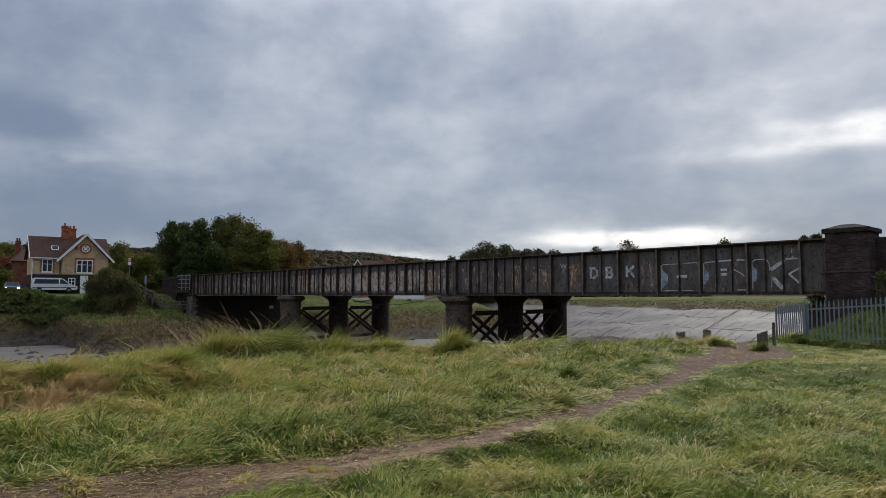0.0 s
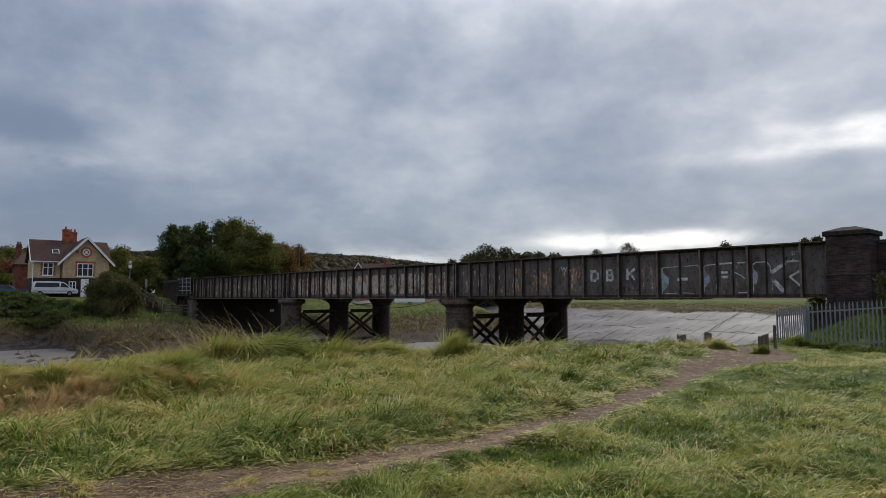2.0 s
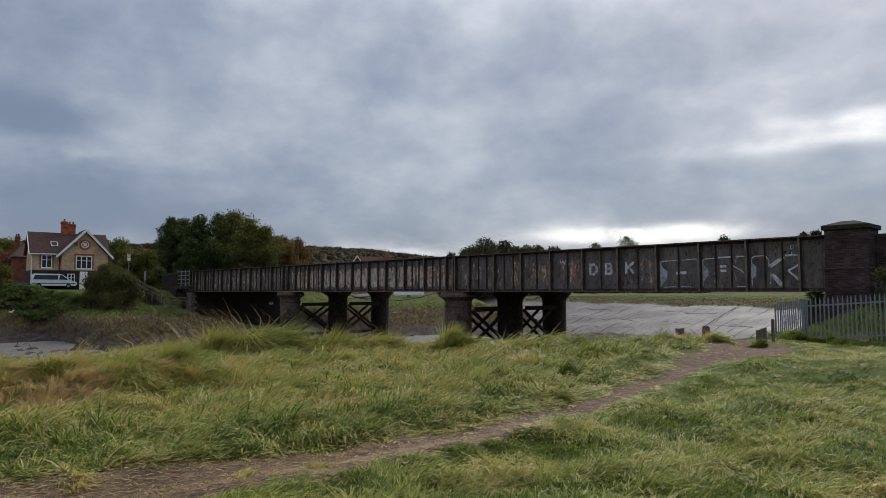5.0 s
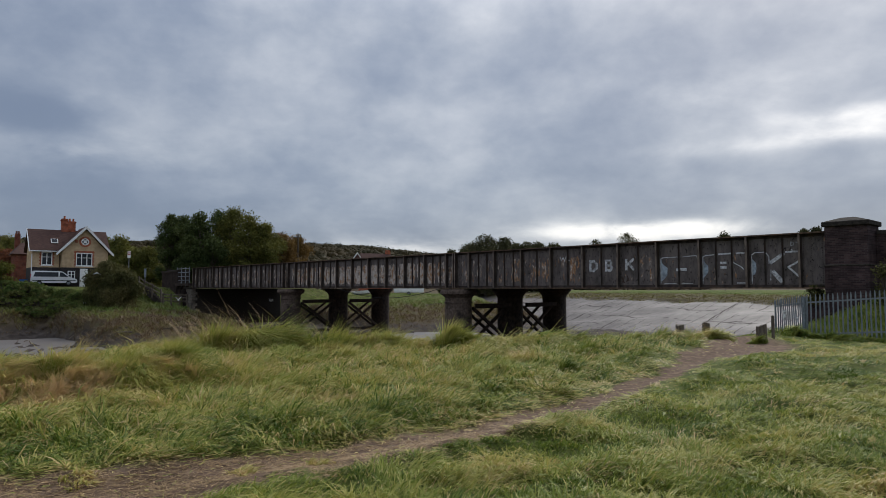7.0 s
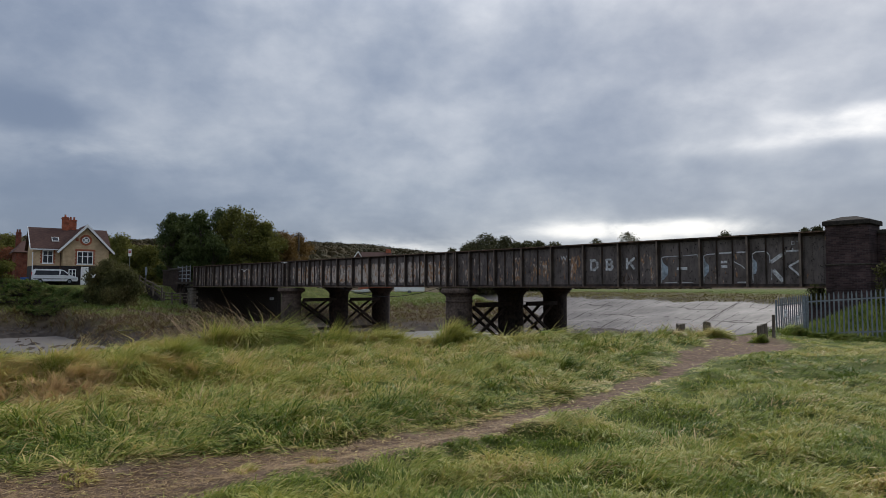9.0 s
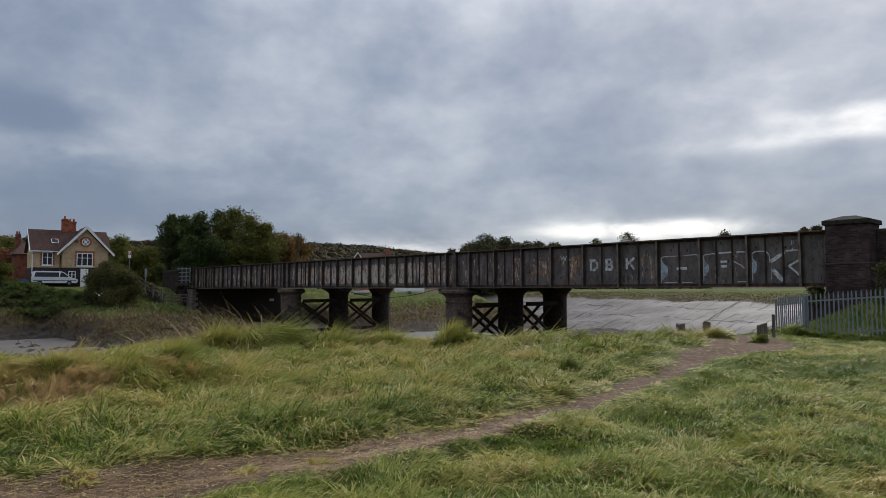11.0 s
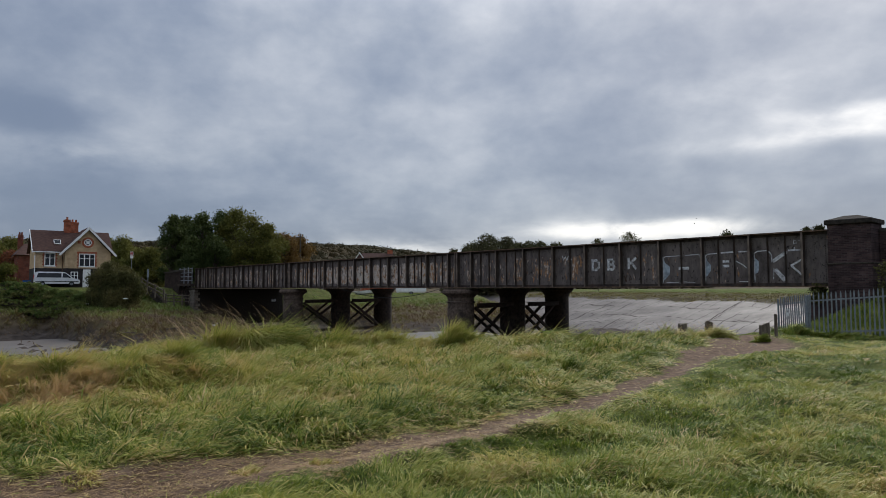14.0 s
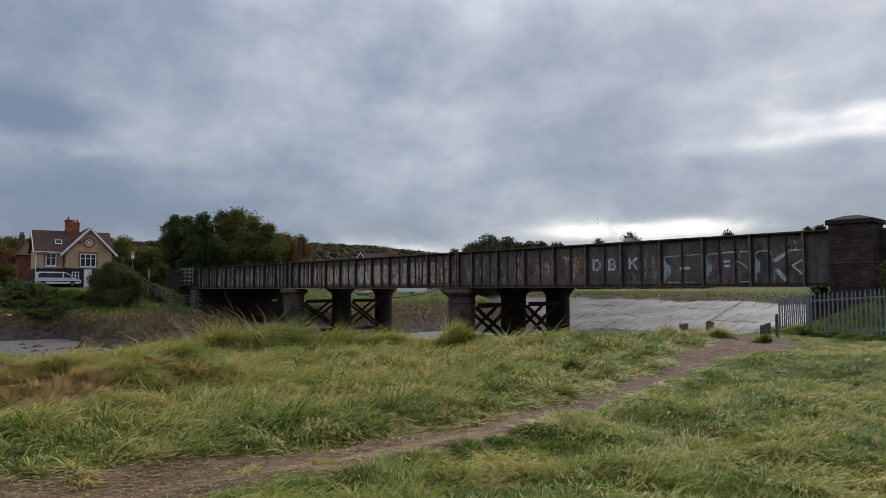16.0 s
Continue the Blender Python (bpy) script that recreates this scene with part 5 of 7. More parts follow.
def make_rough_grass():
    """The meadow round and behind the viewer."""
    r = np.random.default_rng(77)
    k = 26000
    x, y = r.uniform(-15, 15, k), r.uniform(-9, 18, k)
    keep = (np.abs(x) > 0.74 * y) | (y < 3.6)
    x, y = x[keep], y[keep]
    z = terrain(x, y)
    mud, soil, dry, wet = cover(x, y, z)
    s, n, a, b = plan(x, y)
    keep = (soil < 0.3) & (s - bank_edge(n) < 3.0) & (n < -1.2) & (np.hypot(x, y) > 0.7)
    x, y, z = x[keep], y[keep], z[keep]
    k = len(x)
    v, f, c = blades(x, y, z - 0.01, r.uniform(0.1, 0.3, k), r.uniform(0.012, 0.022, k), r.uniform(0.4, 1.1, k), r.uniform(1.2, 2.1, k), 3.7 + r.normal(0, 0.7, k), 0.28 + 0.2 * waves(x, y, 2.0, 24) + r.normal(0, 0.15, k), 78, 2)
    k2 = 9000
    p = R + ALONG * r.uniform(-5.5, 0.4, (k2, 1)) + ACROSS * r.uniform(-5.8, -0.75, (k2, 1))
    v2, f2, c2 = blades(p[:, 0], p[:, 1], terrain(p[:, 0], p[:, 1]) - 0.01, r.uniform(0.15, 0.4, k2), r.uniform(0.014, 0.024, k2), r.uniform(0.2, 0.8, k2), r.uniform(0.9, 1.9, k2), r.uniform(0, 6.283, k2), 0.2 + 0.15 * waves(p[:, 0], p[:, 1], 1.5, 24) + r.normal(0, 0.1, k2), 79, 2)
    tagged(new("bank_grass", mesh_from("bank_grass", v2, f2, 3, GRASS_M, attr=c2)), "long green grass on the railway bank behind the fence", "grass", kind="stuff")
    tagged(new("rough_grass", mesh_from("rough_grass", v, f, 3, GRASS_M, attr=c)), "rough meadow grass, green with dry blades", "grass", kind="stuff")


make_rough_grass()


def make_straw():
    """Trodden dry blades lying on the path and its worn margins."""
    r = np.random.default_rng(75)
    k = 80000
    y = 4.2 + 15 * r.uniform(0, 1, k) ** 1.6
    x = np.interp(y, PATH_Y, PATH_X) + r.normal(0, 0.62, k) * np.interp(y, [4, 8, 14], [2.2, 1.3, 0.8])
    d = np.abs(path_distance(x, y)) + 0.22 * waves(x, y, 0.9, 34)
    keep = (d < np.interp(y, [4, 8, 14], [0.95, 0.7, 0.5])) & (waves(x, y, 0.5, 38) + r.normal(0, 0.5, k) > np.interp(y, [4, 7, 9, 12], [-1.2, -0.5, 0.5, 1.6]))
    x, y = x[keep], y[keep]
    k = len(x)
    v, f, c = blades(x, y, terrain(x, y) + 0.004, r.uniform(0.03, 0.10, k), (0.0032 + 0.0005 * y) * r.uniform(0.7, 1.3, k), r.uniform(1.3, 1.55, k), r.uniform(1.5, 1.72, k), r.uniform(0, 6.283, k), r.normal(0.62, 0.24, k) - 0.2 * smooth(y, 5.5, 8), 76, 2)
    tagged(new("straw", mesh_from("straw", v, f, 3, STRAW_M, attr=c)), "trodden dry straw and dead grass on the path", "straw", kind="stuff")


make_straw()


def make_tussock(x, y, h, w, tint, seed, count, droop=1.5, turn=-0.2, stalks=0):
    r = np.random.default_rng(seed)
    clumps = 9
    cx, cy = r.normal(0, w * 0.27, clumps), r.normal(0, w * 0.27, clumps)
    ct, cd, cl, ctn = r.normal(0, 0.13, clumps), r.normal(0, 0.3, clumps), r.uniform(0.6, 1.12, clumps), r.normal(0, 0.55, clumps)
    own = r.integers(0, clumps, count)
    ux, uy = cx[own] + r.normal(0, w * 0.09, count), cy[own] + r.normal(0, w * 0.09, count)
    g = ground_z(x, y)
    near = np.exp(-(ux ** 2 + uy ** 2) / (w * w * 0.7))
    length = h * 1.25 * r.uniform(0.4, 1.12, count) * near * cl[own]
    tt = tint + ct[own] + r.normal(0, 0.10, count)
    tn = np.where(r.uniform(0, 1, count) < 0.1, np.arctan2(uy, ux), turn + ctn[own]) + r.normal(0, 0.4, count)
    wd = (0.007 + 0.0006 * y) * r.uniform(0.65, 1.3, count)
    v, f, c = blades(ux, uy, terrain(ux + x, uy + y) - g - 0.03, length, wd, np.clip(r.normal(0.2, 0.16, count), 0, 0.7), np.clip(r.normal(droop, 0.3, count) + cd[own], 0.3, 2.6), tn, tt, seed + 1, 2)
    tus = thing("grass_tussock", pose(x, y, g), "tall windblown grass tussock on the bank crest" if stalks == 0 else "tall grass tussock with pale seed stalks on the bank crest", "grass tussock", "bank crest tussocks")
    tagged(part("blade_tuft", mesh_from("blade_tuft", v, f, 3, GRASS_M, attr=c), GRASS_M, tus), kind="stuff")
    if stalks:
        stalks = int(stalks * 1.2)
        ux, uy = r.normal(0, w * 0.3, stalks), r.normal(0, w * 0.3, stalks)
        v, f, c = blades(ux, uy, terrain(ux + x, uy + y) - g, h * r.uniform(1.15, 1.6, stalks), np.full(stalks, 0.008), np.full(stalks, 0.25), np.clip(r.normal(1.3, 0.3, stalks), 0.5, 1.9), 3.2 + r.normal(0, 0.4, stalks), r.uniform(0.55, 0.9, stalks), seed + 2)
        tagged(part("seed_stalk_tuft", mesh_from("seed_stalk_tuft", v, f, 3, STRAW_M, attr=c), STRAW_M, tus, "pale dry seed stalks"), kind="stuff")
    return tus


TUSSOCKS = []


def make_tussocks():
    r = np.random.default_rng(81)
    spots = []
    # the crest: bearing column, distance, blade height, width, colour, seed stalks
    for px, d, h, w, tint, stalks in (
            (-30, 10.1, 0.40, 1.5, 0.42, 0), (45, 10.3, 0.40, 1.5, 0.45, 0), (112, 10.7, 0.40, 1.4, 0.42, 0), (160, 11.1, 0.38, 1.4, 0.42, 0), (195, 11.8, 0.42, 1.6, 0.36, 0), (40, 11.6, 0.32, 1.8, 0.36, 0), (130, 12.6, 0.36, 1.8, 0.34, 0),
            (225, 12.6, 0.54, 1.5, 0.40, 4), (262, 13.2, 0.70, 1.6, 0.42, 8), (312, 14.0, 0.75, 1.5, 0.44, 14), (365, 14.9, 0.88, 1.5, 0.48, 26), (400, 15.3, 1.0, 1.4, 0.52, 36), (435, 15.5, 1.22, 1.3, 0.46, 40), (462, 15.8, 1.27, 1.2, 0.36, 16), (478, 16.0, 1.08, 1.2, 0.42, 8),
            (505, 16.2, 0.86, 1.4, 0.50, 20), (545, 16.2, 1.03, 1.4, 0.34, 12), (592, 16.6, 0.89, 1.3, 0.32, 10), (640, 16.8, 0.83, 1.3, 0.42, 12), (690, 17.2, 0.66, 1.4, 0.48, 4), (735, 17.2, 0.68, 1.3, 0.40, 4),
            (290, 12.4, 0.43, 1.2, 0.28, 0), (330, 12.8, 0.48, 1.2, 0.26, 0), (520, 14.2, 0.52, 1.3, 0.30, 0), (610, 14.6, 0.43, 1.3, 0.36, 0),
            (800, 17.5, 0.7, 1.1, 0.42, 0), (850, 17.8, 0.70, 1.4, 0.46, 0), (900, 18.2, 0.85, 1.4, 0.42, 0), (948, 18.2, 0.85, 1.3, 0.36, 0), (975, 18.6, 0.9, 1.4, 0.3, 0),
            (1045, 19.2, 0.6, 1.4, 0.45, 0), (1085, 19.8, 0.56, 1.2, 0.25, 4), (1112, 20.0, 0.7, 0.6, 0.3, 4), (1160, 20.4, 0.6, 1.2, 0.24, 8), (1178, 20.2, 0.5, 0.8, 0.4, 18), (1208, 20.6, 0.5, 0.7, 0.3, 26), (1240, 21.2, 0.55, 0.7, 0.28, 30), (1266, 21.5, 0.55, 0.45, 0.5, 26), (1230, 20.4, 0.4, 0.6, 0.42, 10),
            (1252, 21.0, 0.5, 0.6, 0.44, 14), (1225, 21.3, 0.55, 0.7, 0.4, 20), (1278, 22.6, 0.4, 0.5, 0.4, 16), (1338, 21.5, 0.34, 0.4, 0.3, 8), (1398, 24.6, 0.5, 0.8, 0.24, 4), (1412, 24.9, 0.4, 0.7, 0.2, 0), (1440, 24.4, 0.36, 0.7, 0.22, 0), (1465, 24.3, 0.4, 0.8, 0.18, 0), (1490, 24.0, 0.34, 0.9, 0.22, 0), (1515, 23.7, 0.4, 0.8, 0.16, 0), (1540, 23.4, 0.36, 0.9, 0.2, 0), (1565, 23.1, 0.4, 0.9, 0.2, 0)):
        spots.append((*at_px(px, d), h, w, tint, stalks, 2000, (2.1, -0.2) if px < 220 or 840 < px < 990 else None))
    spots.append((*at_px(785, 17.0), 0.74, 0.36, 0.46, 0, 2400, (1.15, 0.4)))
    for i in range(46):
        px, d = r.uniform(0, 1130), 0
        d = np.interp(px, [0, 400, 800, 1130], [8.6, 11.5, 13.5, 16.5]) + r.uniform(-2.2, 2.4)
        x, y = at_px(px, d)
        if path_distance(np.array([x]), np.array([y]))[0] > 0.9 and (px > 430 or d > 9.6):
            spots.append((x, y, r.uniform(0.30, 0.48), r.uniform(0.8, 1.4), r.uniform(0.2, 0.62), 0, 1100, None))
    for px, d in ((565, 6.35), (430, 6.05), (150, 5.75)):
        spots.append((*at_px(px, d), 0.16, 0.3, 0.62, 0, 260, None))
    # dry thatch hanging down the front of the mound
    for row, (lift, long, low, high) in enumerate(((0.0, 0.46, 0.6, 1.0), (-0.3, 0.4, 0.65, 1.0), (0.45, 0.5, 0.4, 0.7))):
        for k in range(15):
            px = -25 + 26 * k + r.uniform(-9, 9)
            d = np.interp(px, [-30, 100, 200, 340], [9.2, 9.42, 9.85, 11.0]) + lift + r.uniform(-0.12, 0.12)
            fade = np.interp(px, [180, 340], [0, 0.3])
            spots.append((*at_px(px, d), long * r.uniform(0.7, 1.15), r.uniform(0.5, 0.8), r.uniform(low, high) - fade, 0, 1400, (r.uniform(1.55, 2.1), (-0.5, -1.35, -0.1)[row % 3] + r.normal(0, 0.4))))
    for i, (x, y, h, w, tint, stalks, count, hang) in enumerate(spots):
        droop, turn = hang or (r.uniform(1.5, 2.1), -0.15 + r.uniform(-0.6, 0.6))
        TUSSOCKS.append(make_tussock(x, y, h, w, tint, 900 + 7 * i, count, droop, turn, stalks))


make_tussocks()


def make_bank_growth():
    """Dull brown and green growth on the banks across the creek and behind the bridge."""
    r = np.random.default_rng(91)
    k, k2 = 90000, 55000
    s, n = r.uniform(44, 83, k), np.where(r.uniform(0, 1, k) < 0.68, r.uniform(-46, -0.6, k), r.uniform(12.6, 50, k))
    x, y = R[0] + ALONG[0] * s + ACROSS[0] * n, R[1] + ALONG[1] * s + ACROSS[1] * n
    d = r.uniform(125, 225, k2)
    x, y = np.concatenate([x, r.uniform(-0.1, 0.66, k2) * d]), np.concatenate([y, d])
    k = k + k2
    z = terrain(x, y)
    s, n, a, b = plan(x, y)
    mud, soil, dry, wet = cover(x, y, z)
    far = (a > 112.0) & (a < 150)
    near = (s > 42) & (a < 60) & ~((s > 73) & (n > -0.5) & (n < 13)) & (z < 1.6) & ~((s > 73) & (n > -14) & (n < -6) & (z > 1.5))
    bare = np.clip(mud + 0.35 * waves(x, y, 3.0, 33), 0, 1)
    keep = (near & (r.uniform(0, 1, k) > 0.72 * bare) & (z > -3.25)) | far
    tint = np.where(far, 0.5 - 0.44 * smooth(a + 3 * waves(x, y, 9, 46), 126, 142), 0.08 + 0.58 * smooth(-z + 0.4 * waves(x, y, 5, 47), 0.5, 1.6) + 0.15 * bare) + np.where(far, 0.06, 0.22) * waves(x, y, 6, 31) + r.normal(0, 1, k) * np.where(far, 0.05, 0.1)
    h = np.where(far, 0.36 - 0.2 * smooth(a, 120, 140), (0.26 + 0.2 * smooth(-z, -0.2, 1.0)) * (1.1 + 0.6 * waves(x, y, 2.6, 35)) * (1 - 0.45 * bare) * np.where((n > 12) & (z > -0.3), 0.5, 1.0)) * r.uniform(0.5, 1.4, k)
    m = keep
    q = m.sum()
    wide = (0.07 + 0.002 * np.maximum(0, y - 90)) * r.uniform(0.6, 1.4, k)
    v, f, c = blades(x[m], y[m], z[m] - 0.03, h[m] * 1.3, wide[m], r.uniform(0.1, 1.1, q), r.uniform(0.9, 2.1, q), r.uniform(0, 6.283, q), tint[m], 92, 2)
    tagged(new("bank_growth", mesh_from("bank_growth", v, f, 3, REED_M, attr=c)), "brown and green rough growth on the muddy bank", "bank plants", kind="stuff")


make_bank_growth()
for _px, _d, _w, _h, _s in ((0, 74.5, 7, 0.7, 152), (42, 74, 7, 0.75, 153), (84, 73.6, 7, 0.7, 154), (122, 73.2, 6, 0.8, 155), (-35, 75, 7, 0.7, 156), (22, 76, 6, 0.8, 157), (64, 75.6, 6, 0.8, 158), (104, 75, 6, 0.9, 159)):
    _x, _y = at_px(_px, _d)
    make_bush(_x, _y, _w, _h, LEAF_IVY_M, _s, "low ivy and bramble mound on the creek bank", 0.085, 6000, "bramble_mound", 3.4, clumps=90, clump=0.85)

# ---- the station house ----
RENDER_M = material("ochre_render", (0.44, 0.31, 0.18), (0.56, 0.41, 0.26), 3.0, 0.9, 0.15, stain=(0.26, 0.19, 0.12), stain_scale=0.5, stain_amount=0.5)
PLINTH_M = material("dark_painted_brick", (0.018, 0.015, 0.015), (0.042, 0.034, 0.033), 6.0, 0.8, 0.2)
ROOF_M = material("brown_roof_tiles", (0.048, 0.026, 0.022), (0.105, 0.057, 0.045), 5.0, 0.85, 0.3, stretch=(0.6, 0.6, 3))
TRIM_M = material("white_gloss_trim", (0.70, 0.70, 0.69), (0.84, 0.84, 0.82), 2.0, 0.5, 0.0, spec=0.4)
GLASS_M = material("dark_window_glass", (0.012, 0.014, 0.018), (0.03, 0.033, 0.04), 0.8, 0.12, 0, spec=0.3)
GREY_M = material("asphalt", (0.04, 0.04, 0.042), (0.075, 0.073, 0.07), 20, 0.9, 0.2)
VAN_M = material("silver_white_paint", (0.60, 0.61, 0.63), (0.68, 0.69, 0.70), 1.0, 0.3, 0, spec=0.5)
CAR_M = material("dark_blue_paint", (0.05, 0.085, 0.15), (0.07, 0.11, 0.18), 1.0, 0.3, 0, spec=0.4)
TYRE_M = material("tyre_rubber", (0.015, 0.015, 0.015), (0.03, 0.03, 0.03), 8, 0.85, 0.1)
RED_M = material("red_plastic", (0.35, 0.03, 0.025), (0.45, 0.05, 0.04), 3, 0.4, 0)
BLUE_M = material("blue_plastic", (0.03, 0.10, 0.35), (0.05, 0.15, 0.45), 3, 0.5, 0)
LIGHT_M = bpy.data.materials.new("headlamp_glow")
LIGHT_M.use_nodes = True
LIGHT_M.node_tree.nodes["Principled BSDF"].inputs["Emission Color"].default_value = (1, 0.85, 0.6, 1)
LIGHT_M.node_tree.nodes["Principled BSDF"].inputs["Emission Strength"].default_value = 6


def window(house, x0, x1, z0, z1, y, columns, rows, surround=True):
    """A window set in the wall plane y (outside is -y), with brick dressings, frame, bars and panes."""
    if surround:
        bm = bmesh.new()
        k = int((z1 - z0 + 0.3) / 0.2)
        for i in range(k):
            w = 0.24 if i % 2 else 0.14
            za, zb = z0 - 0.12 + i * 0.2, z0 - 0.12 + i * 0.2 + 0.19
            box(bm, x0 - w, x0 - 0.01, y - 0.03, y + 0.05, za, zb)
            box(bm, x1 + 0.01, x1 + w, y - 0.03, y + 0.05, za, zb)
        box(bm, x0 - 0.2, x1 + 0.2, y - 0.035, y + 0.05, z1 + 0.01, z1 + 0.26)
        part("brick_dressing", bm, RED_BRICK_M, house, "red brick window dressing")
    bm = bmesh.new()
    t = 0.1
    for a, b, c, d in ((x0, x0 + t, z0, z1), (x1 - t, x1, z0, z1), (x0 + t, x1 - t, z0, z0 + t), (x0 + t, x1 - t, z1 - t, z1)):
        box(bm, a, b, y - 0.04, y + 0.02, c, d)
    win = part("window", bm, TRIM_M, house, "white painted casement window")
    bm = bmesh.new()
    for i in range(1, columns):
        c = x0 + (x1 - x0) * i / columns
        box(bm, c - 0.05, c + 0.05, y - 0.035, y + 0.01, z0 + t, z1 - t)
    for j in range(1, rows):
        c = z0 + (z1 - z0) * (0.62 if rows == 2 else j / rows)
        box(bm, x0 + t, x1 - t, y - 0.03, y + 0.008, c - 0.03, c + 0.03)
    part("glazing_bars", bm, TRIM_M, win)
    bm = bmesh.new()
    box(bm, x0 + t * 0.5, x1 - t * 0.5, y - 0.012, y - 0.006, z0 + t * 0.5, z1 - t * 0.5)
    part("pane", bm, GLASS_M, win)
    bm = bmesh.new()
    box(bm, x0 - 0.08, x1 + 0.08, y - 0.1, y + 0.02, z0 - 0.08, z0 - 0.005)
    part("sill", bm, TRIM_M, win)


def slab(bm, a, b, c, d, t):
    """A roof slab: four corners, thickened upwards."""
    lo = [bm.verts.new(p) for p in (a, b, c, d)]
    nrm = (Vector(b) - Vector(a)).cross(Vector(d) - Vector(a)).normalized() * t
    if nrm.z < 0:
        nrm = -nrm
    hi = [bm.verts.new(Vector(p) + nrm) for p in (a, b, c, d)]
    bm.faces.new(lo[::-1])
    bm.faces.new(hi)
    for i in range(4):
        bm.faces.new((lo[i], lo[(i + 1) % 4], hi[(i + 1) % 4], hi[i]))
    bmesh.ops.recalc_face_normals(bm, faces=bm.faces[:])


def make_house():
    m = pose(-51.9, 83.0, 0, 0, 0, 38)
    house = thing("station_house", m, "ochre rendered station house with brown tiled roof and white bargeboards", "house")
    g, band, eave, ridge = 1.2, 4.33, 6.4, 9.3
    mid, half, steep = 5.8, 3.2, 1.09
    # main range with a cross gable that comes forward
    for name, z0, z1, mat, grow in (("plinth_wall", g, band, PLINTH_M, 0.03), ("wall", band, eave, RENDER_M, 0.0)):
        bm = bmesh.new()
        box(bm, 0 - grow, 3.15, 0 - grow, 6, z0, z1)
        part(name, bm, mat, house)
        bm = bmesh.new()
        box(bm, 3.15 - grow, 8.5 + grow, -0.9 - grow, 6, z0, z1)
        part(name, bm, mat, house)
    bm = bmesh.new()
    prism(bm, [(3.15, eave), (8.5, eave), (mid, eave + 2.95)], -0.9, 4.0)
    part("gable_wall", bm, RENDER_M, house)
    bm = bmesh.new()
    prism(bm, [(0.0, eave), (6.0, eave), (3.0, ridge - 0.15)], 0.0, 8.45, axis="x")
    part("gable_wall", bm, RENDER_M, house)
    bm = bmesh.new()
    o = 0.35
    slab(bm, (-o, -o, eave), (8.9, -o, eave), (8.9, 3, ridge), (-o, 3, ridge), 0.14)
    part("roof", bm, ROOF_M, house, "brown clay tile roof slope")
    bm = bmesh.new()
    slab(bm, (-o, 3, ridge), (8.9, 3, ridge), (8.9, 6 + o, eave), (-o, 6 + o, eave), 0.14)
    part("roof", bm, ROOF_M, house)
    pk = 9.6
    for sx in (-1, 1):
        bm = bmesh.new()
        slab(bm, (mid, -1.35, pk), (mid + sx * half, -1.35, pk - half * steep), (mid + sx * half, 3.4, pk - half * steep), (mid, 3.4, pk), 0.13)
        part("roof", bm, ROOF_M, house)
        bm = bmesh.new()
        d = 0.22
        prism(bm, [(mid, pk + 0.2), (mid, pk - d), (mid + sx * (half + 0.05), pk - (half + 0.05) * steep - d + 0.05), (mid + sx * (half + 0.2), pk - (half + 0.2) * steep + 0.2)], -1.42, -1.352)
        part("bargeboard", bm, TRIM_M, house, "white bargeboard")
    bm = bmesh.new()
    box(bm, -o - 0.02, 2.75, -o - 0.12, -o + 0.02, eave - 0.08, eave + 0.06)
    part("gutter", bm, TRIM_M, house)
    for x in (-0.06, 3.0):
        bm = bmesh.new()
        tube(bm, (x, -0.12, g), (x, -0.12, eave - 0.4), 0.055, 0.055, 8)
        part("drainpipe", bm, TRIM_M if x < 1 else RUST_EDGE_M, house)
    bm = bmesh.new()
    prism(bm, [(-0.42, eave - 0.14), (3.0, ridge - 0.12), (3.0, ridge + 0.16), (-0.42, eave + 0.14)], -0.44, -0.36, axis="x")
    part("bargeboard", bm, TRIM_M, house, "white bargeboard")
    # chimney
    bm = bmesh.new()
    box(bm, 3.5, 4.2, 2.6, 3.5, 8.8, 10.95)
    box(bm, 4.2, 5.15, 2.7, 3.4, 8.4, 10.65)
    part("chimney", bm, RED_BRICK_M, house, "tall red brick chimney stack")
    bm = bmesh.new()
    box(bm, 3.43, 4.27, 2.53, 3.57, 10.7, 10.85)
    box(bm, 4.28, 5.22, 2.63, 3.47, 10.45, 10.56)
    part("chimney_band", bm, RED_BRICK_M, house)
    for x, y, z in ((4.48, 3.05, 10.65), (4.9, 3.05, 10.65), (3.85, 3.05, 10.95)):
        bm = bmesh.new()
        lathe(bm, [(0.13, z), (0.11, z + 0.3), (0.13, z + 0.32), (0.13, z + 0.36)], 12, Matrix.Translation((x, y, 0)))
        part("chimney_pot", bm, RED_BRICK_M, house)
    window(house, 1.0, 2.2, 4.62, 6.28, 0.0, 2, 2)
    window(house, 4.76, 6.64, 4.56, 6.26, -0.9, 3, 2)
    window(house, 3.85, 4.7, 2.6, 3.9, -0.93, 2, 2, False)
    # door with its white surround
    bm = bmesh.new()
    box(bm, 5.25, 6.15, -0.97, -0.9, 1.6, 4.2)
    part("door", bm, TRIM_M, house, "white panelled door")
    # round window
    bm = bmesh.new()
    c = Matrix.Translation((5.75, -0.9, 7.72)) @ Matrix.Rotation(radians(90), 4, "X")
    lathe(bm, [(0.70, -0.03), (0.70, 0.05), (0.45, 0.05), (0.45, -0.03)], 32, c)
    rw = part("round_window", bm, RED_BRICK_M, house, "round window in a red brick ring")
    bm = bmesh.new()
    lathe(bm, [(0.43, 0.055), (0.43, 0.07), (0.05, 0.07), (0.05, 0.055)], 32, c)
    part("pane", bm, GLASS_M, rw)
    bm = bmesh.new()
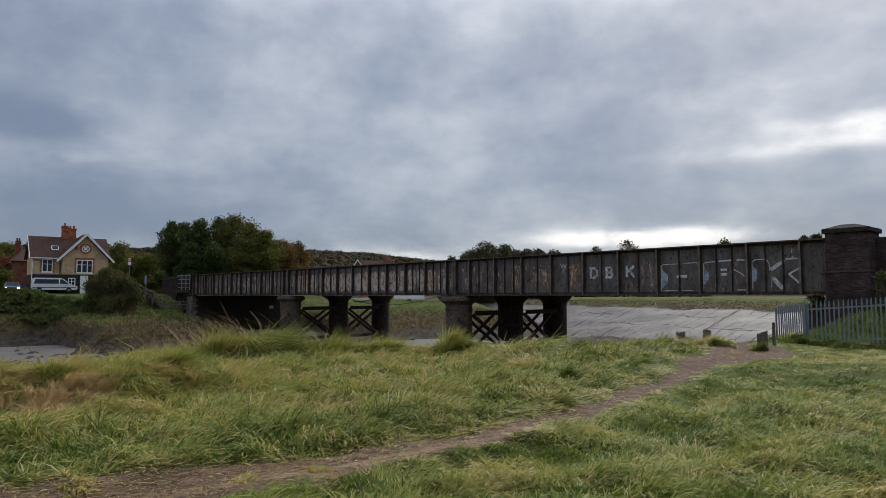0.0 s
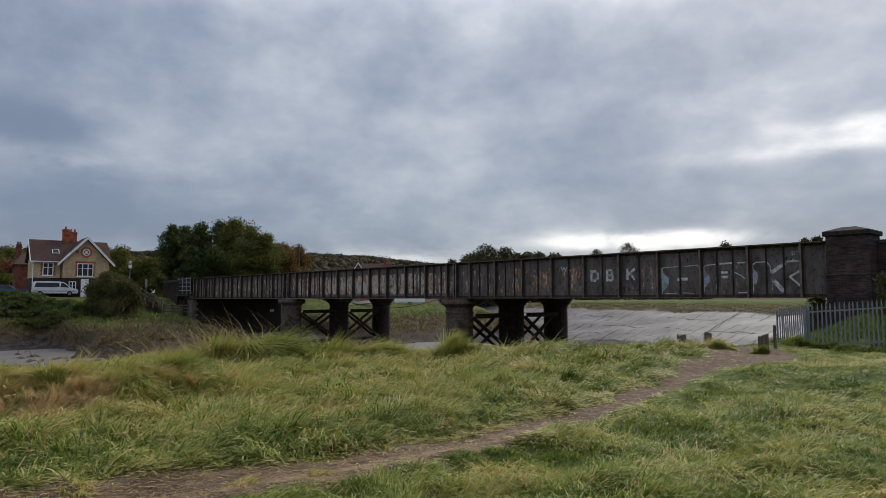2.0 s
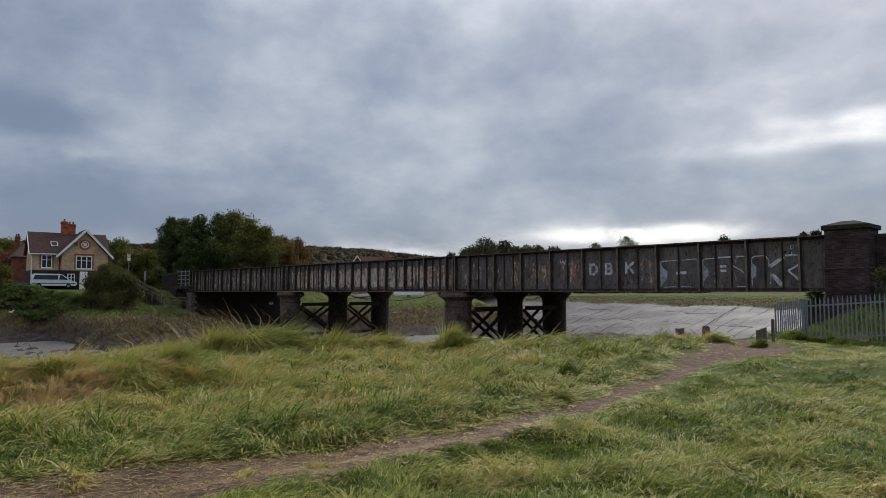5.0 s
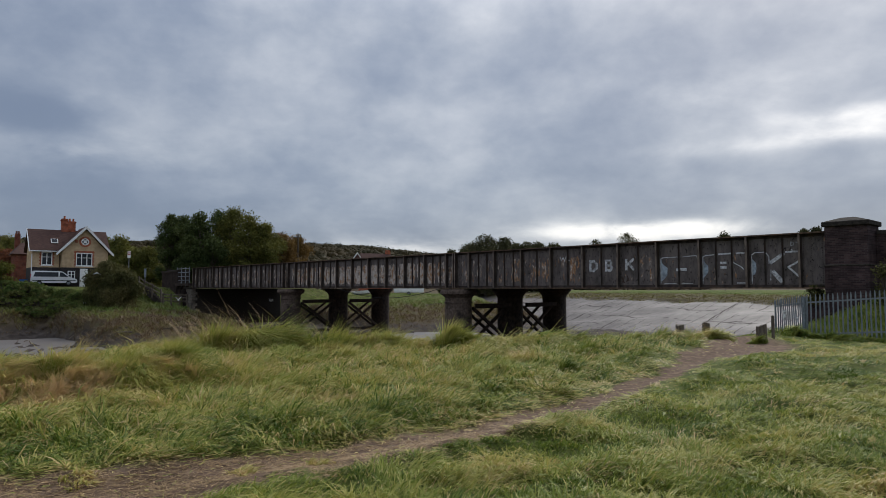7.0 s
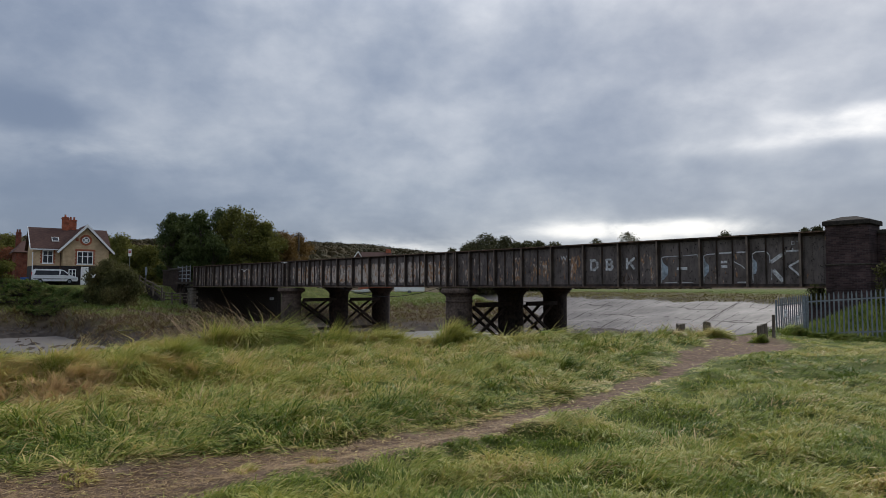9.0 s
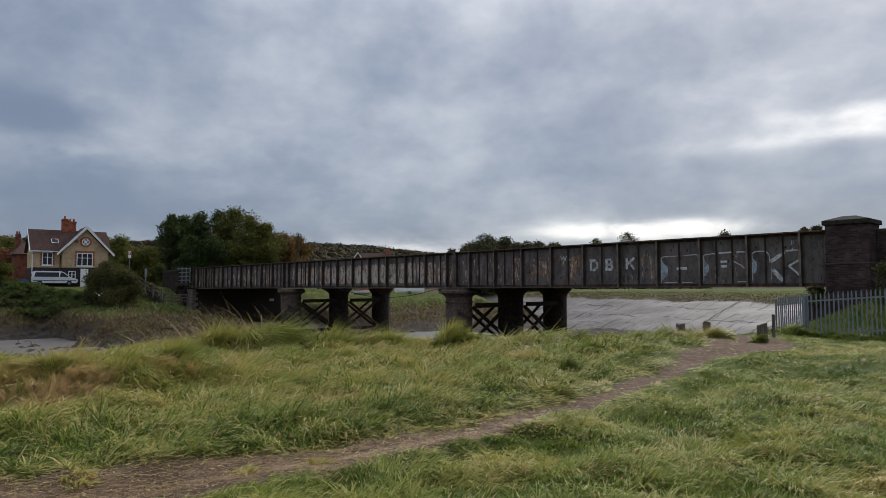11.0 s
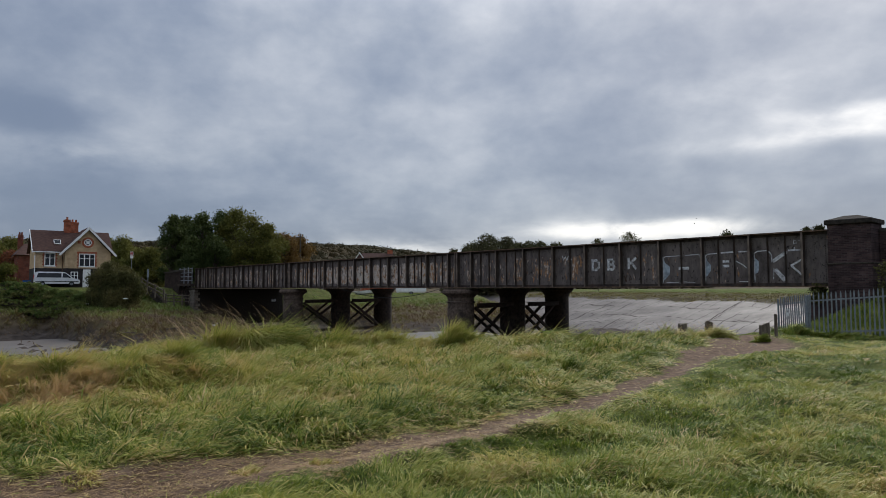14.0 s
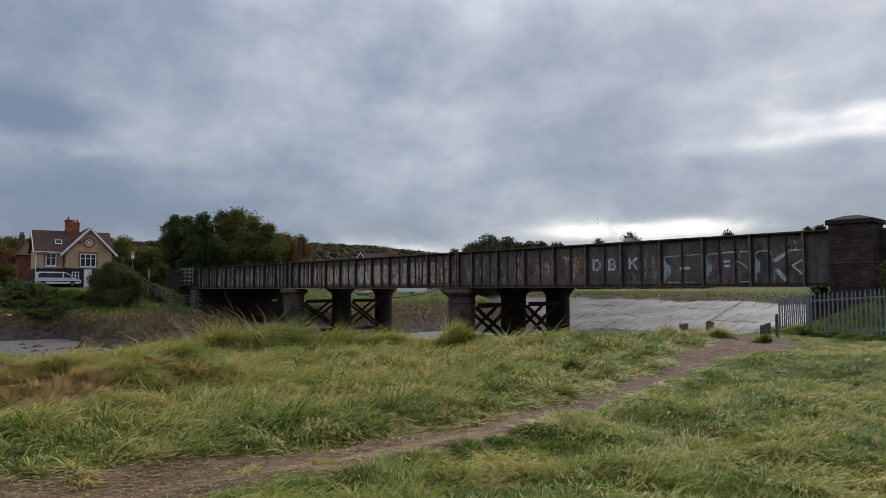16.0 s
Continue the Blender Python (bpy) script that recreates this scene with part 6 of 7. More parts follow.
    for a in (45, 135):
        box(bm, -0.42, 0.42, -0.05, 0.05, 0.07, 0.09, c @ Matrix.Rotation(radians(a), 4, "Z"))
    lathe(bm, [(0.45, 0.05), (0.45, 0.1), (0.34, 0.1), (0.34, 0.05)], 32, c)
    lathe(bm, [(0.2, 0.09), (0.2, 0.1), (0.05, 0.1), (0.05, 0.09)], 16, c)
    part("glazing_bars", bm, TRIM_M, rw)
    bm = bmesh.new()
    box(bm, 4.55, 4.9, -0.96, -0.9, 7.56, 7.92)
    part("brick_panel", bm, RED_BRICK_M, house)
    # roof window
    bm = bmesh.new()
    ang = math.atan2(ridge - eave, 3 + o)
    rm = Matrix.Translation((2.5, 1.1, 7.66)) @ Matrix.Rotation(ang, 4, "X")
    box(bm, -0.4, 0.4, -0.42, 0.42, 0.1, 0.24, rm)
    rl = part("roof_window", bm, TRIM_M, house, "small roof window")
    bm = bmesh.new()
    box(bm, -0.33, 0.33, -0.35, 0.35, 0.242, 0.248, rm)
    part("pane", bm, GLASS_M, rl)


make_house()


# darker copy of the red brick: the trees' shade is in its colour
SHADED_BRICK_M = brick_material("shaded_red_brick", (0.15, 0.045, 0.03), (0.20, 0.062, 0.04), (0.14, 0.095, 0.075))


def make_red_house():
    x, y = at_px(50, 100)
    house = thing("brick_house", pose(x, y, 0, 0, 0, 38), "red brick house with slate roof behind the station house", "house")
    g = ground_z(x, y) - 0.3
    bm = bmesh.new()
    box(bm, -1.9, 1.5, 0, 6, g, 6.9)
    part("wall", bm, SHADED_BRICK_M, house)
    bm = bmesh.new()
    slab(bm, (-2.2, -0.3, 6.75), (1.8, -0.3, 6.75), (1.8, 3, 8.6), (-0.9, 3, 8.6), 0.12)
    part("roof", bm, ROOF_M, house)
    bm = bmesh.new()
    slab(bm, (-2.2, 6.3, 6.75), (-2.2, -0.3, 6.75), (-0.9, 3, 8.6), (-0.9, 3.02, 8.6), 0.12)
    part("roof", bm, ROOF_M, house)
    bm = bmesh.new()
    box(bm, -1.7, -1.0, 2.6, 3.4, 7.5, 10.1)
    ch = part("chimney", bm, SHADED_BRICK_M, house)
    for q in (-1.5, -1.2):
        bm = bmesh.new()
        lathe(bm, [(0.13, 10.1), (0.11, 10.5), (0.13, 10.5)], 10, Matrix.Translation((q, 3, 0)))
        part("chimney_pot", bm, SHADED_BRICK_M, ch)
    for z in (2.6, 5.3):
        window(house, -0.2, 0.7, z, z + 1.2, 0.0, 2, 2, False)


make_red_house()


def make_wheel(parent, x, y, z, r, w=0.2):
    bm = bmesh.new()
    m = Matrix.Rotation(radians(90), 4, "X")
    lathe(bm, [(r * 0.6, -w / 2), (r * 0.94, -w / 2), (r, -w / 2 + 0.03), (r, w / 2 - 0.03), (r * 0.94, w / 2), (r * 0.6, w / 2)], 20, m)
    wheel = part("wheel", bm, TYRE_M, parent)
    wheel.location = (x, y, z)
    bm = bmesh.new()
    lathe(bm, [(r * 0.6, -w / 2 + 0.02), (r * 0.5, -w / 2 - 0.005), (r * 0.12, -w / 2 - 0.005), (r * 0.1, w / 2 + 0.005), (r * 0.5, w / 2 + 0.005), (r * 0.6, w / 2 - 0.02)], 20, m)
    part("rim", bm, GALV_M, wheel)
    return wheel


def body_mesh(profile, half, roof_half, waist, mat, name):
    """A car body: side outline (x, z), tapering inwards above the waist."""
    bm = bmesh.new()
    prism(bm, profile, -half, half)
    bmesh.ops.bisect_plane(bm, geom=bm.verts[:] + bm.edges[:] + bm.faces[:], plane_co=(0, 0, waist), plane_no=(0, 0, 1))
    top = max(z for x, z in profile)
    for v in bm.verts:
        if v.co.z > waist:
            v.co.y *= 1 + (roof_half / half - 1) * (v.co.z - waist) / (top - waist)
    soften(bm, 0.06, 2)
    return finish(bm, name, mat)


def side_glass(car, pts, half, roof_half, waist, top, mat):
    for sg in (-1, 1):
        bm = bmesh.new()
        lo = [bm.verts.new((x, sg * (half + (roof_half - half) * max(0, (z - waist)) / (top - waist) + 0.012), z)) for x, z in pts]
        bm.faces.new(lo)
        g = bmesh.ops.extrude_face_region(bm, geom=bm.faces[:])
        for v in g["geom"]:
            if isinstance(v, bmesh.types.BMVert):
                v.co.y -= sg * 0.02
        bmesh.ops.recalc_face_normals(bm, faces=bm.faces[:])
        part("side_window", bm, mat, car)


def make_van():
    x, y = at_px(95, 84)
    z = 1.98
    # front points along +x
    van = thing("van", pose(x, y, z, 0, 0, 33) @ Matrix.Scale(0.99, 4), "silver-white passenger van parked beside the station house", "van")
    prof = [(-2.55, 0.35), (2.45, 0.35), (2.58, 0.55), (2.55, 0.85), (1.75, 1.12), (0.95, 1.78), (0.6, 1.88), (-2.2, 1.9), (-2.5, 1.75), (-2.58, 1.0)]
    part("body", body_mesh(prof, 0.95, 0.8, 1.15, VAN_M, "body"), VAN_M, van)
    side_glass(van, [(1.55, 1.15), (0.9, 1.7), (0.62, 1.72), (0.55, 1.15)], 0.95, 0.8, 1.15, 1.9, GLASS_M)
    side_glass(van, [(0.45, 1.15), (0.45, 1.72), (-2.1, 1.72), (-2.3, 1.15)], 0.95, 0.8, 1.15, 1.9, GLASS_M)
    bm = bmesh.new()
    slab(bm, (1.78, -0.8, 1.14), (1.78, 0.8, 1.14), (0.98, 0.7, 1.79), (0.98, -0.7, 1.79), 0.015)
    part("windscreen", bm, GLASS_M, van)
    for sg in (-1, 1):
        bm = bmesh.new()
        box(bm, -2.6, -2.52, sg * 0.8 - 0.1, sg * 0.8 + 0.1, 0.9, 1.5)
        part("tail_lamp", bm, RED_M, van)
        bm = bmesh.new()
        box(bm, 1.25, 1.4, sg * 1.05 - 0.1, sg * 1.05 + 0.1, 1.1, 1.3)
        part("wing_mirror", bm, TYRE_M, van)
        bm = bmesh.new()
        box(bm, -2.4, 2.4, sg * 0.955 - 0.01, sg * 0.955 + 0.01, 0.62, 0.7)
        part("rubbing_strip", bm, TYRE_M, van)
        for wx in (-1.65, 1.6):
            make_wheel(van, wx, sg * 0.86, 0.33, 0.33)


make_van()


def make_car():
    car = thing("car", pose(-52, 80, 1.7), "blue hatchback with lit headlights driving past the houses", "car")
    prof = [(-1.9, 0.3), (1.9, 0.3), (2.0, 0.5), (1.95, 0.75), (1.0, 0.95), (0.35, 1.42), (-1.2, 1.46), (-1.75, 1.1), (-1.98, 0.95), (-2.0, 0.5)]
    part("body", body_mesh(prof, 0.86, 0.62, 0.97, CAR_M, "body"), CAR_M, car)
    side_glass(car, [(0.85, 0.98), (0.3, 1.36), (-1.15, 1.38), (-1.55, 0.98)], 0.86, 0.62, 0.97, 1.46, GLASS_M)
    bm = bmesh.new()
    slab(bm, (1.0, -0.7, 0.97), (1.0, 0.7, 0.97), (0.38, 0.54, 1.41), (0.38, -0.54, 1.41), 0.015)
    part("windscreen", bm, GLASS_M, car)
    bm = bmesh.new()
    slab(bm, (-1.76, -0.62, 1.1), (-1.76, 0.62, 1.1), (-1.24, 0.54, 1.45), (-1.24, -0.54, 1.45), 0.015)
    part("rear_window", bm, GLASS_M, car)
    for sg in (-1, 1):
        bm = bmesh.new()
        box(bm, 1.93, 2.02, sg * 0.66 - 0.13, sg * 0.66 + 0.13, 0.56, 0.72)
        part("headlight", bm, LIGHT_M, car, "lit headlight")
        bm = bmesh.new()
        box(bm, -2.03, -1.95, sg * 0.7 - 0.1, sg * 0.7 + 0.1, 0.65, 0.95)
        part("tail_lamp", bm, RED_M, car)
        for wx in (-1.25, 1.25):
            make_wheel(car, wx, sg * 0.76, 0.3, 0.3, 0.18)
    bm = bmesh.new()
    box(bm, 1.97, 2.01, -0.4, 0.4, 0.4, 0.55)
    part("grille", bm, TYRE_M, car)
    return car


CAR = make_car()


def make_bird(name, label, mat, size, group):
    """A bird in flight, its beak towards +x, with two wings that beat."""
    bird = thing(name, pose(-20, 60, 3), label, "bird", group)
    k = size
    bm = bmesh.new()
    lathe(bm, [(0.01 * k, -0.22 * k), (0.05 * k, -0.16 * k), (0.075 * k, -0.02 * k), (0.06 * k, 0.12 * k), (0.035 * k, 0.19 * k), (0.008 * k, 0.23 * k)], 10, Matrix.Rotation(radians(90), 4, "Y"))
    part("body", bm, mat, bird)
    wings = []
    for sg in (-1, 1):
        bm = bmesh.new()
        prism(bm, [(x * k, sg * y * k) for x, y in ((0.09, 0), (0.11, 0.22), (-0.02, 0.56), (-0.06, 0.55), (-0.04, 0.22), (-0.08, 0))], -0.008 * k, 0.008 * k, axis="z")
        wings.append(part("wing", bm, mat, bird))
    bm = bmesh.new()
    prism(bm, [(x * k, y * k) for x, y in ((-0.18, -0.03), (-0.18, 0.03), (-0.32, 0.06), (-0.32, -0.06))], -0.006 * k, 0.006 * k, axis="z")
    part("tail", bm, mat, bird)
    return bird, wings


GULL_M = material("white_feathers", (0.50, 0.50, 0.50), (0.75, 0.75, 0.75), 6, 0.7, 0)
CROW_M = material("black_feathers", (0.012, 0.012, 0.013), (0.03, 0.03, 0.032), 6, 0.6, 0)
GULLS = [make_bird("gull", "white gull with grey wings flying low over the creek", GULL_M, 0.72, "gulls") for _ in range(5)]
CROWS = [make_bird("crow", "dark bird flying across the cloudy sky", CROW_M, 0.95, "crows") for _ in range(2)]


# ---- far bank: lane, parapet, railing, steps, signs ----


def make_lane():
    """A strip of asphalt in front of the houses, laid on the ground."""
    r = []
    for s in np.linspace(80.2, 85.4, 6):
        for n in np.linspace(-75, -14, 50):
            p = on_line(s, n)
            r.append((p.x, p.y, max(ground_z(p.x, p.y), 1.7) + 0.04))
    i, j = np.meshgrid(np.arange(5), np.arange(49), indexing="ij")
    f = np.stack([i * 50 + j, i * 50 + j + 1, (i + 1) * 50 + j + 1, (i + 1) * 50 + j], -1).reshape(-1)
    tagged(new("road", mesh_from("road", np.array(r), f, 4, GREY_M, smooth_faces=True)), "grey asphalt lane in front of the houses", "road", kind="structure")


make_lane()


FAR_BRICK_M = brick_material("old_brown_brick", (0.024, 0.016, 0.014), (0.05, 0.034, 0.029), (0.045, 0.038, 0.034))


def make_far_parapet():
    m = rail_pose(77.2, 0.2)
    pier = thing("brick_pier", m, "dark brick parapet pier at the far bridge end", "pier")
    bm = bmesh.new()
    box(bm, 0, 2.9, -0.9, 0.6, -1.0, 3.85)
    part("shaft", bm, FAR_BRICK_M, pier)
    bm = bmesh.new()
    box(bm, -0.12, 3.02, -1.0, 0.72, 3.85, 4.1)
    soften(bm, 0.03)
    part("cap", bm, STONE_M, pier)
    bm = bmesh.new()
    box(bm, 2.9, 6.4, -0.7, 0.35, -1.0, 3.8)
    part("parapet", bm, FAR_BRICK_M, pier)
    bm = bmesh.new()
    box(bm, 3.02, 6.5, -0.78, 0.45, 3.8, 4.0)
    part("coping", bm, STONE_M, pier)
    bm = bmesh.new()
    box(bm, -2.2, 0.0, -0.7, 0.5, -1.5, 1.35)
    part("wing_wall", bm, FAR_BRICK_M, pier)
    rail = thing("railing", rail_pose(73.3, -0.3), "weathered grey railing beside the bridge end", "railing")
    for z in (2.7, 3.2, 3.7, 4.2):
        bm = bmesh.new()
        tube(bm, (0, 0, z), (4.4, 0, z), 0.045, 0.045, 6)
        part("rail", bm, GALV_M, rail)
    for x in (0.1, 1.4, 2.8, 4.2):
        bm = bmesh.new()
        tube(bm, (x, 0, 1.9), (x, 0, 4.4), 0.05, 0.05, 6)
        part("post", bm, GALV_M, rail)
    bm = bmesh.new()
    box(bm, 0, 4.4, -1.2, 0.25, 2.0, 2.3)
    part("platform", bm, IRON_M, rail)
    for x in (1.4, 2.6, 3.8):
        bm = bmesh.new()
        tube(bm, (x, 0.15, 2.05), (x + 0.5, 0.15, 0.9), 0.09, 0.09, 6)
        part("bracket", bm, IRON_M, rail)


make_far_parapet()


def make_bank_fence(points, rails, height, label, name):
    """A timber post and rail fence through places given as (x, y, z)."""
    fence = thing(name, Matrix.Translation(points[0]), label, "fence")
    o = Vector(points[0])
    for p in points:
        bm = bmesh.new()
        q = Vector(p) - o
        box(bm, q.x - 0.07, q.x + 0.07, q.y - 0.07, q.y + 0.07, q.z - 0.6, q.z + height)
        part("post", bm, WOOD_M, fence)
    for a, b in zip(points, points[1:]):
        for h in rails:
            bm = bmesh.new()
            tube(bm, Vector(a) - o + Vector((0, 0, h)), Vector(b) - o + Vector((0, 0, h)), 0.06, 0.06, 6)
            part("rail", bm, WOOD_M, fence)


def P0(px, py, d):
    """A place d metres ahead, by its bearing and height at the start of the walk."""
    p = math.atan(82 / 1162.3)
    u, v = (px - 784) / 1162.3, (441 - py) / 1162.3
    w = Vector((u, math.cos(p) - v * math.sin(p), math.sin(p) + v * math.cos(p)))
    return Vector((0, 0, EYE)) + w * (d / w.y)


make_bank_fence([P0(246, 517, 83), P0(256, 524, 82.4), P0(270, 531, 81.8), P0(285, 540, 81.2), P0(289, 550, 80.5)], (0.45, 0.95), 1.1, "weathered timber handrail beside the bank steps", "handrail")
make_bank_fence([P0(289, 549, 80.4), P0(303, 550, 80.6), P0(318, 550, 80.8), P0(331, 550, 81)], (0.3, 0.7, 1.05), 1.2, "weathered timber post and rail fence", "timber_fence")


def make_steps():
    steps = thing("steps", pose(0, 0, 0), "worn timber-edged steps down the bank", "steps")
    a, b = P0(250, 514, 83.4), P0(288, 548, 81)
    for i in range(12):
        c = a.lerp(b, i / 11)
        bm = bmesh.new()
        box(bm, c.x - 0.45, c.x + 0.45, c.y - 0.1, c.y + 0.9, c.z - 0.55, c.z - 0.3)
        part("step", bm, CAP_M, steps)


make_steps()


def make_signs():
    def post_sign(px, d, base, lo, hi, w, mat, label, stripe=None):
        a, b, c = P0(px, base, d), P0(px, lo, d), P0(px, hi, d)
        sign = thing("sign", pose(a.x, a.y, ground_z(a.x, a.y), 0, 0, 25), label, "sign")
        g = ground_z(a.x, a.y)
        bm = bmesh.new()
        tube(bm, (0, 0, -0.3), (0, 0, c.z - g), 0.05, 0.05, 8)
        part("pole", bm, GALV_M, sign)
        bm = bmesh.new()
        box(bm, -w, w, -0.09, -0.055, b.z - g, c.z - g)
        soften(bm, 0.01)
        board = part("board", bm, mat, sign)
        if stripe:
            bm = bmesh.new()
            h = c.z - b.z
            box(bm, -w * 0.85, w * 0.85, -0.096, -0.0905, b.z - g + h * 0.45, b.z - g + h * 0.93)
            part("panel", bm, stripe, board)
            bm = bmesh.new()
            for k in (0.58, 0.76):
                box(bm, -w * 0.6, w * 0.6, -0.102, -0.0965, b.z - g + h * k, b.z - g + h * (k + 0.08))
            part("bar", bm, TRIM_M, board)
    post_sign(228, 92, 500, 469, 457, 0.2, TRIM_M, "red and white station sign on a pole", RED_M)
    post_sign(257, 88, 515, 503, 488, 0.13, GALV_M, "pale notice board on a post by the steps")


make_signs()


def make_recycling_bin():
    c = P0(42, 516, 86)
    b = thing("wheelie_bin", pose(c.x, c.y, ground_z(c.x, c.y), 0, 0, 30), "blue plastic bin beside the house", "bin")
    bm = bmesh.new()
    r = box(bm, -0.45, 0.45, -0.35, 0.35, 0.05, 0.9)
    for v in r:
        if v.co.z < 0.3:
            v.co.x, v.co.y = v.co.x * 0.82, v.co.y * 0.82
    soften(bm, 0.03)
    part("body", bm, BLUE_M, b)
    bm = bmesh.new()
    box(bm, -0.48, 0.48, -0.38, 0.38, 0.9, 0.97)
    soften(bm, 0.02)
    part("lid", bm, BLUE_M, b)


make_recycling_bin()

# ---- beyond the bridge ----


def make_boat():
    c = P0(644, 531, 108)
    g = ground_z(c.x, c.y)
    boat = thing("boat", pose(c.x, c.y, g, 0, -6, 12), "white open boat laid up on the grass bank", "boat")
    bm = bmesh.new()
    rings = []
    for x, w, lo in ((-1.9, 0.25, 0.75), (-1.5, 0.6, 0.35), (-0.6, 0.85, 0.15), (0.6, 0.9, 0.12), (1.7, 0.85, 0.15)):
        rings.append([bm.verts.new((x, sy * w * k, z * 0.78)) for sy, k, z in ((-1, 1, 1.0), (-1, 0.85, lo + 0.3), (0, 0, lo), (1, 0.85, lo + 0.3), (1, 1, 1.0))])
    for a, b in zip(rings, rings[1:]):
        for i in range(4):
            bm.faces.new((a[i], a[i + 1], b[i + 1], b[i]))
        bm.faces.new((a[4], a[0], b[0], b[4]))
    bm.faces.new(rings[0])
    bm.faces.new(rings[-1][::-1])
    bmesh.ops.recalc_face_normals(bm, faces=bm.faces[:])
    part("hull", bm, TRIM_M, boat)
    bm = bmesh.new()
    box(bm, -1.3, 1.5, -0.7, 0.7, 0.78, 0.81)
    part("thwart", bm, WOOD_M, boat, "dark boat interior")


make_boat()


def make_white_hull():
    c = P0(724, 529, 118)
    g = ground_z(c.x, c.y)
    van = thing("caravan", pose(c.x, c.y, g, 0, 0, 4), "long white caravan on the grass behind the bridge", "caravan")
    bm = bmesh.new()
    box(bm, -2.7, 2.7, -1.0, 1.0, 0.35, 2.0)
    soften(bm, 0.15, 2)
    part("body", bm, TRIM_M, van)
    bm = bmesh.new()
    box(bm, -1.8, 1.8, -1.02, -1.0, 1.35, 1.75)
    part("window", bm, GLASS_M, van)
    make_wheel(van, 0, -0.9, 0.3, 0.32)
    make_wheel(van, 0, 0.9, 0.3, 0.32)


make_white_hull()


def make_far_house():
    c = P0(660, 523, 210)
    g = ground_z(c.x, c.y)
    house = thing("cottage", pose(c.x, c.y, 0, 0, 0, 12), "distant brick cottage with brown roof and white gable trim", "house")
    top = EYE + (523 - 461) / 1162.3 * 210
    bm = bmesh.new()
    box(bm, -4.5, 5.5, -3, 3, g - 1, top - 2.2)
    part("wall", bm, RED_BRICK_M, house)
    bm = bmesh.new()
    slab(bm, (-4.2, -3.3, top - 2.4), (5.8, -3.3, top - 2.4), (5.8, 0, top - 0.2), (-4.2, 0, top - 0.2), 0.15)
    slab(bm, (-4.2, 3.3, top - 2.4), (5.8, 3.3, top - 2.4), (5.8, 0, top - 0.2), (-4.2, 0, top - 0.2), 0.15)
    part("roof", bm, ROOF_M, house)
    for sg in (-1, 1):
        bm = bmesh.new()
        prism(bm, [(-5.2, top + 0.1), (-5.2, top - 0.3), (-5.2 + sg * 1.5, top - 2.5), (-5.2 + sg * 1.8, top - 2.5)], -3.6, -3.5)
        part("bargeboard", bm, TRIM_M, house)
    bm = bmesh.new()
    prism(bm, [(-6.6, top - 2.4), (-3.8, top - 2.4), (-5.2, top - 0.2)], -3.45, 1.0)
    part("gable", bm, ROOF_M, house)
    bm = bmesh.new()
    box(bm, 4.0, 5.6, -0.4, 0.4, top - 1.5, top + 1.0)
    part("chimney", bm, RED_BRICK_M, house)


make_far_house()


def make_litter():
    x, y = at_px(1327, 19.4)
    bm = bmesh.new()
    r = box(bm, -0.07, 0.07, -0.05, 0.05, 0.0, 0.03)
    for v in r:
        v.co.z += 0.05 * v.co.x / 0.11
    soften(bm, 0.01)
    ob = new("litter", finish(bm, "litter", QUOIN_M))
    ob.matrix_world = pose(x, y, ground_z(x, y), 10, 0, 20)
    tagged(ob, "crumpled pale litter on the bare earth", "litter")


make_litter()


def make_bottle():
    x, y = at_px(150, 75.6)
    bm = bmesh.new()
    lathe(bm, [(0.05, -0.16), (0.09, -0.14), (0.09, 0.06), (0.035, 0.14), (0.035, 0.2)], 10, Matrix.Rotation(radians(90), 4, "Y"))
    ob = new("bottle", finish(bm, "bottle", TRIM_M))
    ob.matrix_world = pose(x, y, ground_z(x, y) + 0.3, 0, 12, 20)
    tagged(ob, "white plastic bottle caught in the bank grass", "litter")


make_bottle()


_x, _y = at_px(4, 92)
make_bush(_x, _y, 5.0, 3.6, LEAF_OLIVE_M, 63, "green shrub beside the lane", 0.16, 5000)
_x, _y = at_px(14, 104)
make_bush(_x, _y, 6.0, 6.0, LEAF_RED_M, 64, "red-brown autumn shrub in front of the brick house", 0.2, 5000)


def make_cable():
    """A slack cable under the middle span."""
    cable = thing("cable", pose(0, 0, 0), "thin slack cable hanging under the girder", "cable")
    a, b = on_line(SPAN + 1.5, -0.2, LOW - 0.05), on_line(SPAN * 2 - 9.5, -0.2, LOW - 0.05)
    bm = bmesh.new()
    pts = [a.lerp(b, i / 12) - Vector((0, 0, 0.75 * (1 - (i / 6 - 1) ** 2))) for i in range(13)]
    for p, q in zip(pts, pts[1:]):
        tube(bm, p, q, 0.022, 0.022, 5)
    part("strand", bm, TYRE_M, cable)


make_cable()


def make_utility_pole():
    c = P0(527, 523, 112)
    g = ground_z(c.x, c.y)
    top = P0(527, 426, 112).z
    pole = thing("utility_pole", pose(c.x, c.y, g), "tall dark timber utility pole among autumn trees", "pole")
    bm = bmesh.new()
    tube(bm, (0, 0, -0.5), (0, 0, top - g), 0.16, 0.11, 10)
    part("shaft", bm, BARK_M, pole)
    bm = bmesh.new()
    box(bm, -0.7, 0.7, -0.06, 0.06, top - g - 0.7, top - g - 0.55)
    part("crossarm", bm, BARK_M, pole)


make_utility_pole()


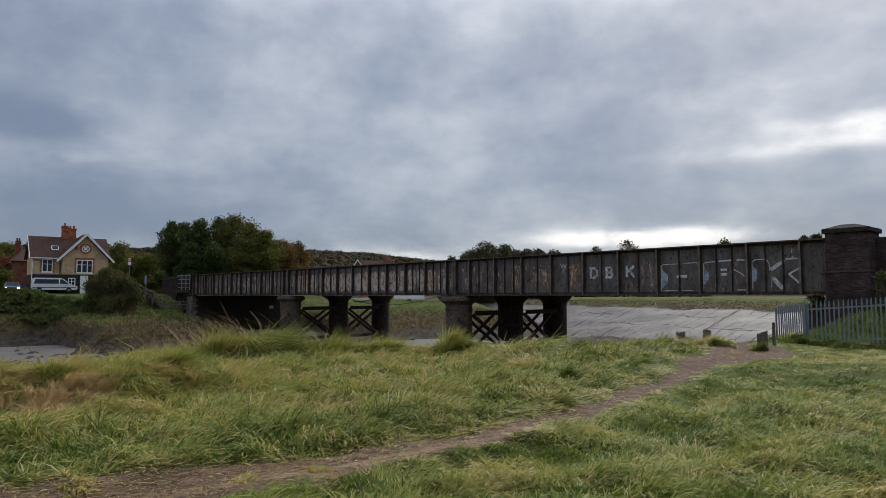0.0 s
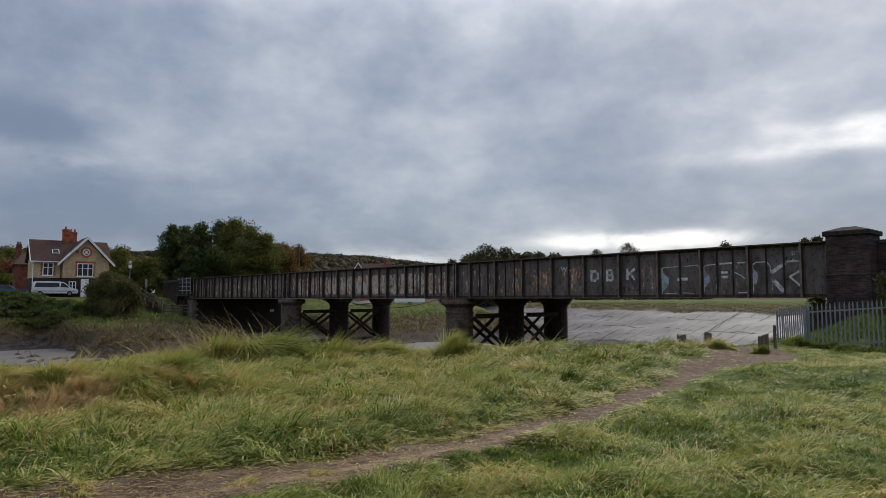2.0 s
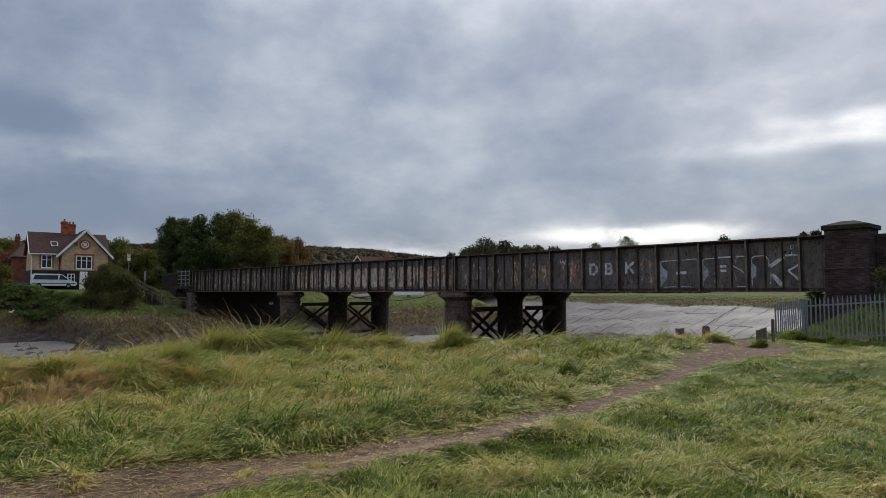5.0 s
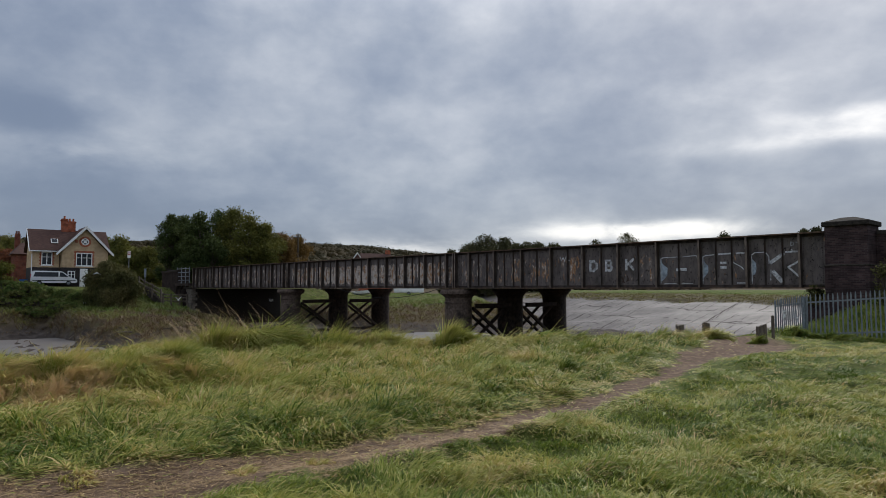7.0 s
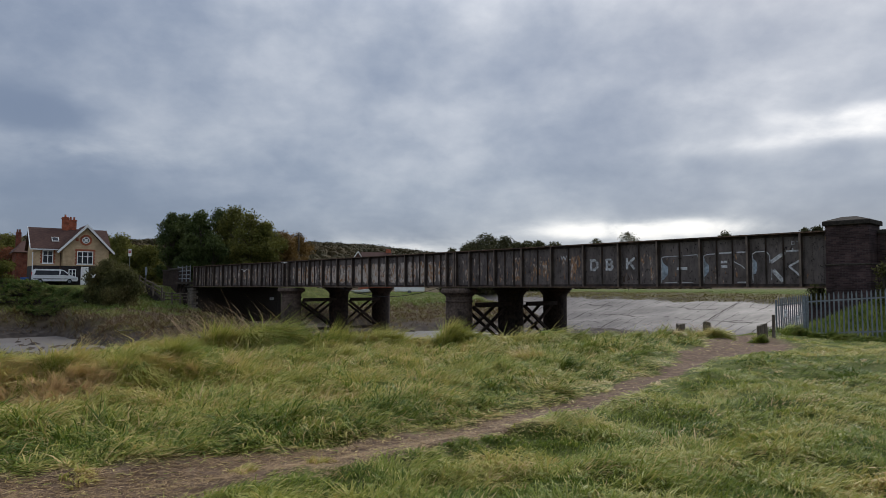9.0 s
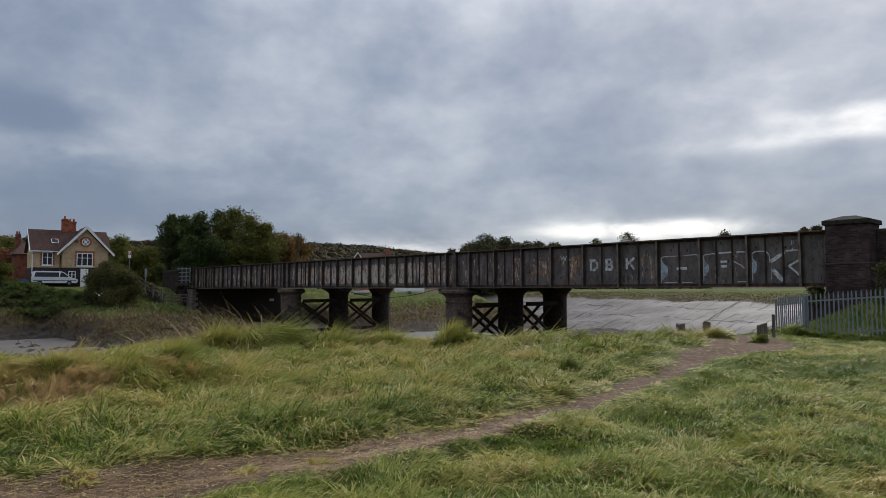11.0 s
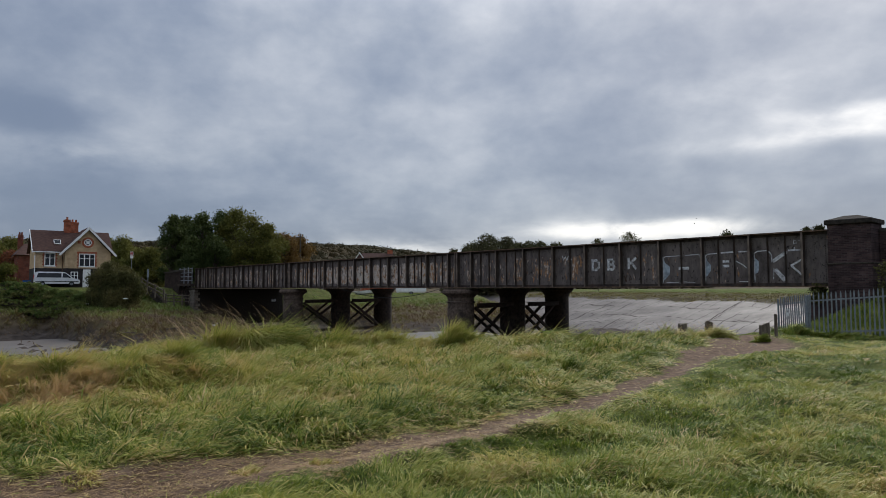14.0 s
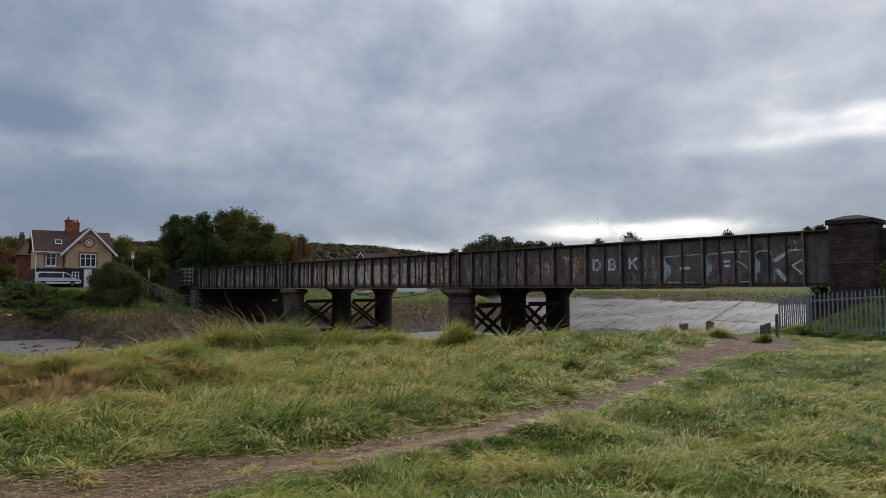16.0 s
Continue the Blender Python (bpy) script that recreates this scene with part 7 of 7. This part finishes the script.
def make_driftwood():
    r = random.Random(5)
    for s, n in ((51, -14), (52, -11), (50, -17), (53.5, -8.5), (49.5, -12.5), (54, -13), (52.5, -18.5), (56, -10), (47, 15), (48, 18)):
        p = on_line(s, n)
        bm = bmesh.new()
        a, ln = r.uniform(0, 6.28), r.uniform(0.7, 1.7)
        q = Vector((0, 0, 0.06))
        for k in range(4):
            b = q + Vector((math.cos(a), math.sin(a), r.uniform(-0.05, 0.12))) * ln / 3
            tube(bm, q, b, 0.07 * (1 - k * 0.2), 0.07 * (0.8 - k * 0.2), 7)
            q, a = b, a + r.uniform(-0.5, 0.5)
        ob = new("driftwood", finish(bm, "driftwood", BARK_M if r.random() < 0.6 else WOOD_M))
        ob.location = (p.x, p.y, ground_z(p.x, p.y))
        tagged(ob, "weathered driftwood branch stranded on the mud bank", "driftwood", "stranded driftwood")
    for i in range(14):
        x, y = at_px(r.uniform(975, 1035), r.uniform(26.5, 29.5))
        bm = bmesh.new()
        a, ln = r.uniform(-0.6, 0.6), r.uniform(0.3, 0.8)
        tube(bm, (0, 0, 0.03), (math.cos(a) * ln, math.sin(a) * ln, r.uniform(0.03, 0.25)), 0.03, 0.018, 6)
        ob = new("driftwood", finish(bm, "driftwood", WOOD_M))
        ob.location = (x, y, ground_z(x, y))
        tagged(ob, "pale grey driftwood stick washed up on the near bank", "driftwood", "stranded driftwood")


make_driftwood()
_x, _y = at_px(262, 84.5)
make_bush(_x, _y, 3.2, 1.6, LEAF_BUSH_M, 66, "dark bramble beside the bank steps", 0.13, 3500)


def fly(gull, wings, stops, beat):
    pts = [(t, Vector(p)) for t, p in stops]
    rows = []
    turn = 0.0
    for i, (t, p) in enumerate(pts):
        q = pts[min(i + 1, len(pts) - 1)][1] - pts[max(i - 1, 0)][1]
        want = math.degrees(math.atan2(q.y, q.x))
        step = (want - turn + 180) % 360 - 180
        turn = want if i == 0 else turn + max(-85, min(85, step))
        rows.append((t, pose(p.x, p.y, p.z, 0, 0, turn)))
    walk(gull, rows)
    for sg, wing in zip((-1, 1), wings):
        walk(wing, [(k * 0.1, pose(0, 0, 0.03, sg * (8 + 32 * math.sin(beat * k * 0.1 * 6.283 + beat)))) for k in range(161)])


def motions():
    low = (4.0, 44.0, -1.5)          # over the mud behind the bank crest
    P = P0
    fly(*GULLS[0], [(0, (-45, 60, -1.0)), (1.2, P(200, 540, 62)), (2.0, P(270, 512, 62)), (2.8, P(376, 502, 60)), (3.5, P(501, 501, 56)), (4.2, P(597, 505, 52)), (5.0, P(700, 560, 48)), (5.6, low), (6.4, (-10, 46, -1.8)),
                    (7.2, P(150, 470, 62)), (8.0, P(299, 450, 62)), (8.6, P(441, 462, 60)), (9.2, P(560, 500, 54)), (9.9, low), (10.6, P(120, 560, 58)), (11.3, P(247, 527, 58)), (12.0, P(379, 529, 56)), (12.8, P(520, 590, 52)), (13.4, (-12, 50, -1.7)), (14.1, P(345, 585, 56)), (14.5, P(247, 563, 56)), (15.0, P(114, 546, 56)), (15.5, P(-24, 535, 56)), (16, P(-160, 525, 56))], 2.9)
    fly(*GULLS[1], [(0, low), (2.2, (0, 45, -1.2)), (3.0, P(524, 524, 54)), (3.5, P(421, 538, 54)), (4.0, P(289, 550, 54)), (5.0, P(20, 560, 52)), (6.0, P(-250, 540, 52)), (7.5, P(-300, 500, 60)), (8.4, P(20, 490, 62)), (9.0, P(164, 506, 60)), (9.2, P(210, 513, 60)),
                    (10.2, P(420, 580, 52)), (11.2, (-9, 44, -1.7)), (12.0, P(354, 565, 54)), (12.4, P(269, 551, 55)), (12.8, P(174, 551, 56)), (13.2, P(71, 542, 57)), (14.0, P(-150, 520, 58)), (16, P(-500, 480, 60))], 3.3)
    fly(*GULLS[2], [(0, low), (3.0, (9, 48, -2)), (6.0, (-9, 46, -1.6)), (7.4, P(300, 520, 60)), (8.4, P(371, 495, 60)), (8.8, P(415, 496, 60)), (9.2, P(445, 494, 58)), (10.2, P(540, 590, 50)), (11.4, (-6, 45, -1.6)), (12.6, P(420, 580, 52)), (13.2, P(391, 560, 54)), (13.5, P(324, 555, 55)), (14.0, P(217, 540, 56)), (14.5, P(93, 519, 57)), (15.0, P(-40, 503, 58)), (16, P(-300, 480, 60))], 3.1)
    fly(*GULLS[3], [(0, low), (4.0, (2, 46, -1.9)), (9.0, (-4, 45, -1.7)), (13.0, (-6, 46, -1.8)), (14.4, P(380, 600, 53)), (15.0, P(210, 568, 56)), (15.5, P(61, 561, 57)), (16, P(-90, 548, 58))], 3.2)
    fly(*GULLS[4], [(0, low), (5.0, (5, 45, -1.8)), (10.0, (0, 46, -1.7)), (13.8, (-5, 46, -1.8)), (14.5, P(450, 605, 52)), (15.0, P(309, 584, 55)), (15.5, P(159, 579, 56)), (16, P(8, 569, 57))], 3.0)
    for crow, dy, dt, beat in ((CROWS[0], 0, 0.0, 2.6), (CROWS[1], 9, 0.04, 3.0)):
        fly(*crow, [(0, P(3300 + 9 * dy, 340 + dy, 190)), (9, P(2000, 372 + dy, 190)), (11.5, P(1640, 386 + dy, 190)), (13, P(1390, 395 + dy, 190)), (14.2 - dt, P(1208, 402 + dy, 190)), (14.6, P(1180, 403 + dy * 0.4, 190)), (15.4, P(1118, 403 + dy, 190)), (16, P(1052, 402 + dy, 190))], beat)
    # the car comes towards the creek, bends to its right and leaves
    walk(CAR, [(t, pose(x, y, CAR_Z, 0, 0, h)) for t, x, y, h in (
        (0, -55.0, 84.0, -57), (0.5, -54.75, 83.2, -60), (1.0, -55.0, 82.4, -78), (1.5, -55.4, 81.8, -100), (2.0, -55.4, 81.4, -124), (2.5, -55.5, 81.1, -140), (3.0, -56.3, 80.7, -147), (3.5, -57.6, 80.2, -150),
        (4.2, -60.2, 79.2, -152), (6, -68, 75.5, -154), (9, -82, 69, -154), (16, -92, 64.5, -154))])
    # grass rocks in the wind
    for i, ob in enumerate(TUSSOCKS[:34]):
        r = random.Random(i)
        p = ob.matrix_world.translation.copy()
        f, a, ph = r.uniform(0.55, 0.9), r.uniform(1.2, 2.6), r.uniform(0, 6.28)
        rows = []
        for k in range(65):
            t = k * 0.25
            gust = math.sin(t * f * 6.28 + ph) * (0.6 + 0.4 * math.sin(t * 0.9 + ph * 2))
            rows.append((t, pose(p.x, p.y, p.z, a * 0.4 * gust, a * gust, 0)))
        walk(ob, rows)


CAR_Z = 1.95
motions()
